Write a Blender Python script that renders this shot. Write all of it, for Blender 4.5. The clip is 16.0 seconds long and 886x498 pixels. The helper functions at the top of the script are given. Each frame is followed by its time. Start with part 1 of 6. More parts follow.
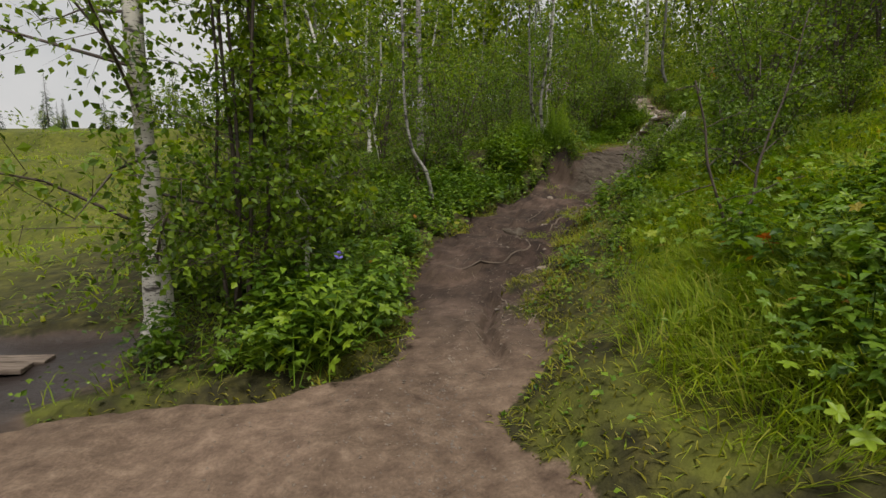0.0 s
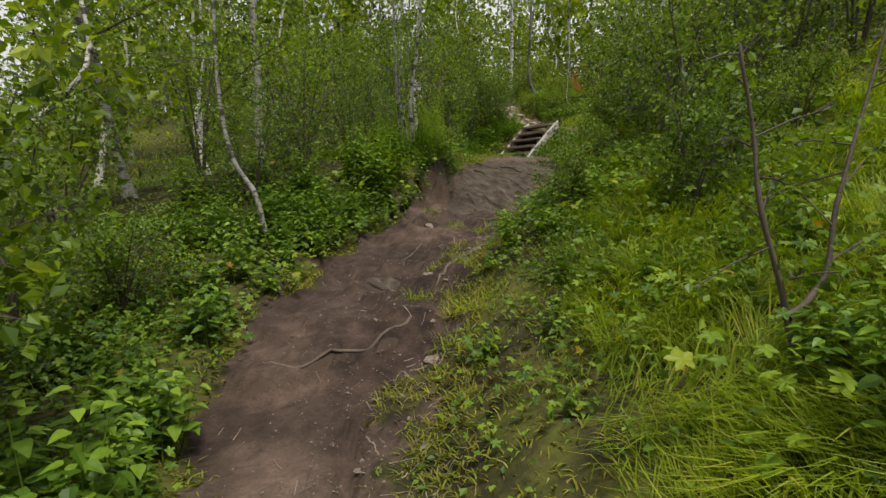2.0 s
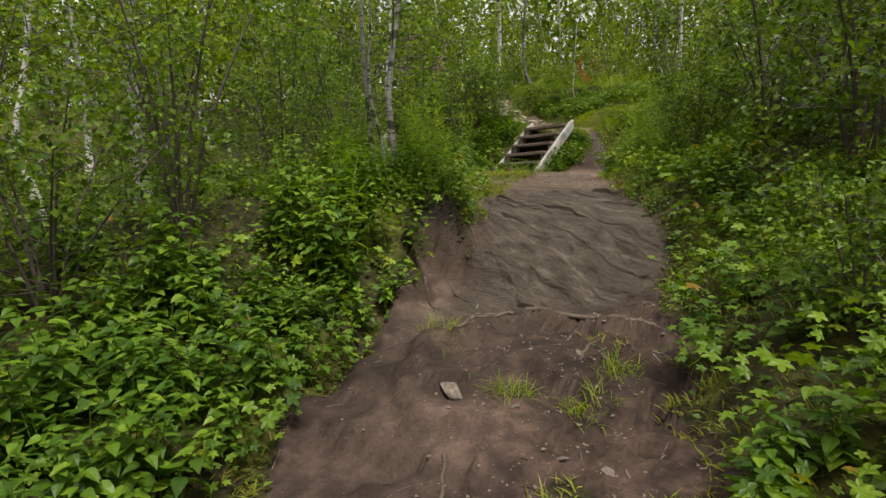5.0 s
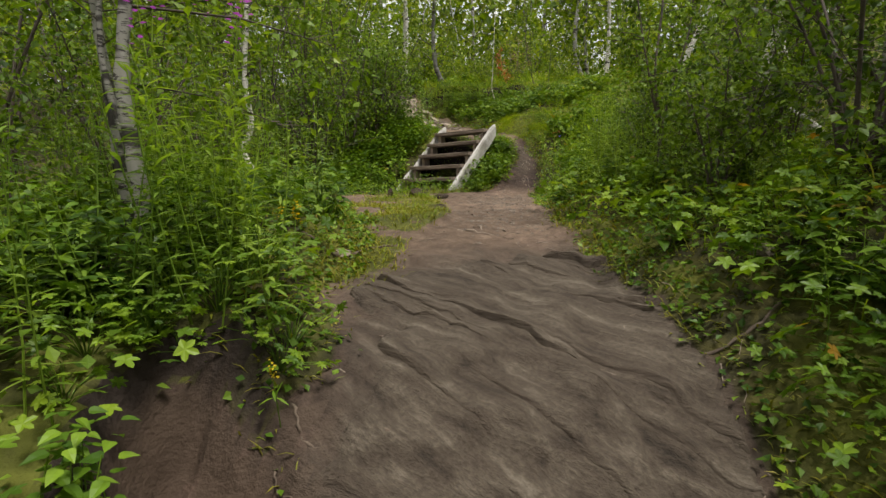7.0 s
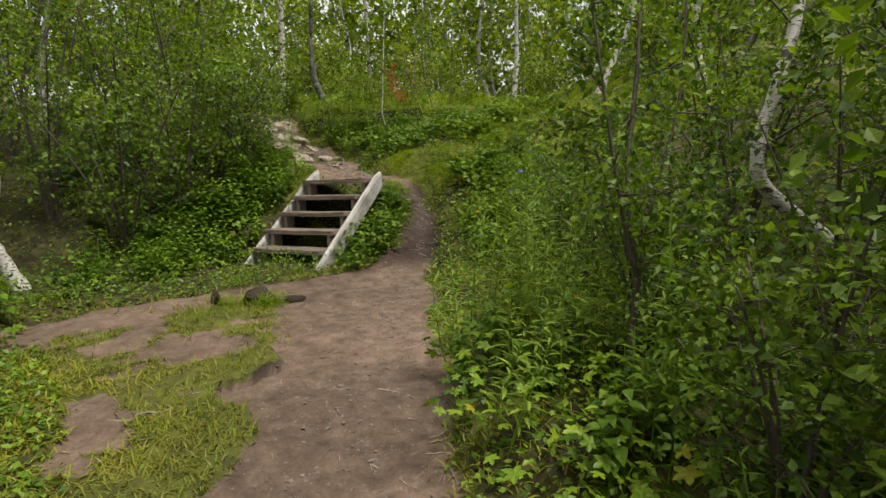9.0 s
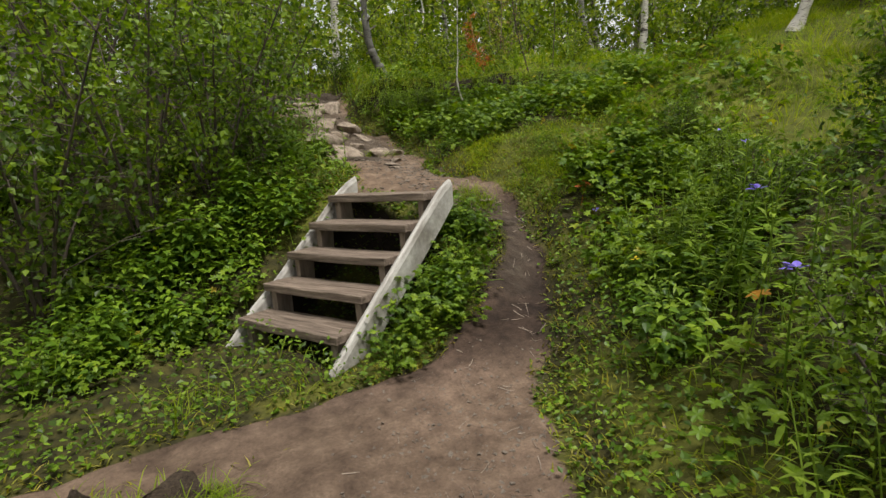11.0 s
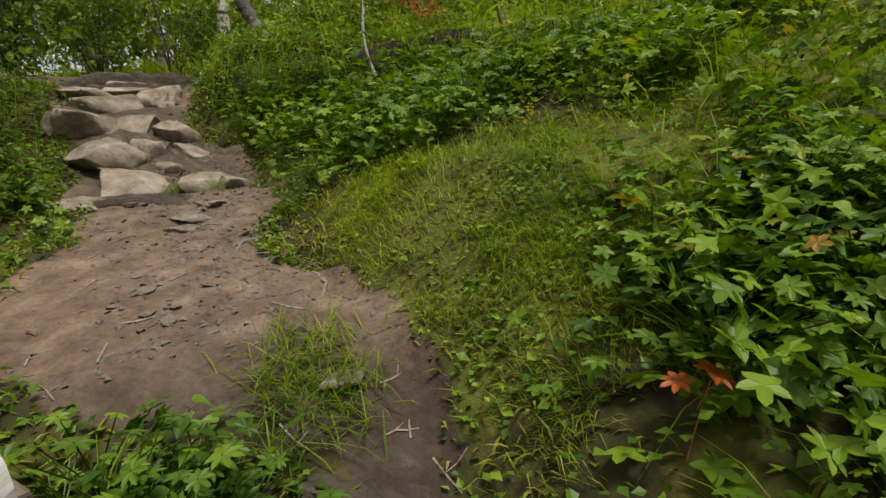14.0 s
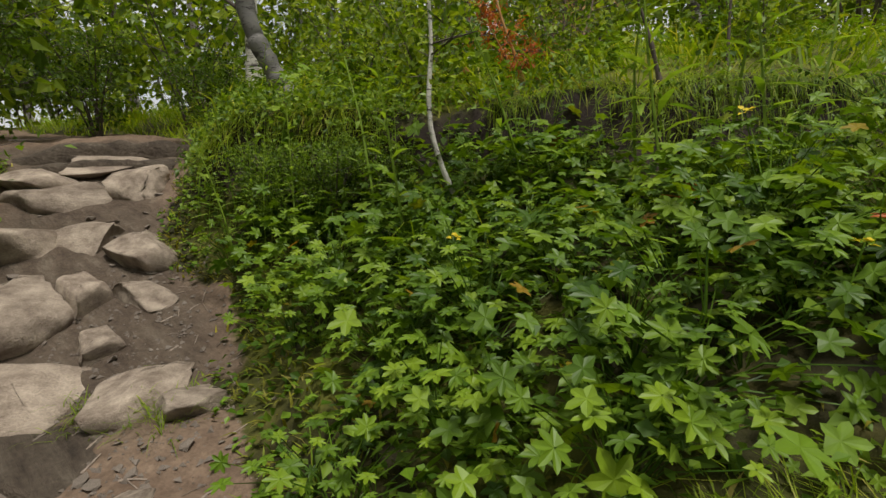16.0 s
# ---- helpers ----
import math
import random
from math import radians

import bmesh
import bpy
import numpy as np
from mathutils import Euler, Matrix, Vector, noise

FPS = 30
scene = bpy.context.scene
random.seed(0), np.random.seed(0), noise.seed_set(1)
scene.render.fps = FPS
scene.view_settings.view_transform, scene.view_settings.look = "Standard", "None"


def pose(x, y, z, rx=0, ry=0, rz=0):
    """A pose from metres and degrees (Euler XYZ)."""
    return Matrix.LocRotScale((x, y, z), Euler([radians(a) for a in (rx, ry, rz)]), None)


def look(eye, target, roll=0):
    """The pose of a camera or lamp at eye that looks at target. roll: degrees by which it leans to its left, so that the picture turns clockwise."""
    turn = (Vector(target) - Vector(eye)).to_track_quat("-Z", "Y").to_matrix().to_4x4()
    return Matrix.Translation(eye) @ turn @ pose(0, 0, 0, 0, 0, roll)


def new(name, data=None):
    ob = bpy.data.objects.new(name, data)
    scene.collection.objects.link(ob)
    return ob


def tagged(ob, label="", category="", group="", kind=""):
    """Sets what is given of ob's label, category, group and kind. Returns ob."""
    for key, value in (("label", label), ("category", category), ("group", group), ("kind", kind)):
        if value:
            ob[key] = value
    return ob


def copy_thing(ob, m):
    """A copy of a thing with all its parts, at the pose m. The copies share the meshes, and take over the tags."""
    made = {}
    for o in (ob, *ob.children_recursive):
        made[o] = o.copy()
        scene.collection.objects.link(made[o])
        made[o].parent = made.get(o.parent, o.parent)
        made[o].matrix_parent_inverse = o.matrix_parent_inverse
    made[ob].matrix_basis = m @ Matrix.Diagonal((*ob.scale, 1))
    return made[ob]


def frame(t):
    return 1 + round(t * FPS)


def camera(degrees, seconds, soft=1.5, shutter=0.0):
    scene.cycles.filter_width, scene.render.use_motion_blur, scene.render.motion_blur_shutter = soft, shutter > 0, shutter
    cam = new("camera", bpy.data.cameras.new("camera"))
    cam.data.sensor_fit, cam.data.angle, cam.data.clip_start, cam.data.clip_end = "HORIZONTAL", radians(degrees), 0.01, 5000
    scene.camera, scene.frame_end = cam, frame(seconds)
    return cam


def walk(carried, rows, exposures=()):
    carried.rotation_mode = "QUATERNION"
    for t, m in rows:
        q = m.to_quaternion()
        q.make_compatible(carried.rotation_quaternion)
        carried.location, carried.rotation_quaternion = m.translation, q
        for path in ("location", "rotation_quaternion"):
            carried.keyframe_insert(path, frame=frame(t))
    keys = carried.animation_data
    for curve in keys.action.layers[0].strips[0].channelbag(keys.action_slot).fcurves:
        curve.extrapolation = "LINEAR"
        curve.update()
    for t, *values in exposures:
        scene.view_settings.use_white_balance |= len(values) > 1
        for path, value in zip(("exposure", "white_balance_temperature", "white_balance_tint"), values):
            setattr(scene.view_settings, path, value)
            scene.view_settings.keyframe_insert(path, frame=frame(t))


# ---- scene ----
cam = camera(79.8, 16.0)
PATH = [
    (0, (0.000, 0.000, 1.300), (-0.097, 1.976, 1.009), 0.15),
    (0.5, (0.007, 0.410, 1.302), (0.181, 2.382, 1.015), 0.55),
    (1, (0.069, 0.815, 1.409), (0.359, 2.775, 1.137), 0.50),
    (1.5, (0.081, 1.261, 1.444), (0.443, 3.210, 1.181), 0.63),
    (2, (0.137, 1.810, 1.424), (0.535, 3.751, 1.158), 0.44),
    (2.5, (0.172, 2.390, 1.411), (0.581, 4.330, 1.144), 0.54),
    (3, (0.196, 2.932, 1.423), (0.619, 4.868, 1.155), 0.24),
    (3.2, (0.216, 3.198, 1.437), (0.647, 5.132, 1.165), 0.15),
    (5.3, (0.542, 5.083, 1.855), (1.097, 6.982, 1.565), 0.27),
    (5.5, (0.610, 5.261, 1.860), (1.199, 7.150, 1.571), 0.37),
    (6, (0.889, 5.825, 1.991), (1.547, 7.693, 1.709), 0.26),
    (6.5, (1.117, 6.398, 2.023), (1.844, 8.240, 1.742), 0.54),
    (7, (1.419, 6.932, 2.091), (2.233, 8.736, 1.804), 0.62),
    (7.5, (1.700, 7.354, 2.290), (2.590, 9.121, 2.001), 0.18),
    (8, (1.983, 7.701, 2.514), (3.006, 9.395, 2.220), 0.39),
    (8.5, (2.368, 8.029, 2.621), (3.477, 9.669, 2.333), 0.51),
    (9, (2.577, 8.485, 2.815), (3.688, 10.123, 2.523), 0.81),
    (9.5, (2.756, 8.940, 2.991), (3.811, 10.613, 2.692), 0.87),
    (9.7, (2.864, 9.145, 2.994), (3.881, 10.842, 2.698), 0.70),
    (11.8, (4.404, 11.462, 3.059), (5.186, 13.257, 2.649), -2.41),
    (12, (4.518, 11.595, 3.078), (5.308, 13.386, 2.668), -2.41),
    (12.5, (4.823, 12.010, 3.086), (5.638, 13.791, 2.683), -2.13),
    (13, (5.058, 12.439, 3.099), (5.883, 14.216, 2.697), -2.03),
    (13.5, (5.359, 12.821, 3.122), (6.191, 14.596, 2.726), -2.24),
    (14, (5.611, 13.171, 3.141), (6.465, 14.934, 2.741), -2.35),
    (14.5, (5.845, 13.530, 3.254), (6.736, 15.276, 2.856), -2.27),
    (15, (6.045, 13.926, 3.411), (6.947, 15.667, 3.017), -2.38),
    (15.5, (6.099, 14.248, 3.606), (6.949, 16.021, 3.237), -2.46),
    (16, (6.082, 14.628, 3.645), (6.761, 16.476, 3.290), -2.31),
]
walk(cam, [(t, look(eye, target, roll)) for t, eye, target, roll in PATH], [(0, -0.15), (1.5, 0.12), (3, 0.12), (5, 0.3), (7, 0.36), (9.5, 0.33), (12, 0.2), (16, 0.05)])

# ---- world, sun and sky ----
world = bpy.data.worlds.new("world")
scene.world = world
world.use_nodes = True
wn, wl = world.node_tree.nodes, world.node_tree.links
wn.clear()
SUN_ELEV, SUN_ROT = radians(70), radians(165)
sky = wn.new("ShaderNodeTexSky")
sky.sky_type, sky.sun_disc = "NISHITA", False
sky.sun_elevation, sky.sun_rotation = SUN_ELEV, SUN_ROT
sky.air_density, sky.dust_density = 1.0, 2.0
wcoord = wn.new("ShaderNodeTexCoord")
wcloud = wn.new("ShaderNodeTexNoise")
wcloud.inputs["Scale"].default_value, wcloud.inputs["Detail"].default_value = 2.2, 6.0
wramp = wn.new("ShaderNodeValToRGB")
wramp.color_ramp.elements[0].position, wramp.color_ramp.elements[0].color = 0.28, (0.55, 0.55, 0.55, 1)
wramp.color_ramp.elements[1].position, wramp.color_ramp.elements[1].color = 0.52, (1, 1, 1, 1)
wmix = wn.new("ShaderNodeMixRGB")
wmix.inputs[2].default_value = (9.4, 9.3, 9.2, 1)
wbg = wn.new("ShaderNodeBackground")
wbg.inputs["Strength"].default_value = 0.076
wout = wn.new("ShaderNodeOutputWorld")
wl.new(wcoord.outputs["Generated"], wcloud.inputs["Vector"])
wl.new(wcloud.outputs["Fac"], wramp.inputs["Fac"])
wl.new(wramp.outputs["Color"], wmix.inputs[0])
wl.new(sky.outputs["Color"], wmix.inputs[1])
wl.new(wmix.outputs["Color"], wbg.inputs["Color"])
wl.new(wbg.outputs["Background"], wout.inputs["Surface"])

sun_data = bpy.data.lights.new("sun", "SUN")
sun_data.energy, sun_data.angle, sun_data.color = 4.0, radians(18), (1.0, 0.97, 0.90)
sun = new("sun", sun_data)
# a high veiled sun stands behind the start of the trail
SUN_DIR = Vector((math.sin(SUN_ROT) * math.cos(SUN_ELEV), math.cos(SUN_ROT) * math.cos(SUN_ELEV), math.sin(SUN_ELEV)))
sun.matrix_world = look(SUN_DIR * 60, (0, 0, 0))


# ---- materials ----
def material(name):
    m = bpy.data.materials.new(name)
    m.use_nodes = True
    nt = m.node_tree
    return m, nt.nodes, nt.links, nt.nodes["Principled BSDF"]


def add_noise(nodes, links, coord, scale, detail=4.0, rough=0.55, stretch=None):
    n = nodes.new("ShaderNodeTexNoise")
    n.inputs["Scale"].default_value, n.inputs["Detail"].default_value, n.inputs["Roughness"].default_value = scale, detail, rough
    if stretch:
        mp = nodes.new("ShaderNodeMapping")
        mp.inputs["Scale"].default_value = stretch
        links.new(coord, mp.inputs["Vector"])
        coord = mp.outputs["Vector"]
    links.new(coord, n.inputs["Vector"])
    return n.outputs["Fac"]


def add_ramp(nodes, links, fac, stops):
    r = nodes.new("ShaderNodeValToRGB")
    e = r.color_ramp.elements
    while len(e) < len(stops):
        e.new(0.5)
    for el, (p, c) in zip(e, stops):
        el.position, el.color = p, (*c, 1)
    links.new(fac, r.inputs["Fac"])
    return r.outputs["Color"]


def add_mix(nodes, links, fac, a, b, kind="MIX"):
    m = nodes.new("ShaderNodeMixRGB")
    m.blend_type = kind
    for socket, value in ((m.inputs[0], fac), (m.inputs[1], a), (m.inputs[2], b)):
        if isinstance(value, (int, float)):
            socket.default_value = value
        elif isinstance(value, tuple):
            socket.default_value = (*value, 1)
        else:
            links.new(value, socket)
    return m.outputs["Color"]


def add_math(nodes, links, op, a, b, clamp=False):
    m = nodes.new("ShaderNodeMath")
    m.operation, m.use_clamp = op, clamp
    for socket, value in ((m.inputs[0], a), (m.inputs[1], b)):
        if isinstance(value, (int, float)):
            socket.default_value = value
        else:
            links.new(value, socket)
    return m.outputs[0]


def add_bump(nodes, links, bsdf, height, strength, distance):
    b = nodes.new("ShaderNodeBump")
    b.inputs["Strength"].default_value, b.inputs["Distance"].default_value = strength, distance
    links.new(height, b.inputs["Height"])
    links.new(b.outputs["Normal"], bsdf.inputs["Normal"])


def leaf_material(name, stops, translucent=0.34, rough=0.44, patch=0.45, through_tint=(1.4, 1.4, 0.4)):
    """Leaves: each blade takes its own tint, thin enough for light to come through."""
    m, n, l, bsdf = material(name)
    geo = n.new("ShaderNodeNewGeometry")
    tex = n.new("ShaderNodeTexCoord")
    tint = add_ramp(n, l, geo.outputs["Random Per Island"], stops)
    big = add_noise(n, l, geo.outputs["Position"], 1.1, 2.0)
    tint = add_mix(n, l, patch, tint, add_ramp(n, l, big, [(0.35, (0.36, 0.50, 0.36)), (0.65, (1.35, 1.25, 0.95))]), "MULTIPLY")
    vein = add_noise(n, l, tex.outputs["Object"], 60.0, 3.0)
    tint = add_mix(n, l, 0.3, tint, add_ramp(n, l, vein, [(0.3, (0.6, 0.6, 0.6)), (0.7, (1.2, 1.2, 1.2))]), "MULTIPLY")
    l.new(tint, bsdf.inputs["Base Color"])
    bsdf.inputs["Roughness"].default_value = rough
    bsdf.inputs["Specular IOR Level"].default_value = 0.27
    tr = n.new("ShaderNodeBsdfTranslucent")
    l.new(add_mix(n, l, 1.0, tint, through_tint, "MULTIPLY"), tr.inputs["Color"])
    mixed = n.new("ShaderNodeMixShader")
    mixed.inputs[0].default_value = translucent
    l.new(bsdf.outputs[0], mixed.inputs[1])
    l.new(tr.outputs[0], mixed.inputs[2])
    l.new(mixed.outputs[0], n["Material Output"].inputs["Surface"])
    return m


G_DARK, G_MID, G_LIGHT, G_YEL = (0.042, 0.078, 0.008), (0.118, 0.195, 0.013), (0.19, 0.285, 0.022), (0.28, 0.33, 0.03)
M_BIRCH_LEAF = leaf_material("birch_leaf", [(0, G_DARK), (0.45, G_MID), (0.9, G_LIGHT), (1, G_YEL)], 0.42)
M_FAR_LEAF = leaf_material("forest_leaf", [(0, (0.055, 0.10, 0.008)), (0.5, (0.14, 0.21, 0.013)), (1, (0.30, 0.36, 0.03))], 0.42)
M_BUSH_LEAF = leaf_material("willow_leaf", [(0, (0.032, 0.064, 0.009)), (0.5, (0.10, 0.168, 0.014)), (1, (0.20, 0.29, 0.035))], 0.40)
M_HERB_LEAF = leaf_material("herb_leaf", [(0, (0.040, 0.088, 0.009)), (0.6, (0.115, 0.205, 0.014)), (1, (0.215, 0.32, 0.03))], 0.34)
M_GERAN_LEAF = leaf_material("cranesbill_leaf", [(0, (0.046, 0.095, 0.010)), (0.5, (0.135, 0.222, 0.017)), (0.96, (0.205, 0.29, 0.02)), (0.985, (0.26, 0.24, 0.02)), (1, (0.30, 0.14, 0.02))], 0.34)
M_FIRE_LEAF = leaf_material("fireweed_leaf", [(0, (0.09, 0.16, 0.014)), (1, (0.26, 0.36, 0.05))], 0.40)
M_GRASS = leaf_material("grass_blade", [(0, (0.12, 0.185, 0.008)), (0.55, (0.205, 0.285, 0.013)), (0.88, (0.29, 0.345, 0.02)), (1, (0.40, 0.37, 0.09))], 0.48, 0.55)
M_MOSS = leaf_material("moss_tuft", [(0, (0.12, 0.112, 0.013)), (0.5, (0.225, 0.205, 0.018)), (0.8, (0.18, 0.24, 0.018)), (1, (0.34, 0.28, 0.085))], 0.3, 0.8)
M_YELLOW = leaf_material("yellow_flower", [(0, (0.55, 0.40, 0.02)), (1, (0.70, 0.52, 0.03))], 0.3)
M_VIOLET = leaf_material("violet_flower", [(0, (0.16, 0.11, 0.50)), (1, (0.26, 0.19, 0.70))], 0.3, 0.42, 0.0, (1.1, 1.1, 1.2))
M_MAGENTA = leaf_material("magenta_flower", [(0, (0.42, 0.06, 0.42)), (1, (0.58, 0.12, 0.60))], 0.3, 0.42, 0.0, (1.1, 1.1, 1.2))
M_RED = leaf_material("red_leaf", [(0, (0.40, 0.07, 0.02)), (1, (0.50, 0.16, 0.04))], 0.3)


def bark_material(name, light, dark, bands, base_dark):
    m, n, l, bsdf = material(name)
    tc = n.new("ShaderNodeTexCoord")
    ob = tc.outputs["Object"]
    patches = add_noise(n, l, ob, 9.0, 5.0, 0.6)
    col = add_ramp(n, l, patches, [(0.3, tuple(0.7 * c for c in light)), (0.65, light)])
    lent = add_noise(n, l, ob, 6.0, 6.0, 0.7, (3.0, 3.0, 14.0))
    col = add_mix(n, l, add_ramp(n, l, lent, [(bands, (0, 0, 0)), (bands + 0.05, (1, 1, 1))]), col, dark)
    knots = add_noise(n, l, ob, 3.2, 3.0, 0.5, (1.0, 1.0, 2.2))
    col = add_mix(n, l, add_ramp(n, l, knots, [(base_dark, (0, 0, 0)), (base_dark + 0.04, (1, 1, 1))]), col, dark)
    l.new(col, bsdf.inputs["Base Color"])
    bsdf.inputs["Roughness"].default_value = 0.75
    add_bump(n, l, bsdf, lent, 0.5, 0.01)
    return m


M_BIRCH = bark_material("birch_bark", (0.62, 0.58, 0.52), (0.045, 0.035, 0.03), 0.545, 0.575)
M_BIRCH_GREY = bark_material("grey_birch_bark", (0.30, 0.28, 0.25), (0.04, 0.033, 0.028), 0.53, 0.55)
M_BIRCH_DARK = bark_material("dark_birch_bark", (0.15, 0.14, 0.125), (0.03, 0.026, 0.022), 0.56, 0.58)
M_TWIG = bark_material("dark_twig_bark", (0.085, 0.062, 0.048), (0.03, 0.024, 0.02), 0.60, 0.6)


def simple_material(name, lo, hi, scale, rough=0.8, bump=0.4, stretch=None, spec=0.3, fine=90.0, dist=0.01):
    m, n, l, bsdf = material(name)
    tc = n.new("ShaderNodeTexCoord")
    a = add_noise(n, l, tc.outputs["Object"], scale, 6.0, 0.62, stretch)
    b = add_noise(n, l, tc.outputs["Object"], fine, 4.0, 0.6, stretch)
    info = n.new("ShaderNodeObjectInfo")
    col = add_ramp(n, l, a, [(0.3, lo), (0.7, hi)])
    col = add_mix(n, l, 0.5, col, add_ramp(n, l, b, [(0.3, (0.55, 0.55, 0.55)), (0.7, (1.25, 1.25, 1.25))]), "MULTIPLY")
    col = add_mix(n, l, 0.35, col, add_ramp(n, l, info.outputs["Random"], [(0, (0.7, 0.68, 0.66)), (1, (1.25, 1.22, 1.18))]), "MULTIPLY")
    l.new(col, bsdf.inputs["Base Color"])
    bsdf.inputs["Roughness"].default_value, bsdf.inputs["Specular IOR Level"].default_value = rough, spec
    add_bump(n, l, bsdf, add_math(n, l, "ADD", a, add_math(n, l, "MULTIPLY", b, 0.35)), bump, dist)
    return m


M_TREAD = simple_material("weathered_tread_wood", (0.06, 0.042, 0.031), (0.29, 0.225, 0.178), 2.6, 0.7, 0.9, (1.3, 16.0, 16.0), 0.3, 18.0)
M_TREAD_LEG = simple_material("weathered_support_wood", (0.15, 0.115, 0.09), (0.32, 0.26, 0.21), 3.0, 0.75, 0.5, (14.0, 14.0, 2.0))
M_STRINGER = simple_material("bleached_stringer_wood", (0.185, 0.165, 0.14), (0.55, 0.535, 0.505), 2.4, 0.7, 0.35, (16.0, 1.6, 1.6), 0.3, 26.0)
M_STONE = simple_material("trail_stone", (0.13, 0.095, 0.072), (0.43, 0.355, 0.28), 2.2, 0.85, 0.9, None, 0.3, 34.0, 0.02)
M_PEBBLE = simple_material("pebble", (0.10, 0.078, 0.062), (0.21, 0.175, 0.145), 9.0, 0.85, 0.4)
M_ROOT = simple_material("root_bark", (0.045, 0.032, 0.023), (0.15, 0.112, 0.084), 6.0, 0.8, 0.6, (1, 1, 1))
M_DEAD = simple_material("dead_wood", (0.10, 0.075, 0.055), (0.24, 0.19, 0.15), 4.0, 0.85, 0.6)
M_DRY = simple_material("fallen_leaf", (0.30, 0.14, 0.05), (0.46, 0.27, 0.11), 20.0, 0.7, 0.3)
M_FIR = leaf_material("fir_needles", [(0, (0.02, 0.04, 0.018)), (1, (0.045, 0.075, 0.03))], 0.15)


def ground_material():
    m, n, l, bsdf = material("forest_ground")
    geo = n.new("ShaderNodeNewGeometry")
    pos = geo.outputs["Position"]
    wet = n.new("ShaderNodeAttribute")
    wet.attribute_name = "wet"
    soil = n.new("ShaderNodeAttribute")
    soil.attribute_name = "soil"
    rock = n.new("ShaderNodeAttribute")
    rock.attribute_name = "rock"
    sand = n.new("ShaderNodeAttribute")
    sand.attribute_name = "sand"
    humus_shade = n.new("ShaderNodeAttribute")
    humus_shade.attribute_name = "humus_shade"
    n1 = add_noise(n, l, pos, 1.3, 6.0, 0.6)
    n2 = add_noise(n, l, pos, 9.0, 6.0, 0.65)
    n3 = add_noise(n, l, pos, 70.0, 5.0, 0.65)
    earth = add_ramp(n, l, n1, [(0.3, (0.045, 0.031, 0.024)), (0.5, (0.090, 0.064, 0.050)), (0.72, (0.170, 0.121, 0.097))])
    damp = add_noise(n, l, pos, 0.55, 4.0, 0.7)
    earth = add_mix(n, l, 0.8, earth, add_ramp(n, l, damp, [(0.38, (0.42, 0.39, 0.37)), (0.50, (0.9, 0.86, 0.83)), (0.60, (1.4, 1.34, 1.28))]), "MULTIPLY")
    earth = add_mix(n, l, 0.65, earth, add_ramp(n, l, n2, [(0.3, (0.42, 0.40, 0.38)), (0.68, (1.32, 1.29, 1.26))]), "MULTIPLY")
    earth = add_mix(n, l, add_math(n, l, "MULTIPLY", sand.outputs["Fac"], 0.75), earth, add_ramp(n, l, n2, [(0.3, (0.100, 0.064, 0.043)), (0.55, (0.196, 0.134, 0.091)), (0.7, (0.285, 0.203, 0.142))]))
    # darkens the soil for damp humus and for shade put into its colour
    earth = add_mix(n, l, humus_shade.outputs["Fac"], earth, add_mix(n, l, 1.0, earth, add_ramp(n, l, n2, [(0.36, (0.30, 0.27, 0.26)), (0.62, (0.62, 0.57, 0.55))]), "MULTIPLY"))
    bed = n.new("ShaderNodeMapping")
    bed.vector_type = "TEXTURE"
    bed.inputs["Rotation"].default_value, bed.inputs["Scale"].default_value = (0, 0, radians(-64)), (1.5, 0.17, 0.17)
    l.new(pos, bed.inputs["Vector"])
    schist = add_noise(n, l, bed.outputs["Vector"], 2.6, 8.0, 0.66)
    slab = add_ramp(n, l, schist, [(0.30, (0.026, 0.020, 0.015)), (0.43, (0.060, 0.045, 0.033)), (0.56, (0.083, 0.065, 0.048)), (0.70, (0.155, 0.128, 0.097))])
    earth = add_mix(n, l, rock.outputs["Fac"], earth, slab)
    earth = add_mix(n, l, 0.55, earth, add_ramp(n, l, n3, [(0.3, (0.5, 0.5, 0.5)), (0.7, (1.3, 1.3, 1.3))]), "MULTIPLY")
    earth = add_mix(n, l, wet.outputs["Fac"], earth, (0.030, 0.022, 0.019))
    duff = add_ramp(n, l, n2, [(0.3, (0.014, 0.012, 0.006)), (0.5, (0.034, 0.031, 0.010)), (0.68, (0.080, 0.070, 0.018))])
    far = add_ramp(n, l, n1, [(0.35, (0.070, 0.082, 0.011)), (0.65, (0.135, 0.143, 0.018))])
    lawn = n.new("ShaderNodeAttribute")
    lawn.attribute_name = "lawn"
    duff = add_mix(n, l, add_math(n, l, "MULTIPLY", lawn.outputs["Fac"], add_ramp(n, l, n2, [(0.3, (0.35, 0.35, 0.35)), (0.6, (1, 1, 1))])), duff, far)
    mask = add_math(n, l, "ADD", soil.outputs["Fac"], add_math(n, l, "MULTIPLY", add_math(n, l, "SUBTRACT", n2, 0.5), 0.9))
    maskc = add_ramp(n, l, mask, [(0.42, (0, 0, 0)), (0.58, (1, 1, 1))])
    col = add_mix(n, l, maskc, duff, earth)
    nz = n.new("ShaderNodeSeparateXYZ")
    l.new(geo.outputs["True Normal"], nz.inputs[0])
    steep = add_ramp(n, l, nz.outputs["Z"], [(0.42, (1, 1, 1)), (0.66, (0, 0, 0))])
    col = add_mix(n, l, steep, col, add_mix(n, l, rock.outputs["Fac"], add_mix(n, l, soil.outputs["Fac"], (0.024, 0.017, 0.013), (0.070, 0.047, 0.033)), add_mix(n, l, 0.5, slab, (0.08, 0.06, 0.045))))
    l.new(col, bsdf.inputs["Base Color"])
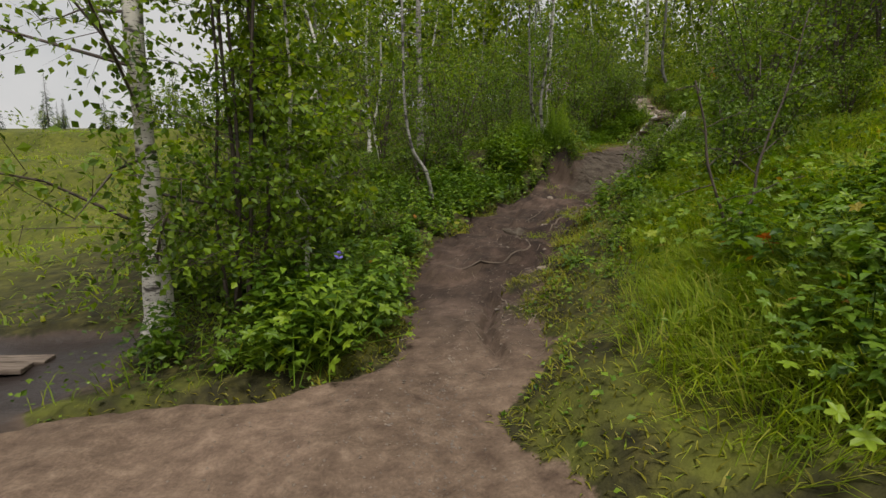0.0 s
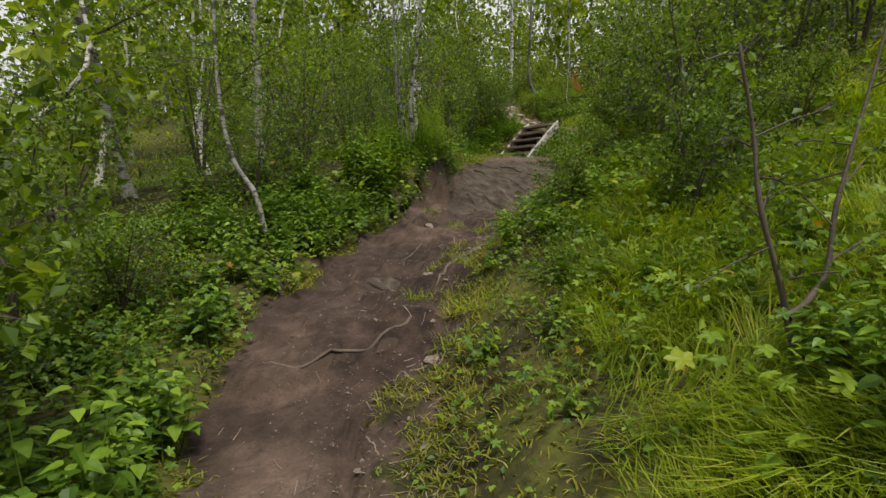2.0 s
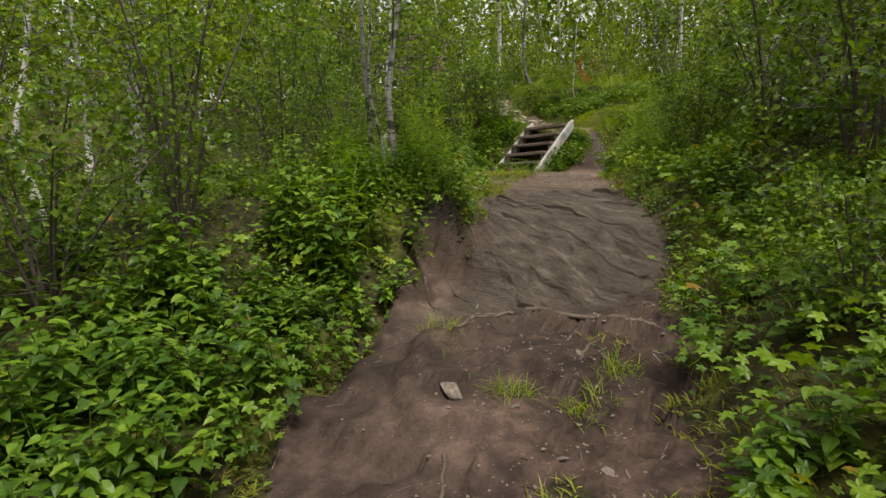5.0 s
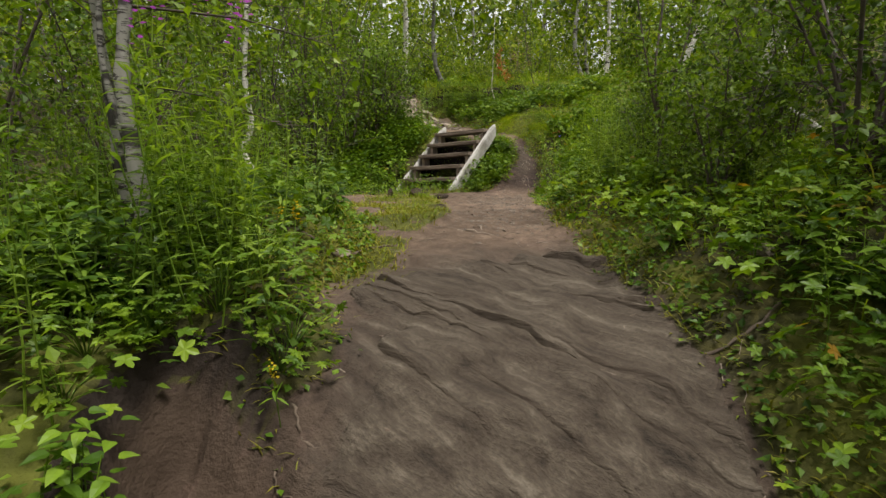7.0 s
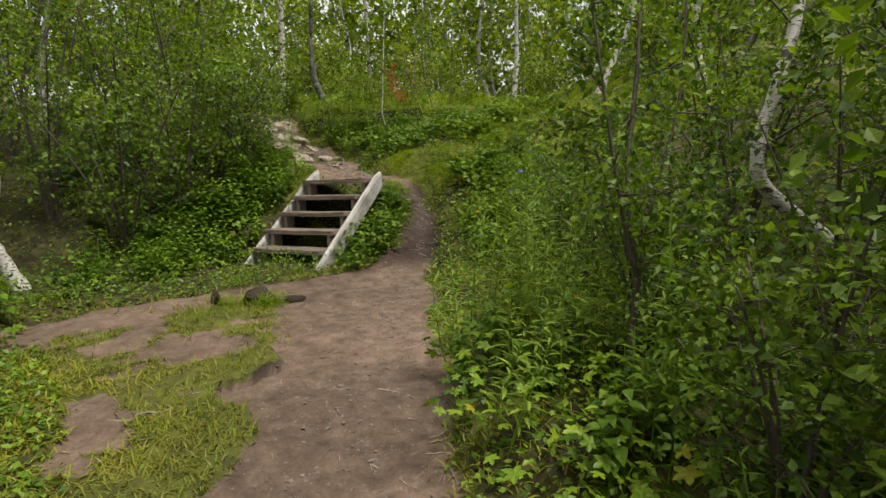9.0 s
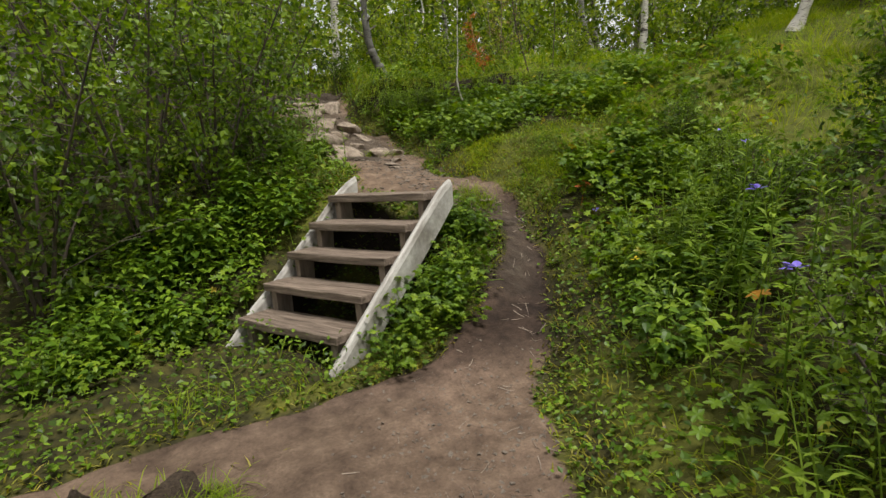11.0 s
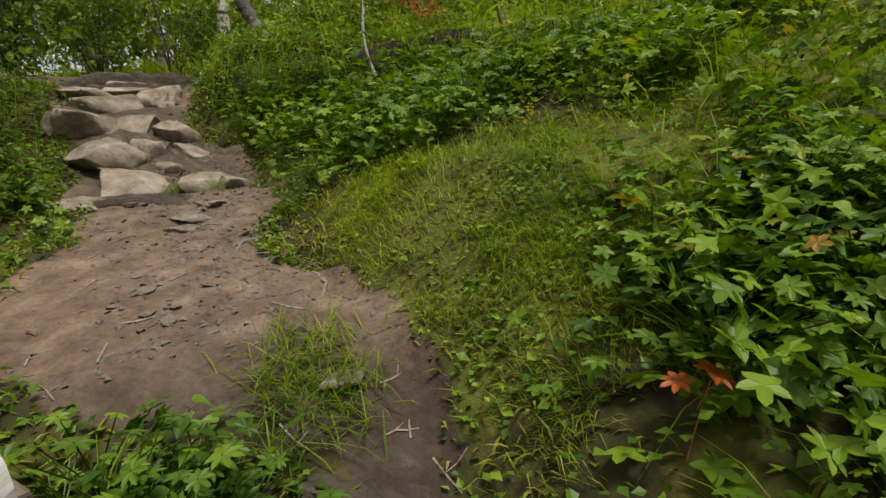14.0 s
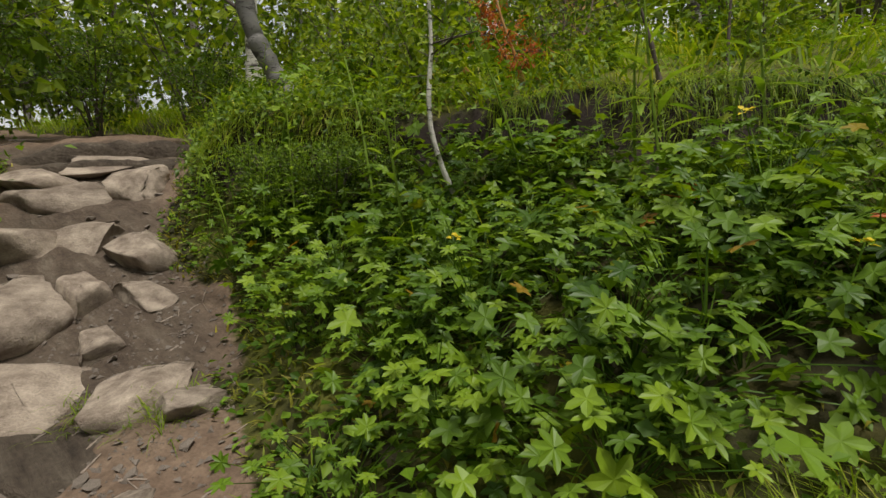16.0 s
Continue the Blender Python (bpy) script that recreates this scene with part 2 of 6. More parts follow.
    l.new(add_ramp(n, l, wet.outputs["Fac"], [(0.3, (0.85, 0.85, 0.85)), (0.9, (0.35, 0.35, 0.35))]), bsdf.inputs["Roughness"])
    bsdf.inputs["Specular IOR Level"].default_value = 0.2
    h = add_math(n, l, "ADD", add_math(n, l, "MULTIPLY", n2, 1.0), add_math(n, l, "MULTIPLY", n3, 0.3))
    h = add_math(n, l, "ADD", h, add_math(n, l, "MULTIPLY", add_math(n, l, "MULTIPLY", schist, rock.outputs["Fac"]), 3.0))
    add_bump(n, l, bsdf, h, 0.7, 0.03)
    return m


M_GROUND = ground_material()


# ---- mesh tools ----
def np_mesh(name, verts, tris, mat, smooth=False):
    me = bpy.data.meshes.new(name)
    v = np.ascontiguousarray(verts, dtype=np.float32)
    t = np.ascontiguousarray(tris, dtype=np.int32)
    me.vertices.add(len(v))
    me.vertices.foreach_set("co", v.ravel())
    me.loops.add(t.size)
    me.loops.foreach_set("vertex_index", t.ravel())
    me.polygons.add(len(t))
    me.polygons.foreach_set("loop_start", np.arange(0, t.size, 3, dtype=np.int32))
    me.polygons.foreach_set("use_smooth", np.full(len(t), smooth))
    me.materials.append(mat)
    me.update(calc_edges=True)
    return me


def np_part(name, verts, tris, mat, parent=None, label="", smooth=False):
    ob = new(name, np_mesh(name, verts, tris, mat, smooth))
    ob.parent = parent
    return tagged(ob, label)


def part(name, bm, mat, parent=None, label="", smooth=False):
    me = bpy.data.meshes.new(name)
    bm.to_mesh(me)
    bm.free()
    me.materials.append(mat)
    if smooth:
        me.polygons.foreach_set("use_smooth", np.full(len(me.polygons), True))
    ob = new(name, me)
    ob.parent = parent
    return tagged(ob, label)


def join_np(chunks):
    vs, ts, k = [], [], 0
    for v, t in chunks:
        vs.append(v)
        ts.append(t + k)
        k += len(v)
    return np.concatenate(vs), np.concatenate(ts)


def tube(points, radii, sides=7, cap=True):
    """A tapering, bending tube through the points."""
    p = np.asarray(points, float)
    d = np.gradient(p, axis=0)
    d /= np.linalg.norm(d, axis=1)[:, None] + 1e-9
    ref = np.where(np.abs(d[:, 2:3]) > 0.9, np.array([[1.0, 0, 0]]), np.array([[0, 0, 1.0]]))
    ref[:] = ref[0]
    a = np.cross(d, ref)
    a /= np.linalg.norm(a, axis=1)[:, None] + 1e-9
    b = np.cross(d, a)
    ang = np.linspace(0, 2 * np.pi, sides, endpoint=False)
    r = np.asarray(radii, float)[:, None, None]
    ring = p[:, None] + r * (np.cos(ang)[None, :, None] * a[:, None] + np.sin(ang)[None, :, None] * b[:, None])
    n = len(p)
    i, j = np.meshgrid(np.arange(n - 1), np.arange(sides), indexing="ij")
    q = [i * sides + j, i * sides + (j + 1) % sides, (i + 1) * sides + (j + 1) % sides, (i + 1) * sides + j]
    t = np.concatenate([np.stack([q[0], q[1], q[2]], -1).reshape(-1, 3), np.stack([q[0], q[2], q[3]], -1).reshape(-1, 3)])
    v = ring.reshape(-1, 3)
    if cap:
        v = np.concatenate([v, p[-1:] + d[-1:] * r[-1, 0, 0]])
        top = (n - 1) * sides + np.arange(sides)
        t = np.concatenate([t, np.stack([top, np.roll(top, -1), np.full(sides, len(v) - 1)], -1)])
    return v, t


def spline(ctrl, n):
    """A smooth line through control points (Catmull-Rom)."""
    c = np.asarray(ctrl, float)
    c = np.concatenate([2 * c[:1] - c[1:2], c, 2 * c[-1:] - c[-2:-1]])
    u = np.linspace(0, len(c) - 3 - 1e-6, n)
    k = u.astype(int)
    f = (u - k)[:, None]
    p0, p1, p2, p3 = c[k], c[k + 1], c[k + 2], c[k + 3]
    return 0.5 * (2 * p1 + (p2 - p0) * f + (2 * p0 - 5 * p1 + 4 * p2 - p3) * f**2 + (3 * p1 - p0 - 3 * p2 + p3) * f**3)


def unit(v):
    return v / (np.linalg.norm(v, axis=-1, keepdims=True) + 1e-9)


def scatter(template, pos, along, normal, size):
    """Copies of a leaf template (x across, y along, z up), turned and sized, as one mesh."""
    tv, tt = template
    y = unit(along)
    x = unit(np.cross(y, normal))
    z = np.cross(x, y)
    s = np.asarray(size, float).reshape(-1, 1, 1)
    v = pos[:, None] + s * (tv[None, :, 0:1] * x[:, None] + tv[None, :, 1:2] * y[:, None] + tv[None, :, 2:3] * z[:, None])
    t = tt[None] + (np.arange(len(pos)) * len(tv))[:, None, None]
    return v.reshape(-1, 3), t.reshape(-1, 3)


def fan(outline, centre=(0.0, 0.0, 0.0)):
    v = np.array([centre, *outline], float)
    k = len(outline)
    return v, np.array([(0, i + 1, (i + 1) % k + 1) for i in range(k)])


LEAF = (np.array([(0, 0, 0), (0.36, 0.42, 0.09), (0, 1.0, -0.06), (-0.36, 0.42, 0.09)], float), np.array([(0, 1, 2), (0, 2, 3)]))
LEAF_FINE = fan([(0, 0, 0), (0.30, 0.16, 0.05), (0.42, 0.42, 0.07), (0.26, 0.74, 0.02), (0, 1.0, -0.1), (-0.26, 0.74, 0.02), (-0.42, 0.42, 0.07), (-0.30, 0.16, 0.05)], (0, 0.45, 0))
LANCE = (np.array([(0, 0, 0), (0.075, 0.4, 0.02), (-0.075, 0.4, 0.02), (0.055, 0.75, -0.08), (-0.055, 0.75, -0.08), (0, 1.0, -0.2)], float),
         np.array([(0, 1, 2), (1, 3, 4), (1, 4, 2), (3, 5, 4)]))
POINTED = fan([(0, 0, 0), (0.26, 0.05, 0.05), (0.38, 0.26, 0.06), (0.27, 0.58, 0.03), (0, 1.08, -0.16), (-0.27, 0.58, 0.03), (-0.38, 0.26, 0.06), (-0.26, 0.05, 0.05)], (0, 0.42, -0.02))


def palm_plain(lobes=5, spread=2.3):
    out = []
    for i in range(lobes):
        a = -spread + 2 * spread * i / (lobes - 1)
        step = spread / (lobes - 1)
        r = 1.0 - 0.2 * abs(a) / spread
        out += [(0.46 * math.sin(a - step), 0.46 * math.cos(a - step), 0.03), (0.79 * r * math.sin(a - 0.49 * step), 0.79 * r * math.cos(a - 0.49 * step), -0.02), (r * math.sin(a), r * math.cos(a), -0.08), (0.79 * r * math.sin(a + 0.49 * step), 0.79 * r * math.cos(a + 0.49 * step), -0.02)]
    return fan(out, (0, 0, -0.05))


PALM_PLAIN = palm_plain()
PALM = palm_plain(7, 2.45)


def blade(bend=0.35, width=0.03):
    ys = [0, 0.4, 0.75, 1.0]
    v, n = [], 0
    for i, s in enumerate(ys[:-1]):
        w = width * (1 - 0.55 * s)
        v += [(-w, s * (1 - 0.25 * bend * s), bend * s * s), (w, s * (1 - 0.25 * bend * s), bend * s * s)]
    v.append((0, 1 - 0.35 * bend, bend * 1.05))
    return np.array(v, float), np.array([(0, 1, 3), (0, 3, 2), (2, 3, 5), (2, 5, 4), (4, 5, 6)])


BLADES = [blade(0.25), blade(0.55), blade(0.95, 0.026)]


# ---- the lie of the land ----
def lattice(ix, iy, seed):
    h = np.sin(ix * 127.1 + iy * 311.7 + seed * 74.7) * 43758.5453
    return h - np.floor(h)


def vnoise(x, y, seed=0):
    ix, iy = np.floor(x), np.floor(y)
    fx, fy = x - ix, y - iy
    fx, fy = fx * fx * (3 - 2 * fx), fy * fy * (3 - 2 * fy)
    a, b = lattice(ix, iy, seed), lattice(ix + 1, iy, seed)
    c, d = lattice(ix, iy + 1, seed), lattice(ix + 1, iy + 1, seed)
    return (a + (b - a) * fx) * (1 - fy) + (c + (d - c) * fx) * fy - 0.5


def fbm(x, y, seed=0, octaves=4):
    return sum(vnoise(x * 2.03**k, y * 2.03**k, seed + k) * 0.5**k for k in range(octaves))


def step01(a, b, x):
    u = np.clip((x - a) / (b - a), 0, 1)
    return u * u * (3 - 2 * u)


# stations of the trail: y, left edge, right edge, height, tilt across, lip and slopes of the left side, lip and slopes of the right side
TRAIL = [
    (-30, -6.0, 2.0, -0.10, 0, 0.0, 0, 0, 0.05, 0.10, 0.10),
    (-3, -6.0, 0.9, 0.0, 0.02, 0.03, 0, 0, 0.08, 0.25, 0.2),
    (1.0, -6.0, 0.45, 0.15, 0.03, 0.03, 0, 0, 0.08, 0.35, 0.25),
    (1.75, -4.4, 0.23, 0.19, 0.03, 0.03, 0, 0, 0.08, 0.38, 0.28),
    (2.15, -1.7, 0.20, 0.23, 0.05, 0.06, -0.03, -0.03, 0.08, 0.40, 0.30),
    (2.45, -0.72, 0.27, 0.27, 0.05, 0.07, -0.02, -0.05, 0.08, 0.40, 0.30),
    (2.8, -0.45, 0.42, 0.30, 0.06, 0.07, -0.02, -0.05, 0.08, 0.40, 0.30),
    (3.4, -0.39, 0.46, 0.31, 0.08, 0.07, -0.02, -0.06, 0.08, 0.42, 0.32),
    (4.2, -0.40, 0.70, 0.38, 0.15, 0.07, 0.0, -0.06, 0.08, 0.42, 0.32),
    (4.6, -0.40, 0.85, 0.50, 0.16, 0.07, 0.0, -0.08, 0.08, 0.42, 0.32),
    (5.1, -0.36, 1.05, 0.60, 0.18, 0.09, 0.0, -0.10, 0.10, 0.42, 0.32),
    (5.7, -0.15, 1.35, 0.73, 0.19, 0.11, 0.0, -0.12, 0.10, 0.42, 0.30),
    (6.3, 0.12, 1.75, 0.81, 0.16, 0.12, 0.0, -0.14, 0.10, 0.42, 0.30),
    (6.8, 0.40, 2.15, 0.94, 0.12, 0.12, 0.0, -0.15, 0.12, 0.42, 0.28),
    (7.3, 0.62, 2.50, 1.00, 0.12, 0.12, 0.0, -0.16, 0.12, 0.42, 0.28),
    (7.75, 1.05, 2.78, 1.04, 0.12, 0.16, 0.0, -0.17, 0.12, 0.42, 0.28),
    (8.0, 1.35, 2.93, 1.24, 0.22, 0.22, 0.0, -0.18, 0.10, 0.40, 0.26),
    (8.1, 1.46, 2.96, 1.40, 0.24, 0.22, 0.0, -0.18, 0.10, 0.40, 0.26),
    (8.6, 1.83, 3.12, 1.56, 0.08, 0.20, -0.01, -0.18, 0.08, 0.30, 0.25),
    (9.2, 1.90, 3.35, 1.65, 0.04, 0.16, -0.03, -0.26, 0.08, 0.22, 0.22),
    (9.8, 2.20, 3.55, 1.73, 0.02, 0.14, -0.04, -0.28, 0.08, 0.22, 0.22),
    (10.4, 2.35, 3.90, 1.76, 0, 0.07, -0.02, -0.16, 0.08, 0.22, 0.22),
    (11.4, 2.30, 4.55, 1.78, 0, 0.06, -0.02, -0.14, 0.08, 0.28, 0.22),
    (12.3, 2.15, 5.10, 1.79, 0, 0.06, 0.0, -0.10, 0.08, 0.42, 0.25),
    (12.9, 2.50, 5.45, 1.81, 0, 0.05, 0.03, -0.05, 0.08, 0.48, 0.25),
    (13.05, 4.15, 5.55, 1.84, 0.02, 0.02, 0.0, -0.04, 0.08, 0.50, 0.25),
    (13.2, 4.90, 5.62, 1.88, 0.05, 0.02, -0.05, -0.03, 0.10, 0.50, 0.25),
    (13.38, 5.25, 5.75, 1.95, 0.06, 0.03, -0.10, -0.03, 0.14, 0.50, 0.25),
    (13.6, 5.47, 5.90, 2.13, 0.08, 0.05, -0.20, -0.03, 0.14, 0.50, 0.26),
    (14.0, 5.78, 6.05, 2.45, 0, 0.07, -0.38, -0.02, 0.06, 0.48, 0.27),
    (14.25, 5.66, 6.06, 2.56, 0, 0.05, -0.42, -0.02, 0.06, 0.46, 0.28),
    (14.45, 5.18, 6.05, 2.63, 0, 0.03, -0.45, -0.02, 0.05, 0.44, 0.28),
    (14.8, 4.95, 5.97, 2.71, 0, 0.02, -0.42, -0.03, 0.05, 0.42, 0.28),
    (15.3, 5.12, 5.95, 2.77, 0, 0.05, -0.25, -0.05, 0.06, 0.45, 0.28),
    (16.0, 5.15, 5.97, 2.90, 0.05, 0.06, -0.08, -0.08, 0.06, 0.44, 0.10),
    (16.6, 5.00, 6.00, 3.03, 0.05, 0.08, -0.06, -0.10, 0.08, 0.47, 0.08),
    (17.2, 4.90, 5.82, 3.22, 0.05, 0.08, -0.06, -0.10, 0.08, 0.44, 0.06),
    (17.9, 4.85, 5.68, 3.52, 0.05, 0.06, -0.06, -0.10, 0.08, 0.45, 0.06),
    (18.4, 4.75, 5.80, 3.74, 0, 0.05, -0.05, -0.08, 0.05, 0.35, 0.08),
    (18.9, 4.20, 6.00, 3.82, 0, 0.04, -0.05, -0.08, 0.03, 0.15, 0.08),
    (22.0, 2.50, 3.80, 4.05, 0, 0.04, -0.05, -0.08, 0.03, 0.08, 0.08),
    (60.0, 2.50, 3.80, 6.8, 0, 0.04, -0.05, -0.05, 0.03, 0.06, 0.06),
    (500.0, 2.50, 3.80, 20.0, 0, 0.0, -0.03, -0.03, 0.0, 0.03, 0.03),
]
_ty = np.concatenate([np.arange(-30, 30, 0.04), np.linspace(30, 500, 200)])
_raw = np.array(TRAIL, float)
_tab = np.stack([np.interp(_ty, _raw[:, 0], _raw[:, k]) for k in range(1, 11)], 1)
_ker = np.exp(-0.5 * (np.arange(-9, 10) / 3.2) ** 2)
_ker /= _ker.sum()
_core = len(np.arange(-30, 30, 0.04))
for _k in range(10):
    _pad = np.pad(_tab[:_core, _k], 9, mode="edge")
    _tab[:_core, _k] = np.convolve(_pad, _ker, mode="valid")


def trail(y):
    return [np.interp(y, _ty, _tab[:, k]) for k in range(10)]


def bank_u(x, y):
    """How far a place lies behind the overhanging turf edge of the upper bank."""
    return 0.58 * (x - 6.0) + 0.81 * (y - 17.66) + 0.16 * vnoise(x * 1.7, y * 1.7, 31) + 0.10 * fbm(x * 4.5, y * 4.5, 32, 2)


def smooth_height(x, y):
    x, y = np.asarray(x, float), np.asarray(y, float)
    xl, xr, zp, cr, ll, s1, s2, lr, r1, r2 = trail(y)
    z = zp + cr * (np.clip(x, xl, xr) - 0.5 * (xl + xr))
    dl, dr = np.maximum(xl - x, 0), np.maximum(x - xr, 0)
    wide = 2.6 - 1.6 * step01(14.9, 16.0, y)
    z = z + ll * step01(0, 0.28, dl) + s1 * np.minimum(dl, 1.8) + s2 * np.clip(dl - 1.8, 0, 14)
    z = z + lr * step01(0, 0.3, dr) + r1 * np.minimum(dr, wide) + r2 * np.clip(dr - wide, 0, 18) + 0.06 * np.clip(dr - 20.6, 0, 200)
    meadow = 0.08 + 0.055 * np.maximum(np.hypot(x, y) - 12, 0) * step01(0, -30, x) + 0.0 * x
    z = np.where(dl > 0, np.maximum(z, np.minimum(meadow, z + 30)), z)
    # an older peat edge higher on the right-hand slope
    v = 0.62 * (x - 4.4) + 0.78 * (y - 5.75)
    z = z + 0.22 * step01(-0.16, 0.05, v + 0.12 * vnoise(x * 2, y * 2, 33)) * step01(3.6, 4.1, x) * (1 - step01(6.0, 7.5, x)) * (1 - step01(0.6, 1.8, v))
    u = bank_u(x, y)
    w = step01(-0.20, -0.06, u) * step01(5.75, 6.15, x) * (1 - step01(9.0, 10.5, x)) * step01(15.2, 15.8, y)
    z = z + w * (np.maximum(3.87 + 0.26 * np.clip(u, 0, 1) + 0.1 * np.maximum(u - 1, 0), z) - z)
    return z


def strata(x, y):
    """Where the bedrock comes through the trail."""
    xl, xr = trail(y)[:2]
    inside = step01(xl - 0.1, xl + 0.25, x) * (1 - step01(xr - 0.15, xr + 0.1, x))
    a = inside * step01(7.35, 7.9, y) * (1 - step01(9.0, 9.6, y))
    b = inside * step01(13.4, 13.7, y) * (1 - step01(14.3, 14.6, y)) * 0.6
    c = inside * step01(16.0, 16.5, y) * (1 - step01(18.7, 19.0, y)) * 0.8
    return np.clip(a + b + c, 0, 1)


def wet_mask(x, y):
    """The mud hole beside the lower trail."""
    d = np.hypot((x + 2.7) / 1.25, (y - 2.55) / 0.8) + 0.35 * fbm(x * 1.5, y * 1.5, 51)
    return 1 - step01(0.75, 1.0, d)


def sand_mask(x, y):
    """Dry sandy soil high on the trail and where the walk begins."""
    return np.maximum.reduce([step01(13.9, 14.9, y), 0.8 * (1 - step01(1.8, 4.2, y)), 0.55 * step01(8.9, 9.8, y) * (1 - step01(12.8, 13.3, y))]) + 0 * x


def humus_shade_mask(x, y):
    """Dark damp soil of the steep stretch, darkest along the right-hand side, deepened for blocked light; also shade
    painted into the hollow way.
    """
    xl, xr = trail(y)[:2]
    side = 0.55 + 0.45 * step01(0.3, 0.8, (x - xl) / np.maximum(xr - xl, 0.1))
    # the second term paints the shade of the hollow way into the soil
    return np.maximum(side * step01(3.4, 4.6, y) * (1 - step01(8.5, 9.3, y)), 0.8 * step01(12.9, 13.3, y) * (1 - step01(14.2, 14.6, y)))


def lawn_mask(x, y):
    """Open ground where grass covers the soil: the bog, the lower slope and the top of the bank."""
    xl, xr = trail(y)[:2]
    a = step01(-3, -6, x)
    b = step01(xr + 0.8, xr + 1.3, x) * step01(0, 1, y) * (1 - step01(5.6, 6.6, y))
    c = step01(7.0, 7.6, x) * step01(12.4, 13, y) * (1 - step01(15.2, 15.8, y))
    d = step01(0.02, 0.15, bank_u(x, y)) * step01(5.8, 6.1, x)
    e = step01(6.0, 6.15, x) * step01(14.0, 14.2, y) * (1 - step01(15.25, 15.45, y + 0.6 * (x - 6.3)))
    # moss along the edges of the trail and over the trodden widening
    gap = np.maximum(xl - x, x - xr)
    f = step01(-0.02, 0.1, gap) * (1 - step01(0.55, 0.9, gap)) * step01(-0.15, 0.12, fbm(x * 2.6, y * 2.6, 48, 3)) * (y > 0.8)
    g = (gap < 0.05) * step01(8.8, 9.4, y) * (1 - step01(12.6, 13.0, y))
    return np.clip(np.maximum.reduce([a, b, c, d, 0.8 * e, 0.7 * f, 0.6 * g]), 0, 1)


def niche(x, y):
    """The washed-out hollow of bare earth under the overgrown mound beside the slab."""
    r = np.hypot((x - 1.42) / 0.36, (y - 8.02) / 0.54) + 0.40 * fbm(x * 4, y * 4, 57, 3)
    return 1 - step01(0.55, 1.0, r)


def soil_mask(x, y):
    xl, xr = trail(y)[:2]
    e = 0.34 * fbm(x * 1.9, y * 1.9, 5, 4)
    m = step01(xl - 0.10, xl + 0.12, x + e) * (1 - step01(xr - 0.12, xr + 0.10, x + e))
    # moss and turf that have crept over the widening above the slab
    reach = 0.16 + 0.30 * step01(9.6, 10.8, y)
    moss = step01(8.9, 9.8, y) * (1 - step01(12.3, 12.9, y)) * (1 - step01(reach, reach + 0.1, (x - xl) / np.maximum(xr - xl, 0.1)))
    moss = moss * step01(-0.06, 0.06, fbm(x * 3.1, y * 3.1, 44, 4) + 0.12 - 0.2 * np.clip((x - xl) / np.maximum(xr - xl, 0.1) - 0.2, 0, 1))
    # tufts that creep in from the right on the lower stretch
    creep = step01(3.2, 3.9, y) * (1 - step01(6.6, 7.3, y)) * step01(0.58, 0.75, (x - xl) / np.maximum(xr - xl, 0.1))
    creep = creep * step01(0.13, 0.20, fbm(x * 3.6, y * 3.6, 46, 3))
    return np.clip(np.maximum.reduce([m * (1 - 0.95 * np.maximum(moss, creep)), wet_mask(x, y), step01(0.2, 0.5, niche(x, y))]), 0, 1)


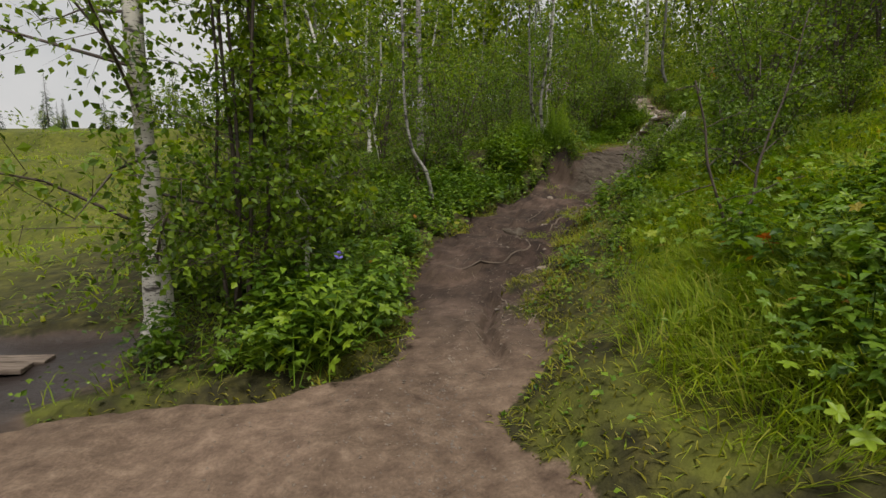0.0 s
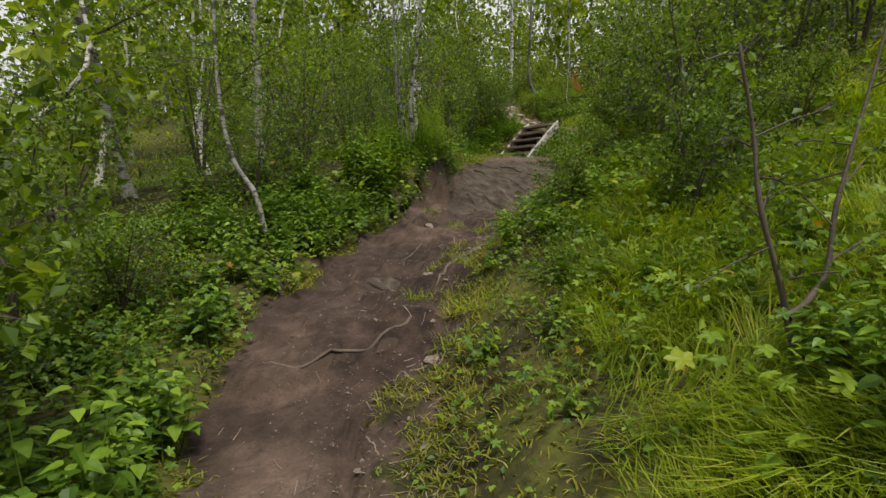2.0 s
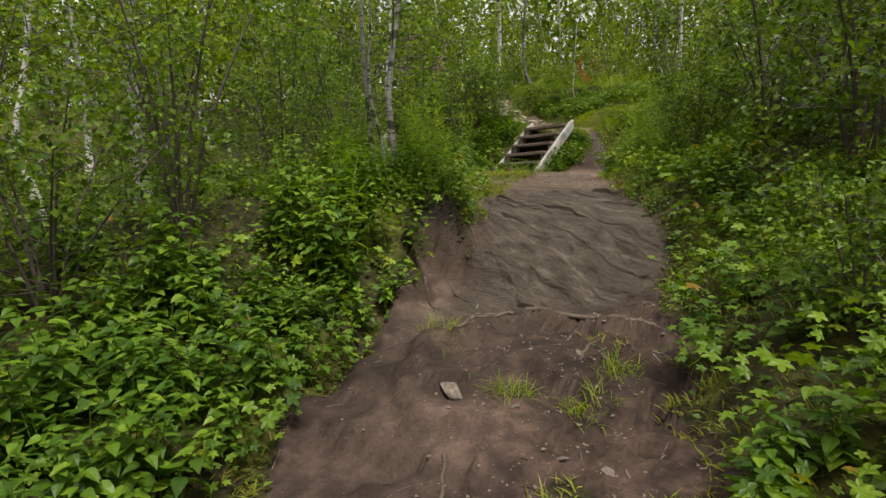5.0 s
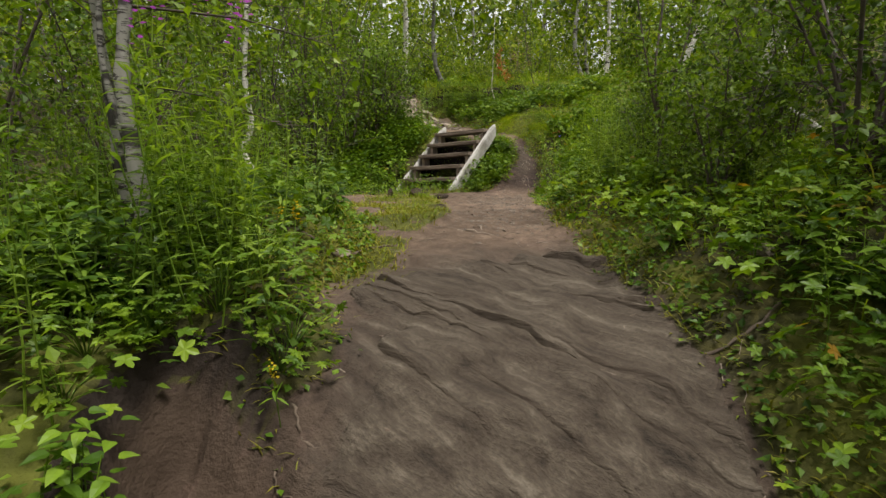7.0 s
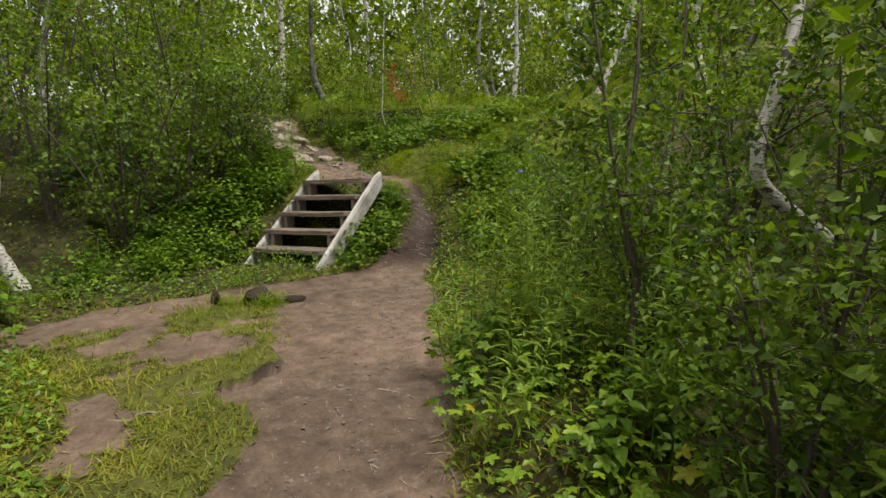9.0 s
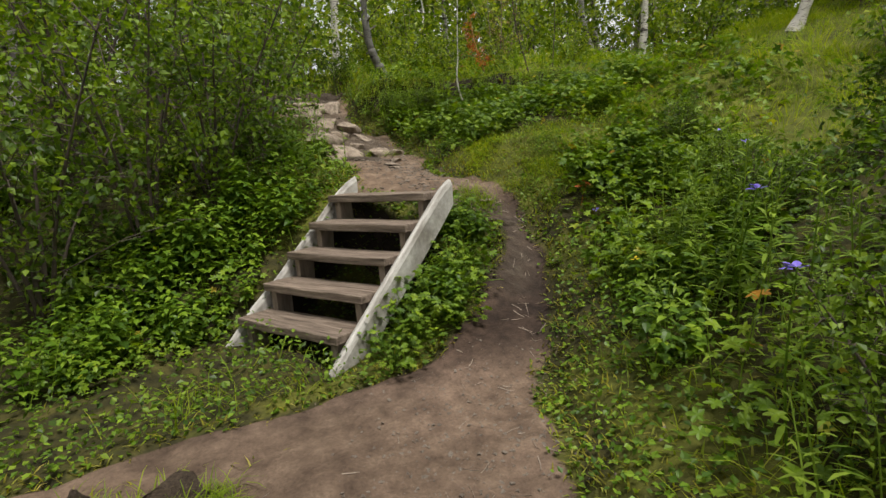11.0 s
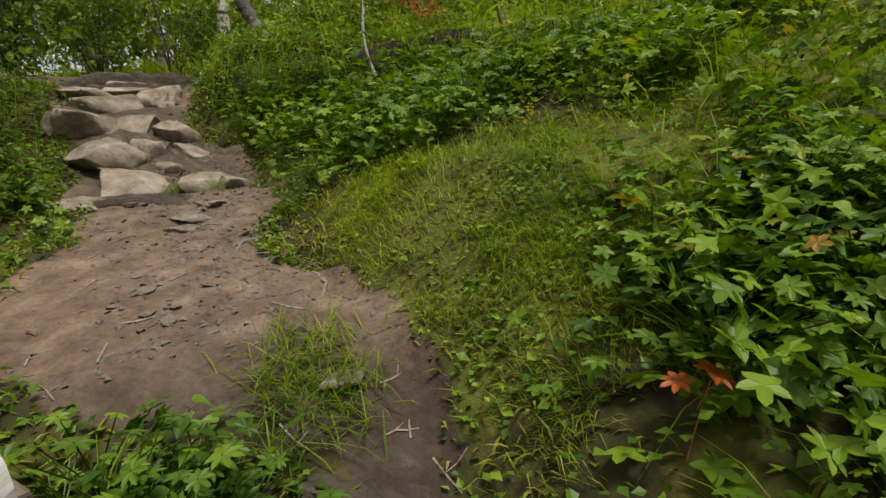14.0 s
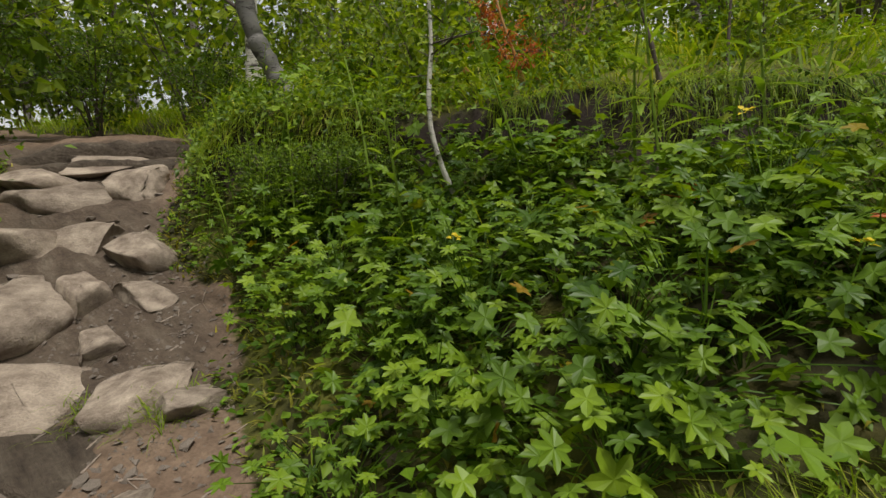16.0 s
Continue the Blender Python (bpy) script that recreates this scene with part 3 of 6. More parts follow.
def height(x, y):
    x, y = np.asarray(x, float), np.asarray(y, float)
    z = smooth_height(x, y)
    s = soil_mask(x, y)
    rk = strata(x, y)
    near = 1 - step01(40, 90, np.hypot(x, y))
    z = z + near * (1 - s) * (0.10 * fbm(x * 0.9, y * 0.9, 3) + 0.03 * fbm(x * 5, y * 5, 9))
    rough = step01(3.8, 4.8, y) * (1 - step01(8.6, 9.4, y))
    z = z + s * ((0.045 + 0.10 * rough * (1 - 0.7 * rk)) * fbm(x * 1.9, y * 1.9, 13) + (0.02 + 0.02 * rough) * fbm(x * 6, y * 6, 17) + 0.008 * fbm(x * 19, y * 19, 19, 2))
    # broken ledges of rock and hard soil
    for low, high, tall, part_of in ((7.5, 9.6, 0.13, 0.8), (4.6, 7.7, 0.11, 0.75)):
        here = s * step01(low, low + 0.35, y) * (1 - step01(high - 0.35, high, y)) * part_of * (1 - 0.8 * rk)
        w = z + 0.16 * fbm(x * 1.2, y * 1.2, 81, 3) + 0.10 * (x - 1.5) + 0.05 * fbm(x * 5, y * 5, 83, 2)
        f = w / tall - np.floor(w / tall)
        z = z + here * tall * (step01(0.0, 0.55, f) - f)
    z = z - 0.025 * rk
    hollow = niche(x, y)
    z = z + hollow * (np.minimum(z, 1.02 + 0.25 * (y - 7.9) + 0.05 * fbm(x * 5, y * 5, 58, 3)) - z)
    # groove worn by boots and water down the lower trail
    g = np.exp(-((x - 0.10 - 0.05 * np.sin(y * 2.3) - 0.12 * fbm(x * 5, y * 5, 37, 3)) / 0.05) ** 2) * step01(2.6, 3.1, y) * (1 - step01(3.9, 4.3, y))
    # the drop below the root that holds the soil
    back = y - 4.46 - 0.35 * np.maximum(x - 0.05, 0) - 0.06 * np.sin(x * 9)
    z = z + s * 0.08 * (step01(-0.035, 0.035, back) - step01(-0.45, 0.5, back)) * (1 - step01(0.35, 0.6, x))
    # the washed-out step below the long root in front of the slab
    back = y - np.interp(x, [0.9, 1.03, 1.28, 1.62, 1.92, 2.26], [7.22, 7.25, 7.36, 7.60, 7.34, 6.84]) - 0.10 * fbm(x * 6, y * 6, 39, 3)
    z = z + s * 0.12 * (step01(-0.12, 0.03, back) - step01(-0.55, 0.5, back)) * step01(0.9, 1.1, x) * (1 - step01(2.05, 2.3, x))
    # the hollow under the stair
    a, b = (x - 4.213) * 0.867 + (y - 13.758) * 0.498, (x - 4.213) * 0.498 - (y - 13.758) * 0.867
    pit = step01(-0.05, 0.12, a) * (1 - step01(0.95, 1.12, a)) * step01(-0.50, -0.40, b) * (1 - step01(0.40, 0.50, b))
    return z - 0.10 * g - 0.34 * pit - 0.10 * wet_mask(x, y)


def build_ground():
    ys = np.concatenate([-np.geomspace(420, 1.2, 26), np.arange(-1, 1.2, 0.14), np.arange(1.2, 7.3, 0.034), np.arange(7.3, 9.6, 0.028), np.arange(9.6, 19.2, 0.036), 19.2 + np.geomspace(0.05, 480, 60)])
    half = np.concatenate([np.arange(0, 1.38, 0.024), 1.38 + np.geomspace(0.035, 500, 56)])
    off = np.concatenate([-half[::-1], half[1:]])
    xl, xr = trail(ys)[:2]
    mid = np.where(ys < 2.6, -0.05, 0.5 * (np.maximum(xl, xr - 2.6) + xr))
    ker = np.ones(25) / 25
    inner = (ys > -1) & (ys < 19.2)
    mid[inner] = np.convolve(np.pad(mid[inner], 12, mode="edge"), ker, mode="valid")
    X = mid[:, None] + off[None]
    Y = np.repeat(ys[:, None], len(off), 1)
    Z = height(X, Y)
    r, c = X.shape
    i, j = np.meshgrid(np.arange(r - 1), np.arange(c - 1), indexing="ij")
    a = i * c + j
    t = np.concatenate([np.stack([a, a + 1, a + c + 1], -1).reshape(-1, 3), np.stack([a, a + c + 1, a + c], -1).reshape(-1, 3)])
    me = np_mesh("ground", np.stack([X, Y, Z], -1).reshape(-1, 3), t, M_GROUND, True)
    for key, fn in (("soil", soil_mask), ("rock", strata), ("wet", wet_mask), ("sand", sand_mask), ("lawn", lawn_mask), ("humus_shade", humus_shade_mask)):
        at = me.attributes.new(key, "FLOAT", "POINT")
        at.data.foreach_set("value", np.asarray(fn(X, Y), np.float32).ravel())
    return tagged(new("ground", me), "trodden brown earth trail through green mossy forest floor", "ground", kind="structure")


ground = build_ground()


def gz(x, y):
    return float(height(np.array([x]), np.array([y]))[0])


# ---- things of wood and stone ----
def box_bm(bm, lo, hi, bevel=0.006, jitter=0.0, rng=None):
    """A board between two corners with softened edges."""
    r = bmesh.ops.create_cube(bm, size=1.0)
    lo, hi = Vector(lo), Vector(hi)
    for v in r["verts"]:
        v.co = Vector([(lo[k] + hi[k]) / 2 + v.co[k] * (hi[k] - lo[k]) for k in range(3)])
        if rng is not None:
            v.co += Vector(rng.normal(0, jitter, 3))
    if bevel:
        es = list({e for v in r["verts"] for e in v.link_edges})
        bmesh.ops.bevel(bm, geom=es, offset=bevel, segments=2, affect="EDGES", profile=0.6)


def build_stair():
    rng = np.random.default_rng(4)
    root = new("wooden_stair")
    root.matrix_world = pose(4.213, 13.758, 2.012, 0, -2.6, -60.1)
    tagged(root, "weathered grey wooden stair of five open treads on the slope", "stair")
    going, rise, depth = 0.213, 0.173, 0.27
    for i in range(5):
        y0, z0 = i * going, i * rise
        skew = rng.normal(0, 0.006, 2)
        # each tread is cut from old planks with dark gaps between them
        cuts = [0, 1.0] if i in (0, 2) else ([0, 0.5, 1.0] if i < 4 else [0, 0.26, 0.5, 0.76, 1.0])
        tread = None
        for a, b in zip(cuts[:-1], cuts[1:]):
            bm = bmesh.new()
            box_bm(bm, (-0.442 + skew[0], y0 + a * depth + (0.002 if a else 0), z0 - 0.05), (0.442, y0 + b * depth - 0.002, z0), 0.007)
            bmesh.ops.subdivide_edges(bm, edges=[e for e in bm.edges if abs(e.verts[0].co.x - e.verts[1].co.x) > 0.5], cuts=9)
            for v in bm.verts:
                v.co.z += 0.006 * noise.noise(v.co * 4 + Vector((i, 0, 0))) - 0.004 * math.cos(v.co.x * 3)
                v.co.y += 0.004 * noise.noise(v.co * 7 + Vector((3 * i, 1, 0)))
            tread = part("tread_plank" if len(cuts) > 2 else "tread", bm, M_TREAD, root)
        for x0, x1 in ((-0.40, -0.355), (0.365, 0.41)):
            bm = bmesh.new()
            low = z0 - (0.05 + rise if i else 0.22)
            box_bm(bm, (x0, y0 + 0.028, low), (x1, y0 + 0.15, z0 - 0.051), 0.005, 0.003, rng)
            part("support", bm, M_TREAD_LEG, root)
    for side, x0, x1, ya, yb, up, label in ((0, -0.489, -0.446, -0.15, 1.17, -0.085, "bleached thin stringer board"), (1, 0.446, 0.504, -0.10, 1.09, -0.085, "bleached thick stringer board")):
        bm = bmesh.new()
        k = rise / going
        wide = 0.21 if side else 0.2
        n = 14
        rows = []
        for j in range(n + 1):
            y = ya + (yb - ya) * j / n
            top = y * k + up + 0.022 * noise.noise(Vector((y * 4, side * 7, 0)))
            low = top - wide
            if j >= n - 1:
                top -= 0.012 if j < n else 0.045
            rows.append([bm.verts.new((x, y + dy, z)) for x, dy, z in ((x0, 0, low), (x1, 0, low), (x1, 0, top - 0.034), (x1 - 0.012, 0, top - 0.006), (0.5 * (x0 + x1), 0, top + 0.004), (x0 + 0.01, 0, top - 0.006), (x0, 0, top - 0.03))])
        for a, b in zip(rows[:-1], rows[1:]):
            for q in range(7):
                bm.faces.new((a[q], a[(q + 1) % 7], b[(q + 1) % 7], b[q]))
        bm.faces.new(rows[0][::-1])
        bm.faces.new(rows[-1])
        bmesh.ops.recalc_face_normals(bm, faces=bm.faces)
        part("stringer", bm, M_STRINGER, root, label)
    return root


build_stair()


def stone_mesh(name, seed, mat, flat=0.6, rough=0.22, level=3):
    bm = bmesh.new()
    bmesh.ops.create_icosphere(bm, subdivisions=level, radius=1.0)
    rng = np.random.default_rng(seed)
    off = Vector(rng.uniform(0, 50, 3))
    planes = [(unit(rng.normal(0, 1, 3)), rng.uniform(0.36, 0.62)) for _ in range(11)] + [(unit(np.array([rng.normal(0, 0.15), rng.normal(0, 0.15), 1.0])), 0.56)]
    for v in bm.verts:
        c = v.co.copy()
        for nrm, d in planes:
            k = c.dot(Vector(nrm)) - d
            if k > 0:
                c -= Vector(nrm) * k
        c *= 1.42 * (1 + rough * noise.noise(c * 1.2 + off) + 0.07 * noise.noise(c * 4 + off) + 0.035 * noise.noise(c * 11 + off))
        v.co = (c.x, c.y, c.z * flat)
    me = bpy.data.meshes.new(name)
    bm.to_mesh(me)
    bm.free()
    me.polygons.foreach_set("use_smooth", np.full(len(me.polygons), level > 2))
    me.materials.append(mat)
    return me


STONES = [stone_mesh("stone", 60 + k, M_STONE, 0.62 + 0.08 * k, 0.10, 4) for k in range(4)]
PEBBLES = [stone_mesh("pebble", 90 + k, M_PEBBLE, 0.6, 0.25, 1) for k in range(5)]


def stone(x, y, a, b, c, turn, kind, sunk=0.35, tilt=0.0, label="worn grey-brown stone half sunk in the trail", name="stone", group="stones in the trail"):
    ob = new(name, STONES[kind % 4])
    ob.matrix_world = pose(x, y, gz(x, y) + c * (0.55 - sunk), tilt, tilt * 0.5, turn) @ Matrix.Diagonal((a, b, c, 1))
    return tagged(ob, label, "stone", group)


# natural steps of boulders on the upper trail
for x, y, a, b, c, turn, kind, tilt in (
        (5.38, 16.52, 0.24, 0.17, 0.16, 15, 0, 6), (5.20, 16.98, 0.20, 0.16, 0.19, 60, 1, -5), (5.45, 17.02, 0.15, 0.11, 0.12, 110, 2, 4),
        (5.08, 17.42, 0.22, 0.15, 0.15, 20, 3, 7), (5.40, 17.46, 0.19, 0.12, 0.13, 170, 0, -6), (5.60, 17.30, 0.13, 0.12, 0.15, 75, 1, 10),
        (5.20, 17.85, 0.25, 0.14, 0.12, 5, 2, 4), (5.50, 17.90, 0.18, 0.13, 0.13, 140, 3, -4), (5.74, 16.42, 0.15, 0.09, 0.11, 35, 1, 14),
        (5.56, 16.70, 0.12, 0.09, 0.06, 95, 2, 3), (5.40, 18.28, 0.34, 0.13, 0.09, 12, 0, 3), (5.66, 16.98, 0.11, 0.10, 0.08, 50, 0, 5),
        (5.02, 18.10, 0.2, 0.15, 0.12, 80, 1, 5), (5.88, 16.28, 0.10, 0.08, 0.08, 10, 3, 12), (5.15, 16.15, 0.16, 0.11, 0.06, 30, 2, 6), (5.62, 15.75, 0.09, 0.06, 0.035, 66, 1, 3)):
    stone(x, y, 1.2 * a, 1.25 * b, 1.15 * c, turn, kind, 0.62, tilt, "pale grey-brown boulder forming a natural step", "boulder", "boulder steps")
stone(1.02, 6.80, 0.036, 0.06, 0.04, 20, 1, 0.35, 8, "small pale pointed stone sticking out of the soil")
for x, y, a, b, c, turn, kind in ((2.05, 9.58, 0.08, 0.04, 0.03, 30, 0), (0.62, 4.38, 0.05, 0.04, 0.025, 10, 1), 
                                  (0.75, 5.35, 0.05, 0.03, 0.025, 130, 3), (0.85, 5.75, 0.06, 0.03, 0.03, 100, 0), (3.35, 8.25, 0.06, 0.04, 0.05, 10, 0), (5.92, 14.36, 0.07, 0.03, 0.02, 10, 1), (5.6, 15.55, 0.08, 0.05, 0.02, 20, 2), (5.75, 15.9, 0.09, 0.05, 0.025, 40, 3)):
    stone(x, y, a, b, c, turn, kind, 0.3, 5)



def bedrock_slab():
    """Thin tilted layers of rock: each has a sharp broken edge that faces down the trail and a long gentle back."""
    root = new("bedrock_slab")
    root.location = (2.4, 8.5, gz(2.4, 8.5))
    tagged(root, "worn brown-grey bedrock slab in thin tilted layers", "rock")
    rng = np.random.default_rng(61)
    base = np.array(root.location)
    lay = np.linspace(-7.85, -5.4, 96)
    q = 4.85
    k = 0
    while q < 6.95:
        w = rng.uniform(0.05, 0.20)
        tall = rng.uniform(0.006, 0.022) if k % 4 != 1 else rng.uniform(0.028, 0.046)
        front = q + 0.10 * fbm(lay * 0.55, 0 * lay + 3.1, 71, 2) + 0.05 * fbm(lay * 2.1 + 9 * k, 0 * lay + k, 72, 3) + 0.018 * fbm(lay * 11, 0 * lay + 2 * k, 73, 2)
        lift = tall * np.clip(0.40 + 3.0 * fbm(lay * 1.3 + 5 * k, 0 * lay + 1.7 * k, 74, 4), 0.0, 1.1)
        rows = []
        for v, h in ((-0.05, -1.2), (-0.02, -0.3), (0.0, 0.55), (0.02, 0.92), (0.06, 1.0), (0.18, 0.92), (0.34, 0.80), (0.5, 0.68), (0.68, 0.54), (0.86, 0.40), (1.05, 0.26), (1.3, 0.08), (1.6, -0.3), (1.9, -0.9)):
            ac = front + v * w
            px, py = 0.897 * ac + 0.439 * lay, 0.439 * ac - 0.897 * lay
            fade = step01(0.40, 0.75, strata(px, py) + 0.55 * fbm(px * 3, py * 3, 75, 3)) * (1 - step01(0.02, 0.25, niche(px, py)))
            grain = 0.016 * fbm(ac * 24, lay * 3.0, 76, 3) + 0.022 * fbm(px * 6, py * 6, 77, 3)
            z = height(px, py) + (lift * h * fade + grain + 0.012) * fade - 0.10 * (1 - fade)
            rows.append(np.stack([px, py, z], 1))
        n, m = len(lay), len(rows)
        i, j = np.meshgrid(np.arange(m - 1), np.arange(n - 1), indexing="ij")
        c = i * n + j
        t = np.concatenate([np.stack([c, c + n + 1, c + 1], -1).reshape(-1, 3), np.stack([c, c + n, c + n + 1], -1).reshape(-1, 3)])
        v = np.concatenate(rows)
        ob = np_part("rock_layer", v - base, t[:, ::-1], M_GROUND, root, "", True)
        for key, value in (("soil", 1.0), ("rock", 1.0), ("humus_shade", 0.5)):
            at = ob.data.attributes.new(key, "FLOAT", "POINT")
            at.data.foreach_set("value", np.full(len(v), value, np.float32))
        q += w
        k += 1


bedrock_slab()


def rock_ledge(x0, y0, x1, y1, wide, thick, seed):
    """A plate of layered rock that breaks out of the trail: steep broken front, back sinking into the soil."""
    n, m = 30, 7
    s = np.linspace(0, 1, n)
    d = np.array([x1 - x0, y1 - y0])
    ln = np.hypot(*d)
    d = d / ln
    back = np.array([-d[1], d[0]])
    if back[1] < 0:
        back = -back
    jag = 0.035 * fbm(s * ln * 6 + seed * 7.3, 0 * s + seed, 41, 3) + 0.03 * np.sin(s * 3.14 + seed)
    fade = np.sin(np.pi * np.clip(s, 0.02, 0.98)) ** 0.45
    rows = []
    for j, (v, h) in enumerate(((0.0, -1.6), (0.0, 0.2), (0.03, 0.85), (0.10, 1.0), (0.35, 0.62), (0.7, 0.24), (1.0, -0.25))):
        px = x0 + d[0] * s * ln + back[0] * (jag + v * wide)
        py = y0 + d[1] * s * ln + back[1] * (jag + v * wide)
        rise = thick * h * fade * (1 + 0.5 * fbm(s * ln * 6 + 3 * seed, v * 4 + 0 * s, 43, 3)) + 0.016 * fbm(px * 14, py * 14, 45, 2) * (j > 0)
        rows.append(np.stack([px, py, height(px, py) + rise - 0.012 * (1 - fade)], 1))
    p = np.concatenate(rows)
    i, j = np.meshgrid(np.arange(m - 1), np.arange(n - 1), indexing="ij")
    a = i * n + j
    t = np.concatenate([np.stack([a, a + 1, a + n + 1], -1).reshape(-1, 3), np.stack([a, a + n + 1, a + n], -1).reshape(-1, 3)])
    base = np.array([(x0 + x1) / 2, (y0 + y1) / 2, gz((x0 + x1) / 2, (y0 + y1) / 2)])
    ang = math.atan2(d[1], d[0])
    c, sn = math.cos(-ang), math.sin(-ang)
    q = p - base
    q = np.stack([q[:, 0] * c - q[:, 1] * sn, q[:, 0] * sn + q[:, 1] * c, q[:, 2]], 1)
    ob = np_part("rock_ledge", q, t, M_GROUND, None, "", True)
    for key, value in (("soil", 1.0), ("rock", 1.0), ("sand", 0.0), ("humus_shade", 0.6)):
        at = ob.data.attributes.new(key, "FLOAT", "POINT")
        at.data.foreach_set("value", np.full(len(q), value, np.float32))
    ob.matrix_world = pose(*base, 0, 0, math.degrees(ang))
    tagged(ob, "worn ledge of layered brown-grey rock breaking through the trail", "rock", "rock ledges")


for k, (x0, y0, x1, y1, wide, thick) in enumerate((
        (0.82, 5.62, 1.06, 5.40, 0.14, 0.030), (0.30, 5.56, 0.52, 5.36, 0.16, 0.055),
        (5.72, 14.12, 6.0, 14.02, 0.10, 0.04), (4.85, 18.42, 5.85, 18.26, 0.35, 0.13), (4.95, 18.18, 5.7, 18.02, 0.25, 0.10), (5.05, 16.2, 5.6, 15.98, 0.3, 0.05))):
    rock_ledge(x0, y0, x1, y1, wide, 0.8 * thick, k + 1)

_rng = np.random.default_rng(12)


def pebble(x, y, s):
    ob = new("pebble", PEBBLES[int(_rng.integers(5))])
    ob.matrix_world = pose(x, y, gz(x, y) + 0.15 * s, *_rng.uniform(-20, 20, 2), _rng.uniform(0, 360)) @ Matrix.Diagonal((s, s * _rng.uniform(0.5, 0.9), s * _rng.uniform(0.5, 0.8), 1))
    tagged(ob, "small pale pebble lying on the trail", "pebble", "pebbles")


for _ in range(90):
    t = _rng.uniform(0, 1)
    pebble(3.2 + 1.6 * t + _rng.normal(0, 0.25), 9.9 + 3.0 * t + _rng.normal(0, 0.15), _rng.uniform(0.006, 0.018))
for _ in range(85):
    pebble(_rng.normal(5.62, 0.2), _rng.uniform(14.6, 16.3), abs(_rng.normal(0, 0.012)) + 0.008)
for _ in range(60):
    y = _rng.uniform(1.8, 8.0)
    xl, xr = [float(q[0]) for q in trail(np.array([y]))[:2]]
    pebble(_rng.uniform(max(xl, -1.2) + 0.1, xr - 0.1), y, _rng.uniform(0.005, 0.014))


for _ in range(46):
    y = _rng.uniform(3.6, 7.6)
    xl, xr = [float(q[0]) for q in trail(np.array([y]))[:2]]
    pebble(xl + (xr - xl) * _rng.uniform(0.55, 0.95), y, _rng.uniform(0.010, 0.026))
for _ in range(34):
    y = _rng.uniform(16.0, 18.1)
    pebble(_rng.uniform(4.95, 5.75), y, _rng.uniform(0.015, 0.045))


def gravel(n, spots_fn, lo, hi, name, mat, label):
    """Chips and crumbs too small to count."""
    x, y = spots_fn(n)
    tv = np.array([(-1, -0.6, 0), (1, -0.5, 0.1), (0.2, 0.9, 0), (0, 0, 0.75)], float)
    tt = np.array([(0, 1, 3), (1, 2, 3), (2, 0, 3)])
    a = _rng.uniform(0, 6.28, len(x))
    up = np.tile([0, 0, 1.0], (len(x), 1)) + _rng.normal(0, 0.25, (len(x), 3))
    v, t = scatter((tv, tt), np.stack([x, y, height(x, y)], 1), np.stack([np.cos(a), np.sin(a), 0 * a], 1), up, lo + (hi - lo) * _rng.uniform(0, 1, len(x)) ** 3)
    tagged(np_part(name, v, t, mat), label, "gravel", kind="stuff")


def right_strip(n):
    t = _rng.uniform(0, 1, n)
    return 3.15 + 1.95 * t + _rng.normal(0, 0.26, n), 9.9 + 3.1 * t + _rng.normal(0, 0.2, n)


def landing(n):
    return _rng.normal(5.66, 0.2, n), _rng.uniform(14.5, 17.2, n)


def lower_trail(n):
    y = _rng.uniform(1.5, 8.2, n)
    xl, xr = trail(y)[:2]
    xl = np.maximum(xl, -1.5)
    return xl + (xr - xl) * (0.5 + 0.5 * np.clip(_rng.normal(0.1, 0.42, n), -1, 1)), y


gravel(3200, right_strip, 0.003, 0.014, "trail_gravel", M_PEBBLE, "pale gravel chips strewn over the bare trail")
gravel(3000, landing, 0.003, 0.016, "landing_gravel", M_PEBBLE, "pale gravel on the upper trail")
gravel(2600, lower_trail, 0.003, 0.010, "soil_crumbs", M_DEAD, "dark soil crumbs and bark litter on the trail")
gravel(700, lambda n: (_rng.normal(-0.12, 0.12, n), _rng.uniform(1.2, 2.5, n)), 0.003, 0.010, "pale_gravel", M_PEBBLE, "pale gravel worn out of the sandy trail")
gravel(160, lower_trail, 0.003, 0.009, "trail_chips", M_PEBBLE, "scattered pale stone chips on the trail")


def ground_line(ctrl, n, lift, sag):
    """A line that follows the ground, now above it, now half buried."""
    p = spline([(x, y, 0) for x, y in ctrl], n)
    s = np.linspace(0, 1, n)
    p[:, 2] = height(p[:, 0], p[:, 1]) + 0.2 * lift - sag * (np.abs(2 * s - 1) ** 4) + 0.3 * lift * np.sin(s * 17)
    return p


def root_thing(ctrl, r0, r1, lift=0.004, name="tree_root", label="bare worn tree root crossing the trail", category="root", mat=None):
    n = 26
    p = ground_line(ctrl, n, lift, 0.03)
    p[1:-1, :2] += _rng.normal(0, 0.3 * r0, (n - 2, 2))
    rad = 0.62 * np.linspace(r0, r1, n) * (1 + 0.25 * np.sin(np.arange(n) * 2.1) * np.sin(np.arange(n) * 0.7) + _rng.normal(0, 0.13, n))
    v, t = tube(p, rad, 8)
    base = p[0].copy()
    ob = np_part(name, v - base, t, mat or M_ROOT, None, "", True)
    ob.location = base
    return tagged(ob, label, category, "roots across the trail" if category == "root" else "")


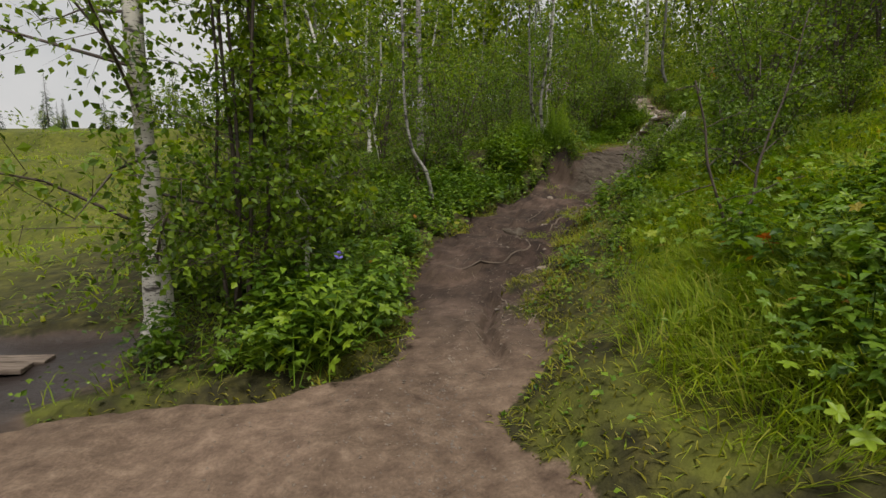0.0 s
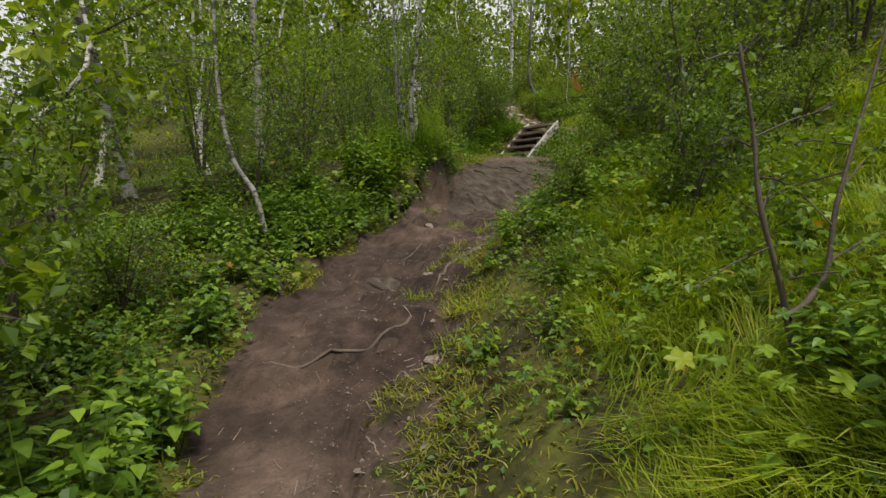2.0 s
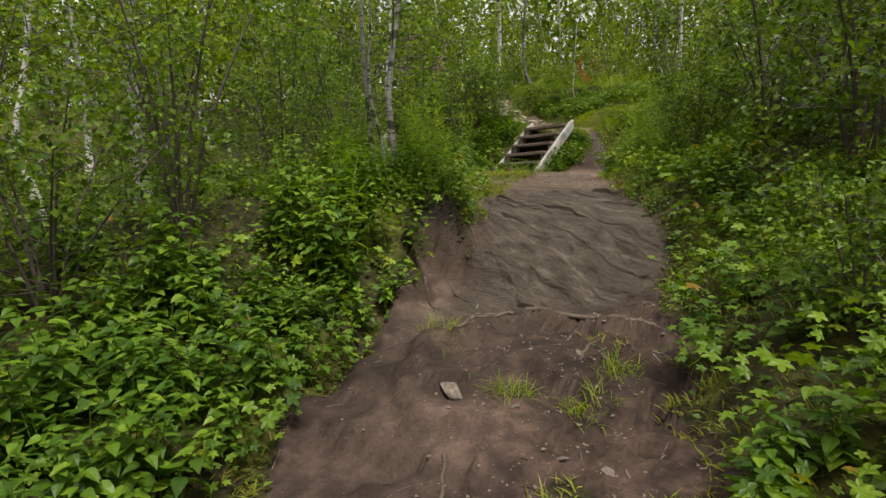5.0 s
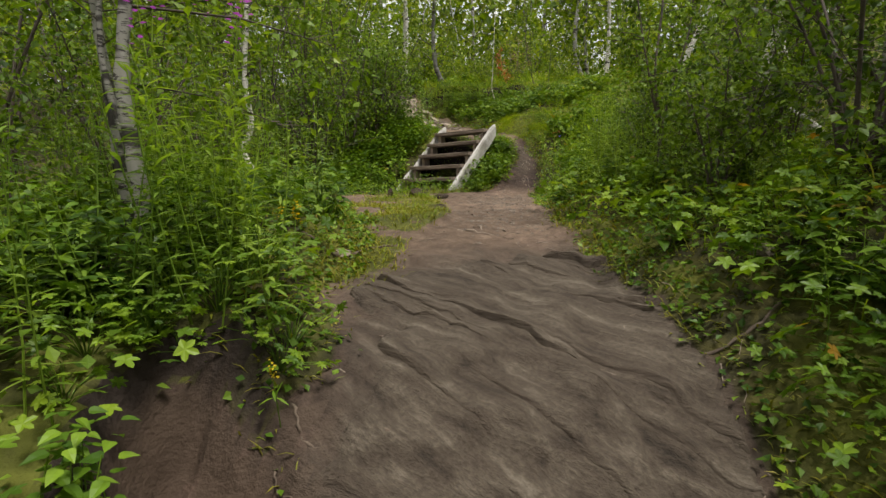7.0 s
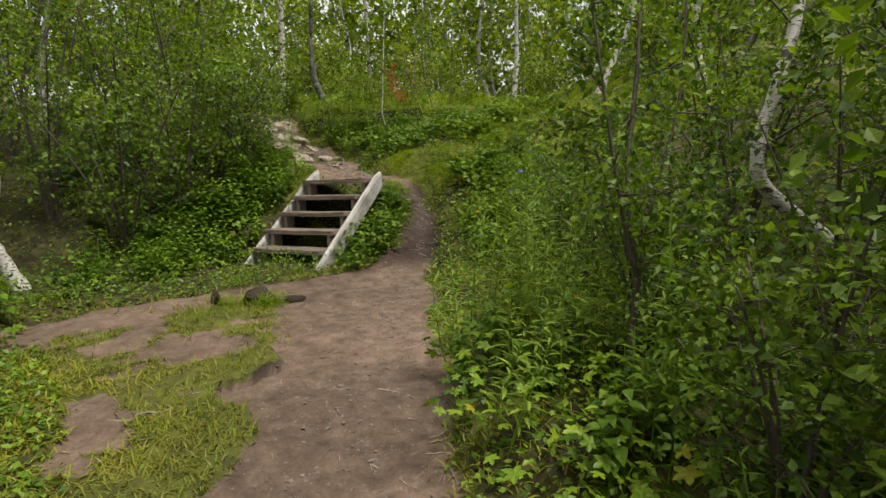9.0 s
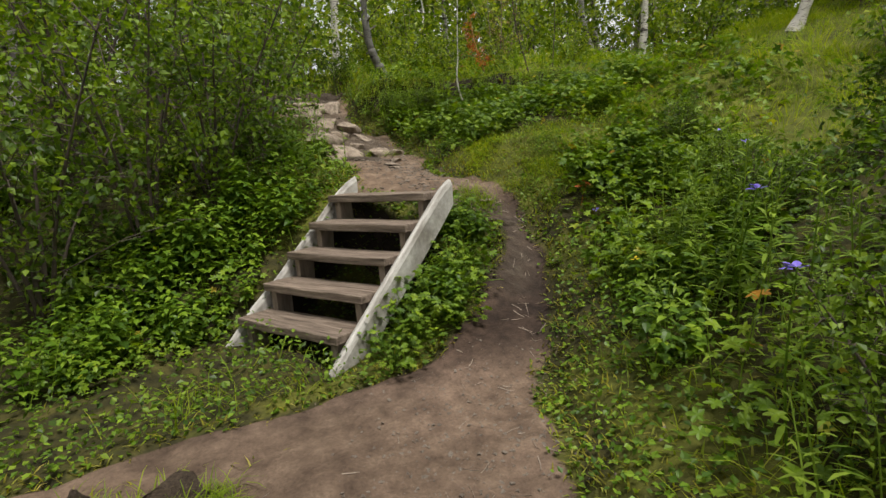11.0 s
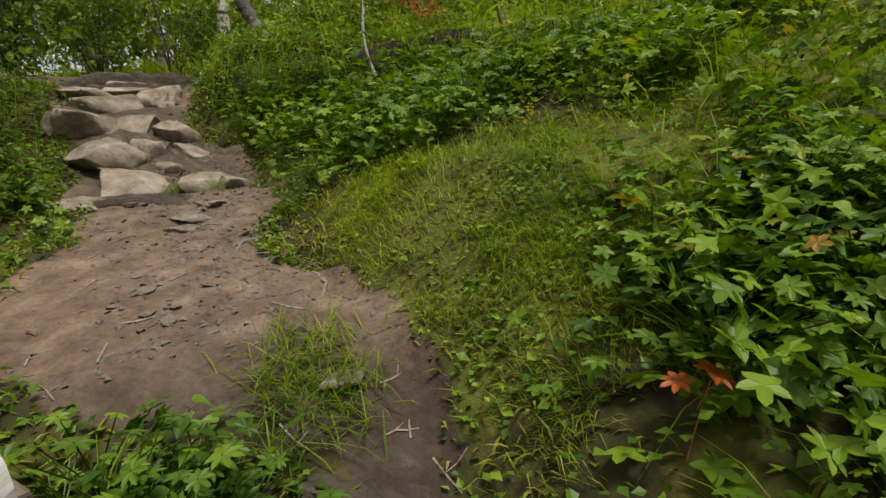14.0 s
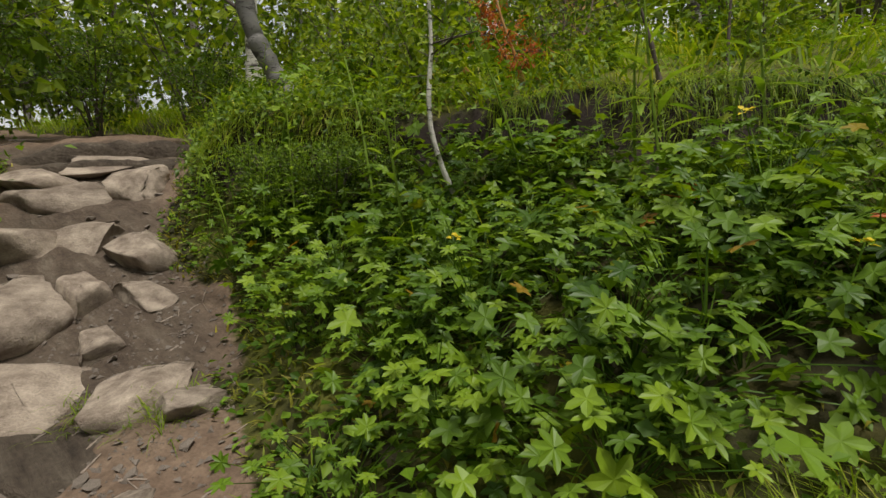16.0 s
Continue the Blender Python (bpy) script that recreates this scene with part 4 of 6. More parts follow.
root_thing([(-0.34, 4.58), (-0.24, 4.55), (-0.14, 4.50), (-0.02, 4.48), (0.10, 4.54), (0.21, 4.57), (0.32, 4.56), (0.42, 4.62), (0.52, 4.68), (0.6, 4.82)], 0.013, 0.016, 0.008)
root_thing([(0.74, 5.08), (0.82, 5.22), (0.92, 5.34), (1.03, 5.52), (1.16, 5.66), (1.3, 5.86), (1.46, 6.1)], 0.016, 0.024, 0.012)
root_thing([(1.02, 7.28), (1.14, 7.31), (1.28, 7.36), (1.46, 7.55), (1.62, 7.66), (1.76, 7.52), (1.92, 7.38), (2.08, 7.22), (2.18, 7.08), (2.26, 6.86)], 0.016, 0.024, 0.016)
root_thing([(1.62, 6.84), (1.68, 6.92), (1.80, 7.05), (1.95, 7.11)], 0.010, 0.016, 0.012)
root_thing([(1.95, 7.02), (2.0, 6.9), (2.02, 6.72)], 0.009, 0.004)
root_thing([(2.2, 6.95), (2.12, 6.75), (2.05, 6.6)], 0.008, 0.004)
root_thing([(1.22, 8.2), (1.2, 8.0), (1.22, 7.82), (1.15, 7.66)], 0.016, 0.012, 0.014)
root_thing([(1.42, 8.25), (1.42, 8.05), (1.52, 7.9)], 0.010, 0.008, 0.014)
root_thing([(0.95, 6.6), (0.85, 6.3), (0.7, 6.05), (0.66, 5.9)], 0.012, 0.008)
root_thing([(1.6, 9.6), (1.95, 9.52), (2.2, 9.62), (2.45, 9.7)], 0.022, 0.012, 0.016)
root_thing([(3.25, 8.05), (3.05, 8.06), (2.8, 8.15), (2.62, 8.12)], 0.012, 0.006)
root_thing([(0.05, 3.9), (0.02, 3.7), (0.05, 3.45)], 0.006, 0.004)
for ctrl in ([(2.86, 9.98), (2.92, 9.82), (3.02, 9.66)], [(2.98, 9.80), (3.06, 9.98), (3.08, 10.05)], [(2.05, 8.9), (2.14, 9.0)], [(2.3, 8.55), (2.45, 8.46)], [(5.72, 15.1), (5.80, 15.3), (5.9, 15.44)], [(5.85, 15.75), (5.78, 15.95)], [(5.9, 14.62), (5.98, 14.8), (5.94, 14.95)], [(0.25, 3.95), (0.3, 3.75)], [(2.55, 10.9), (2.75, 10.86), (2.85, 10.9)]):
    root_thing(ctrl, 0.012 if len(ctrl) > 2 else 0.007, 0.006, 0.012, "stick", "short dry stick lying on the bare ground", "stick", M_DEAD)


for _ in range(16):
    x, y, a = _rng.uniform(1.55, 2.2), _rng.uniform(7.9, 9.1), _rng.uniform(-1.9, -0.4)
    ln = _rng.uniform(0.05, 0.13)
    root_thing([(x, y), (x + ln * math.cos(a), y + ln * math.sin(a)), (x + 2 * ln * math.cos(a + 0.4), y + 2 * ln * math.sin(a + 0.4))], _rng.uniform(0.006, 0.012), 0.004, 0.008, "root_end", "short thin root end sticking out of the soil", "root")


def twig_litter(n):
    """Thin dry twigs and bark strips lying on the soil."""
    chunks = []
    for _ in range(n):
        y = _rng.uniform(2.6, 17.0)
        xl, xr = [float(q[0]) for q in trail(np.array([y]))[:2]]
        xl = max(xl, xr - 1.8)
        x = xl + (xr - xl) * (_rng.uniform(0, 1) if _rng.uniform() < 0.4 else _rng.uniform(0.7, 1.05))
        a, ln = _rng.uniform(0, 6.28), _rng.uniform(0.02, 0.09)
        s = np.linspace(-0.5, 0.5, 3)
        px, py = x + s * ln * math.cos(a), y + s * ln * math.sin(a)
        py[1] += _rng.normal(0, 0.004)
        p = np.stack([px, py, height(px, py) + 0.003], 1)
        chunks.append(tube(p, _rng.uniform(0.0012, 0.0032) * np.array([1, 0.9, 0.6]), 3, False))
    tagged(np_part("twig_litter", *join_np(chunks), M_TREAD_LEG), "thin dry twigs and bark strips strewn on the soil", "twigs", kind="stuff")


twig_litter(700)


def plank_walk():
    """The end of a narrow board walk by the mud."""
    root = new("boardwalk_plank")
    root.matrix_world = pose(-2.62, 2.62, gz(-2.62, 2.62) + 0.06, 0, 2, 12)
    tagged(root, "old grey board laid over the mud", "plank")
    for k in range(2):
        bm = bmesh.new()
        box_bm(bm, (-0.7, k * 0.13, -0.03), (0.18 + 0.05 * k, k * 0.13 + 0.12, 0.0), 0.006)
        part("board", bm, M_TREAD, root)


plank_walk()


# ---- trees and bushes ----
def crown_on(points, radii, rng, start, limbs, limb_len, twigs, leaves, size, rise=0.35, template=LEAF, twig_r=0.0025, spread=0.05, droop=0.25):
    """Limbs, twigs and leaves along a stem. Gives the wooden pieces and the leaves."""
    p = np.asarray(points, float)
    n = len(p)
    wood, s_all, e_all = [], [], []
    for k in range(limbs):
        f = start + (1 - start) * (k + rng.uniform(0, 1)) / limbs
        i = min(int(f * (n - 1)), n - 2)
        base = p[i] + (p[i + 1] - p[i]) * (f * (n - 1) - i)
        a = rng.uniform(0, 2 * np.pi)
        ln = limb_len * rng.uniform(0.55, 1.15) * (1.15 - 0.7 * f)
        d = np.array([np.cos(a), np.sin(a), rise * rng.uniform(0.3, 1.8)])
        d /= np.linalg.norm(d)
        bend = rng.normal(0, 0.18, 3) * ln
        q = np.stack([base, base + d * ln * 0.35 + bend * 0.3, base + d * ln * 0.7 + bend, base + d * ln + bend * 1.2 - np.array([0, 0, droop * ln * 0.4])])
        q = spline(q, 7)
        r = min(max(radii[i] * 0.3, 0.004), 0.014)
        wood.append(tube(q[[0, 3, 6]], np.linspace(r, 0.002, 3), 3, False))
        u = rng.uniform(0.15, 1.0, twigs)
        j = np.minimum((u * 6).astype(int), 5)
        st = q[j] + (q[j + 1] - q[j]) * (u * 6 - j)[:, None]
        td = unit(rng.normal(0, 1, (twigs, 3)) + d * 0.8 + np.array([0, 0, -droop * 0.5]))
        en = st + td * (ln * rng.uniform(0.15, 0.42, twigs))[:, None]
        s_all.append(st)
        e_all.append(en)
    st, en = np.concatenate(s_all), np.concatenate(e_all)
    if twig_r:
        side = unit(np.cross(en - st, rng.normal(0, 1, st.shape))) * twig_r
        m = len(st)
        v = np.stack([st - side, st + side, en], 1).reshape(-1, 3)
        wood.append((v, np.arange(3 * m).reshape(-1, 3)))
    m = len(st) * leaves
    w = rng.uniform(0.1, 1.05, m)
    idx = np.repeat(np.arange(len(st)), leaves)
    pos = st[idx] + (en - st)[idx] * w[:, None] + rng.normal(0, spread, (m, 3))
    along = unit(unit(en - st)[idx] * 0.6 + rng.normal(0, 0.7, (m, 3)) + np.array([0, 0, -droop]))
    normal = rng.normal(0, 0.55, (m, 3)) + np.array([0, 0, 1.0])
    leaf = scatter(template, pos, along, normal, size * rng.uniform(0.65, 1.25, m))
    return wood, leaf


def tree_thing(name, stems, bark, leaf_mat, seed, crown, label, category="tree", group="", at=(0, 0), dark_wood=None, z=None):
    """stems: (control points from the base, first and last radius). One trunk mesh a stem, one crown."""
    rng = np.random.default_rng(seed)
    root = new(name)
    root.location = (at[0], at[1], (gz(*at) if z is None else z) - 0.03)
    tagged(root, label, category, group)
    woods, leafs = [], []
    for ctrl, r0, r1 in stems:
        n = (6 if r0 > 0.02 else 3) * len(ctrl)
        p = spline(ctrl, n)
        p[2:-1, :2] += np.cumsum(rng.normal(0, r0 * 0.07, (n - 3, 2)), 0)
        s = np.linspace(0, 1, n)
        rad = r0 + (r1 - r0) * s**0.8
        rad = rad * (1 + 0.10 * rng.normal(0, 1, n)) + r0 * 0.5 * np.exp(-s * 22)
        v, t = tube(p, rad, (9 if bark is not M_BIRCH_GREY or at[1] > -50 else 6) if r0 > 0.02 else 5)
        np_part("trunk" if r0 > 0.02 else "stem", v, t, bark, root, "", True)
        if crown:
            w, l = crown_on(p, rad, rng, **crown)
            woods += w
            leafs.append(l)
    if woods:
        tagged(np_part("branchwork", *join_np(woods), dark_wood or M_TWIG, root, "thin dark limbs and twigs", True), kind="stuff")
        tagged(np_part("crown", *join_np(leafs), leaf_mat, root, "small green leaves"), kind="stuff")
    return root


SPARSE = dict(start=0.35, limbs=10, limb_len=0.8, twigs=9, leaves=8, size=0.042)
HIGH = dict(start=0.45, limbs=14, limb_len=1.1, twigs=10, leaves=8, size=0.045)

tree_thing("birch_tree", [([(0, 0, 0), (-0.03, 0.02, 1.1), (-0.07, 0.05, 2.4), (-0.15, 0.1, 4.2), (-0.2, 0.1, 6.5)], 0.082, 0.03)], M_BIRCH, M_BIRCH_LEAF, 1,
           dict(start=0.1, limbs=24, limb_len=1.6, twigs=14, leaves=10, size=0.05), "white-barked birch with dark scars beside the open bog", at=(-1.98, 3.22))
tree_thing("willow_shrub", [([(0, 0, 0), (0.02, 0.02, 0.9), (-0.05, 0.05, 2.0), (0, 0.1, 3.4)], 0.018, 0.008), ([(0.05, 0.02, 0), (0.12, 0, 0.8), (0.16, 0.05, 1.9), (0.3, 0, 3.2)], 0.02, 0.008),
                            ([(-0.05, 0, 0), (-0.12, 0.02, 0.7), (-0.1, 0.1, 1.8), (-0.22, 0.1, 3.0)], 0.016, 0.007), ([(0.1, 0.06, 0), (0.2, 0.1, 0.9), (0.12, 0.1, 2.1), (0.2, 0.2, 3.3)], 0.015, 0.007),
                            ([(0.0, -0.05, 0), (0.06, -0.03, 1.0), (0.02, 0.02, 2.2), (0.1, 0.0, 3.4)], 0.017, 0.007)], M_TWIG, M_BIRCH_LEAF, 2,
           dict(start=0.12, limbs=18, limb_len=0.75, twigs=9, leaves=9, size=0.05), "dense many-stemmed dark shrub against the birch", "shrub", at=(-1.5, 3.3))
tree_thing("birch_tree", [([(0.02, 0, 0), (0.02, 0, 0.45), (0.05, 0, 0.70), (-0.05, 0.02, 0.86), (-0.10, 0.02, 1.0), (-0.07, 0, 1.2), (-0.05, 0, 1.6), (-0.09, 0.05, 2.2), (-0.14, 0.1, 3.4)], 0.02, 0.009)], M_BIRCH, M_BIRCH_LEAF, 3,
           dict(start=0.15, limbs=20, limb_len=0.7, twigs=12, leaves=11, size=0.05), "slim crooked young birch", at=(-1.1, 3.45))
tree_thing("birch_tree", [([(0, 0, 0), (-0.07, 0.04, 0.33), (-0.24, 0.1, 0.62), (-0.33, 0.18, 1.02), (-0.36, 0.22, 1.45), (-0.37, 0.25, 1.9), (-0.4, 0.3, 3.0), (-0.45, 0.3, 5.0)], 0.024, 0.011)], M_BIRCH_GREY, M_BIRCH_LEAF, 4, HIGH, "leaning slender birch with a curved foot", at=(-0.46, 6.58), z=0.98)
tree_thing("birch_tree", [([(0, 0, 0), (-0.17, 0, 0.70), (-0.12, 0.05, 1.12), (-0.02, 0.1, 1.7), (-0.02, 0.1, 2.5), (0, 0.1, 5.5)], 0.04, 0.015)], M_BIRCH, M_BIRCH_LEAF, 5, HIGH, "slim white birch with a bent stem", at=(-1.62, 10.1))
tree_thing("birch_tree", [([(0, 0, 0), (-0.01, 0.01, 0.3), (-0.04, 0.02, 0.65), (-0.02, 0.05, 1.0), (0.05, 0.08, 1.45), (0.12, 0.1, 2.6), (0.1, 0.2, 5.5)], 0.034, 0.015),
                          ([(-0.10, 0.48, 0.05), (-0.13, 0.5, 0.5), (-0.17, 0.52, 0.95), (-0.19, 0.5, 1.4), (-0.22, 0.5, 2.6), (-0.3, 0.5, 5.2)], 0.029, 0.013),
                          ([(-0.02, 0.32, 0.08), (-0.06, 0.36, 0.4), (-0.15, 0.42, 0.85), (-0.12, 0.45, 1.5), (-0.1, 0.5, 2.8)], 0.018, 0.009)], M_BIRCH_GREY, M_BIRCH_LEAF, 6, HIGH, "clump of birch stems with dark feet on a mound", at=(1.22, 9.13))
tree_thing("birch_tree", [([(0, 0, 0), (-0.1, 0, 0.5), (-0.16, 0.02, 1.05), (-0.2, 0.04, 1.45), (-0.34, 0.08, 1.85), (-0.26, 0.1, 2.3), (-0.3, 0.1, 4.8)], 0.06, 0.025)], M_BIRCH_GREY, M_BIRCH_LEAF, 7, HIGH, "grey gnarled birch with a kinked trunk", at=(-2.05, 8.2))
tree_thing("birch_tree", [([(0, 0, 0), (0.02, 0, 1.2), (0.0, 0.05, 2.6), (0.05, 0.1, 6.5)], 0.075, 0.03)], M_BIRCH_GREY, M_BIRCH_LEAF, 8, HIGH, "straight dark grey tree trunk", at=(-0.95, 10.4))
tree_thing("birch_tree", [([(0.02, 0, 0), (-0.10, 0.02, 0.35), (-0.17, 0.02, 0.58), (-0.06, 0.0, 0.86), (-0.10, 0.0, 1.45), (-0.05, 0.0, 2.1), (0, 0.0, 2.9), (0.1, 0, 5.5)], 0.05, 0.02)], M_BIRCH, M_BIRCH_LEAF, 9, HIGH, "white birch with a crooked foot", at=(2.08, 14.0))
tree_thing("birch_tree", [([(0.03, 0.0, 0), (-0.05, 0.03, 0.16), (-0.13, 0.06, 0.36), (-0.19, 0.08, 0.6), (-0.22, 0.1, 1.2), (-0.18, 0.1, 2.6), (-0.2, 0.1, 6.5)], 0.07, 0.032)], M_BIRCH_DARK, M_FAR_LEAF, 10, HIGH, "dark grey birch with a swept base on the bank", at=(6.40, 18.02))
tree_thing("birch_tree", [([(0, 0, 0), (0.0, 0.0, 1.2), (-0.03, 0.0, 2.8), (0, 0.1, 6.8)], 0.085, 0.035)], M_BIRCH, M_FAR_LEAF, 11, HIGH, "pale straight birch behind the bank", at=(6.28, 20.2))
tree_thing("birch_tree", [([(0.45, -0.3, -0.1), (0.36, -0.25, 0.22), (0.08, -0.05, 0.50), (0.0, 0, 0.72), (0.07, -0.05, 1.15), (0.14, -0.1, 1.7), (0.2, -0.1, 3.2), (0.2, 0, 5)], 0.052, 0.02)], M_BIRCH, M_BUSH_LEAF, 12, dict(start=0.3, limbs=16, limb_len=1.0, twigs=10, leaves=9, size=0.042), "crooked pale birch among dense bushes", at=(5.69, 9.99))
tree_thing("birch_tree", [([(0.05, 0, 0), (0.02, 0, 0.6), (0.04, 0, 1.1), (-0.12, 0.02, 1.35), (-0.15, 0.02, 1.9), (-0.1, 0, 4)], 0.042, 0.018)], M_BIRCH_GREY, M_BUSH_LEAF, 13, SPARSE, "dark knotted tree stem among bushes", at=(5.05, 8.8))
tree_thing("birch_tree", [([(0, 0, 0), (0.12, -0.08, 0.45), (0.34, -0.2, 1.05), (0.5, -0.2, 2.0), (0.6, -0.2, 4.5)], 0.062, 0.025)], M_BIRCH, M_FAR_LEAF, 14, HIGH, "leaning pale birch on the open slope", at=(9.6, 14.4))
tree_thing("birch_tree", [([(0, 0, 0), (0.05, 0, 1.0), (0.0, 0, 2.4), (0.1, 0, 5.5)], 0.055, 0.02)], M_BIRCH, M_FAR_LEAF, 15, HIGH, "pale birch on the upper slope", at=(9.62, 16.5))
tree_thing("birch_sapling", [([(0, 0, -0.05), (-0.01, 0, 0.06), (-0.08, 0.02, 0.26), (-0.105, 0.03, 0.42), (-0.085, 0.03, 0.64), (-0.09, 0.03, 0.95), (-0.05, 0.05, 1.9)], 0.013, 0.005)], M_BIRCH, M_FAR_LEAF, 16,
           dict(start=0.5, limbs=7, limb_len=0.45, twigs=6, leaves=7, size=0.034), "thin crooked white sapling below the turf edge", "sapling", at=(6.80, 16.35))
tree_thing("birch_sapling", [([(0, 0, 0), (-0.05, 0.02, 0.2), (-0.12, 0.05, 0.45), (-0.2, 0.05, 0.9), (-0.15, 0.1, 1.8)], 0.011, 0.004)], M_TWIG, M_FAR_LEAF, 17, dict(start=0.4, limbs=7, limb_len=0.4, twigs=5, leaves=6, size=0.034), "thin dark sapling on the turf edge", "sapling", at=(7.66, 16.35))
tree_thing("birch_sapling", [([(0, 0, 0), (0.02, 0.02, 0.25), (0.06, 0.05, 0.6), (0.02, 0.05, 1.5)], 0.009, 0.004)], M_TWIG, M_FAR_LEAF, 18, dict(start=0.4, limbs=7, limb_len=0.4, twigs=5, leaves=6, size=0.034), "thin dark sapling on the turf edge", "sapling", at=(8.05, 16.4))
tree_thing("willow_sapling", [([(0.02, -0.02, -0.1), (0.0, 0, 0.0), (-0.055, 0.0, 0.15), (-0.115, 0.02, 0.34), (-0.13, 0.05, 0.55), (-0.2, 0.05, 0.8)], 0.014, 0.005), ([(0.0, 0, 0.0), (0.10, 0.02, 0.05), (0.17, 0.03, 0.14), (0.19, 0.04, 0.32), (0.25, 0.06, 0.52), (0.36, 0.1, 0.82), (0.42, 0.1, 1.2)], 0.013, 0.004)],
           M_TWIG, M_BUSH_LEAF, 19, dict(start=0.35, limbs=9, limb_len=0.32, twigs=5, leaves=5, size=0.032), "forked dark sapling with few leaves on the slope", "sapling", at=(1.48, 3.14), z=1.04)
tree_thing("willow_sapling", [([(0, 0, 0), (0.03, 0.0, 0.4), (0.0, 0.05, 0.8), (0.06, 0.08, 1.3), (0.02, 0.1, 1.9)], 0.014, 0.005), ([(0.03, 0, 0.3), (0.16, 0.05, 0.7), (0.3, 0.05, 1.15), (0.36, 0.1, 1.7)], 0.010, 0.004), ([(0.0, 0, 0.5), (-0.12, 0.02, 0.9), (-0.2, 0.1, 1.5)], 0.009, 0.004)],
           M_TWIG, M_BUSH_LEAF, 23, dict(start=0.25, limbs=11, limb_len=0.34, twigs=8, leaves=7, size=0.036), "thin dark-stemmed willow with loose small leaves", "sapling", at=(4.25, 9.7))
tree_thing("dead_branch", [([(0, 0, 0), (0.1, -0.02, 0.02), (0.22, -0.05, 0.13), (0.36, -0.02, 0.16), (0.40, 0, 0.3)], 0.016, 0.006)], M_TWIG, M_BUSH_LEAF, 20, None, "bent dark dead branch in the herbs", "branch", at=(-1.5, 6.3), z=0.82)
tree_thing("dead_juniper", [([(0, 0, 0), (-0.05, 0, 0.15), (-0.14, 0.02, 0.4), (-0.2, 0.05, 0.75)], 0.012, 0.004), ([(0.02, 0, 0), (-0.1, 0.05, 0.2), (-0.25, 0.1, 0.5)], 0.008, 0.003)], M_DRY, M_RED, 21,
           dict(start=0.2, limbs=12, limb_len=0.2, twigs=8, leaves=7, size=0.035, template=LANCE, spread=0.015), "dead rust-red juniper branches on the bank", "bush", at=(7.46, 17.05))
tree_thing("juniper_bush", [([(0, 0, 0), (0.02, 0, 0.4), (0.05, 0.03, 1.0)], 0.014, 0.004), ([(0.05, 0, 0), (0.2, 0, 0.35), (0.3, 0.03, 0.85)], 0.012, 0.004), ([(-0.05, 0, 0), (-0.15, 0, 0.35), (-0.18, 0.03, 0.9)], 0.012, 0.004)], M_DEAD, M_DRY, 22,
           dict(start=0.1, limbs=12, limb_len=0.3, twigs=8, leaves=6, size=0.022, template=LANCE, spread=0.02), "half-dead brown juniper bush", "bush", at=(7.95, 17.5))


def bush_proto(name, seed, tall, wide, stems, mat, size, leaves, label, twigs=9):
    rng = np.random.default_rng(seed)
    st = []
    for k in range(stems):
        a = 2 * np.pi * k / stems + rng.uniform(-0.4, 0.4)
        h = tall * rng.uniform(0.65, 1.05)
        d = np.array([np.cos(a), np.sin(a), 0]) * wide * rng.uniform(0.4, 1.0)
        st.append(([(0.03 * np.cos(a), 0.03 * np.sin(a), 0), tuple(d * 0.3 + [0, 0, h * 0.4]), tuple(d * 0.7 + [0, 0, h * 0.75]), tuple(d * 1.05 + [0, 0, h])], 0.012 * tall**0.5, 0.004))
    return tree_thing(name, st, M_TWIG, mat, seed, dict(start=0.12, limbs=8, limb_len=0.46 * tall**0.6, twigs=8, leaves=leaves, size=size, spread=0.05), label, "bush", "bushes along the trail", at=(0, -60), z=-2.0)


BUSHES = [bush_proto("willow_bush", 31, 1.7, 0.75, 7, M_BUSH_LEAF, 0.051, 5, "dense willow bush with small dull green leaves"),
          bush_proto("birch_bush", 32, 2.1, 0.7, 6, M_BIRCH_LEAF, 0.049, 5, "bushy young birch thicket with fresh green leaves"),
          bush_proto("willow_bush", 33, 1.2, 0.6, 7, M_BUSH_LEAF, 0.044, 6, "low willow bush with dark green leaves"),
          bush_proto("birch_bush", 34, 2.6, 0.8, 6, M_BIRCH_LEAF, 0.053, 5, "tall loose birch thicket"),
          bush_proto("birch_bush", 35, 1.4, 0.6, 6, M_FAR_LEAF, 0.05, 7, "light green young birch bush")]


def light_proto(seed, tall, wide, mat, label):
    rng = np.random.default_rng(seed)
    st = []
    for k in range(5):
        a = 1.26 * k + rng.uniform(-0.4, 0.4)
        h = tall * rng.uniform(0.65, 1.05)
        d = np.array([np.cos(a), np.sin(a), 0]) * wide * rng.uniform(0.4, 1.0)
        st.append(([(0.03 * np.cos(a), 0.03 * np.sin(a), 0), tuple(d * 0.4 + [0, 0, h * 0.5]), tuple(d * 1.05 + [0, 0, h])], 0.012, 0.004))
    return tree_thing("forest_bush", st, M_TWIG, mat, seed, dict(start=0.1, limbs=6, limb_len=0.65, twigs=6, leaves=4, size=0.09, spread=0.07), label, "bush", "forest bushes", at=(0, -60), z=-2.0)


LIGHT = [light_proto(36, 2.0, 0.8, M_FAR_LEAF, "light green forest bush"), light_proto(37, 1.3, 0.7, M_FAR_LEAF, "low light green forest bush"), light_proto(38, 2.6, 0.8, M_BIRCH_LEAF, "tall green forest bush")]


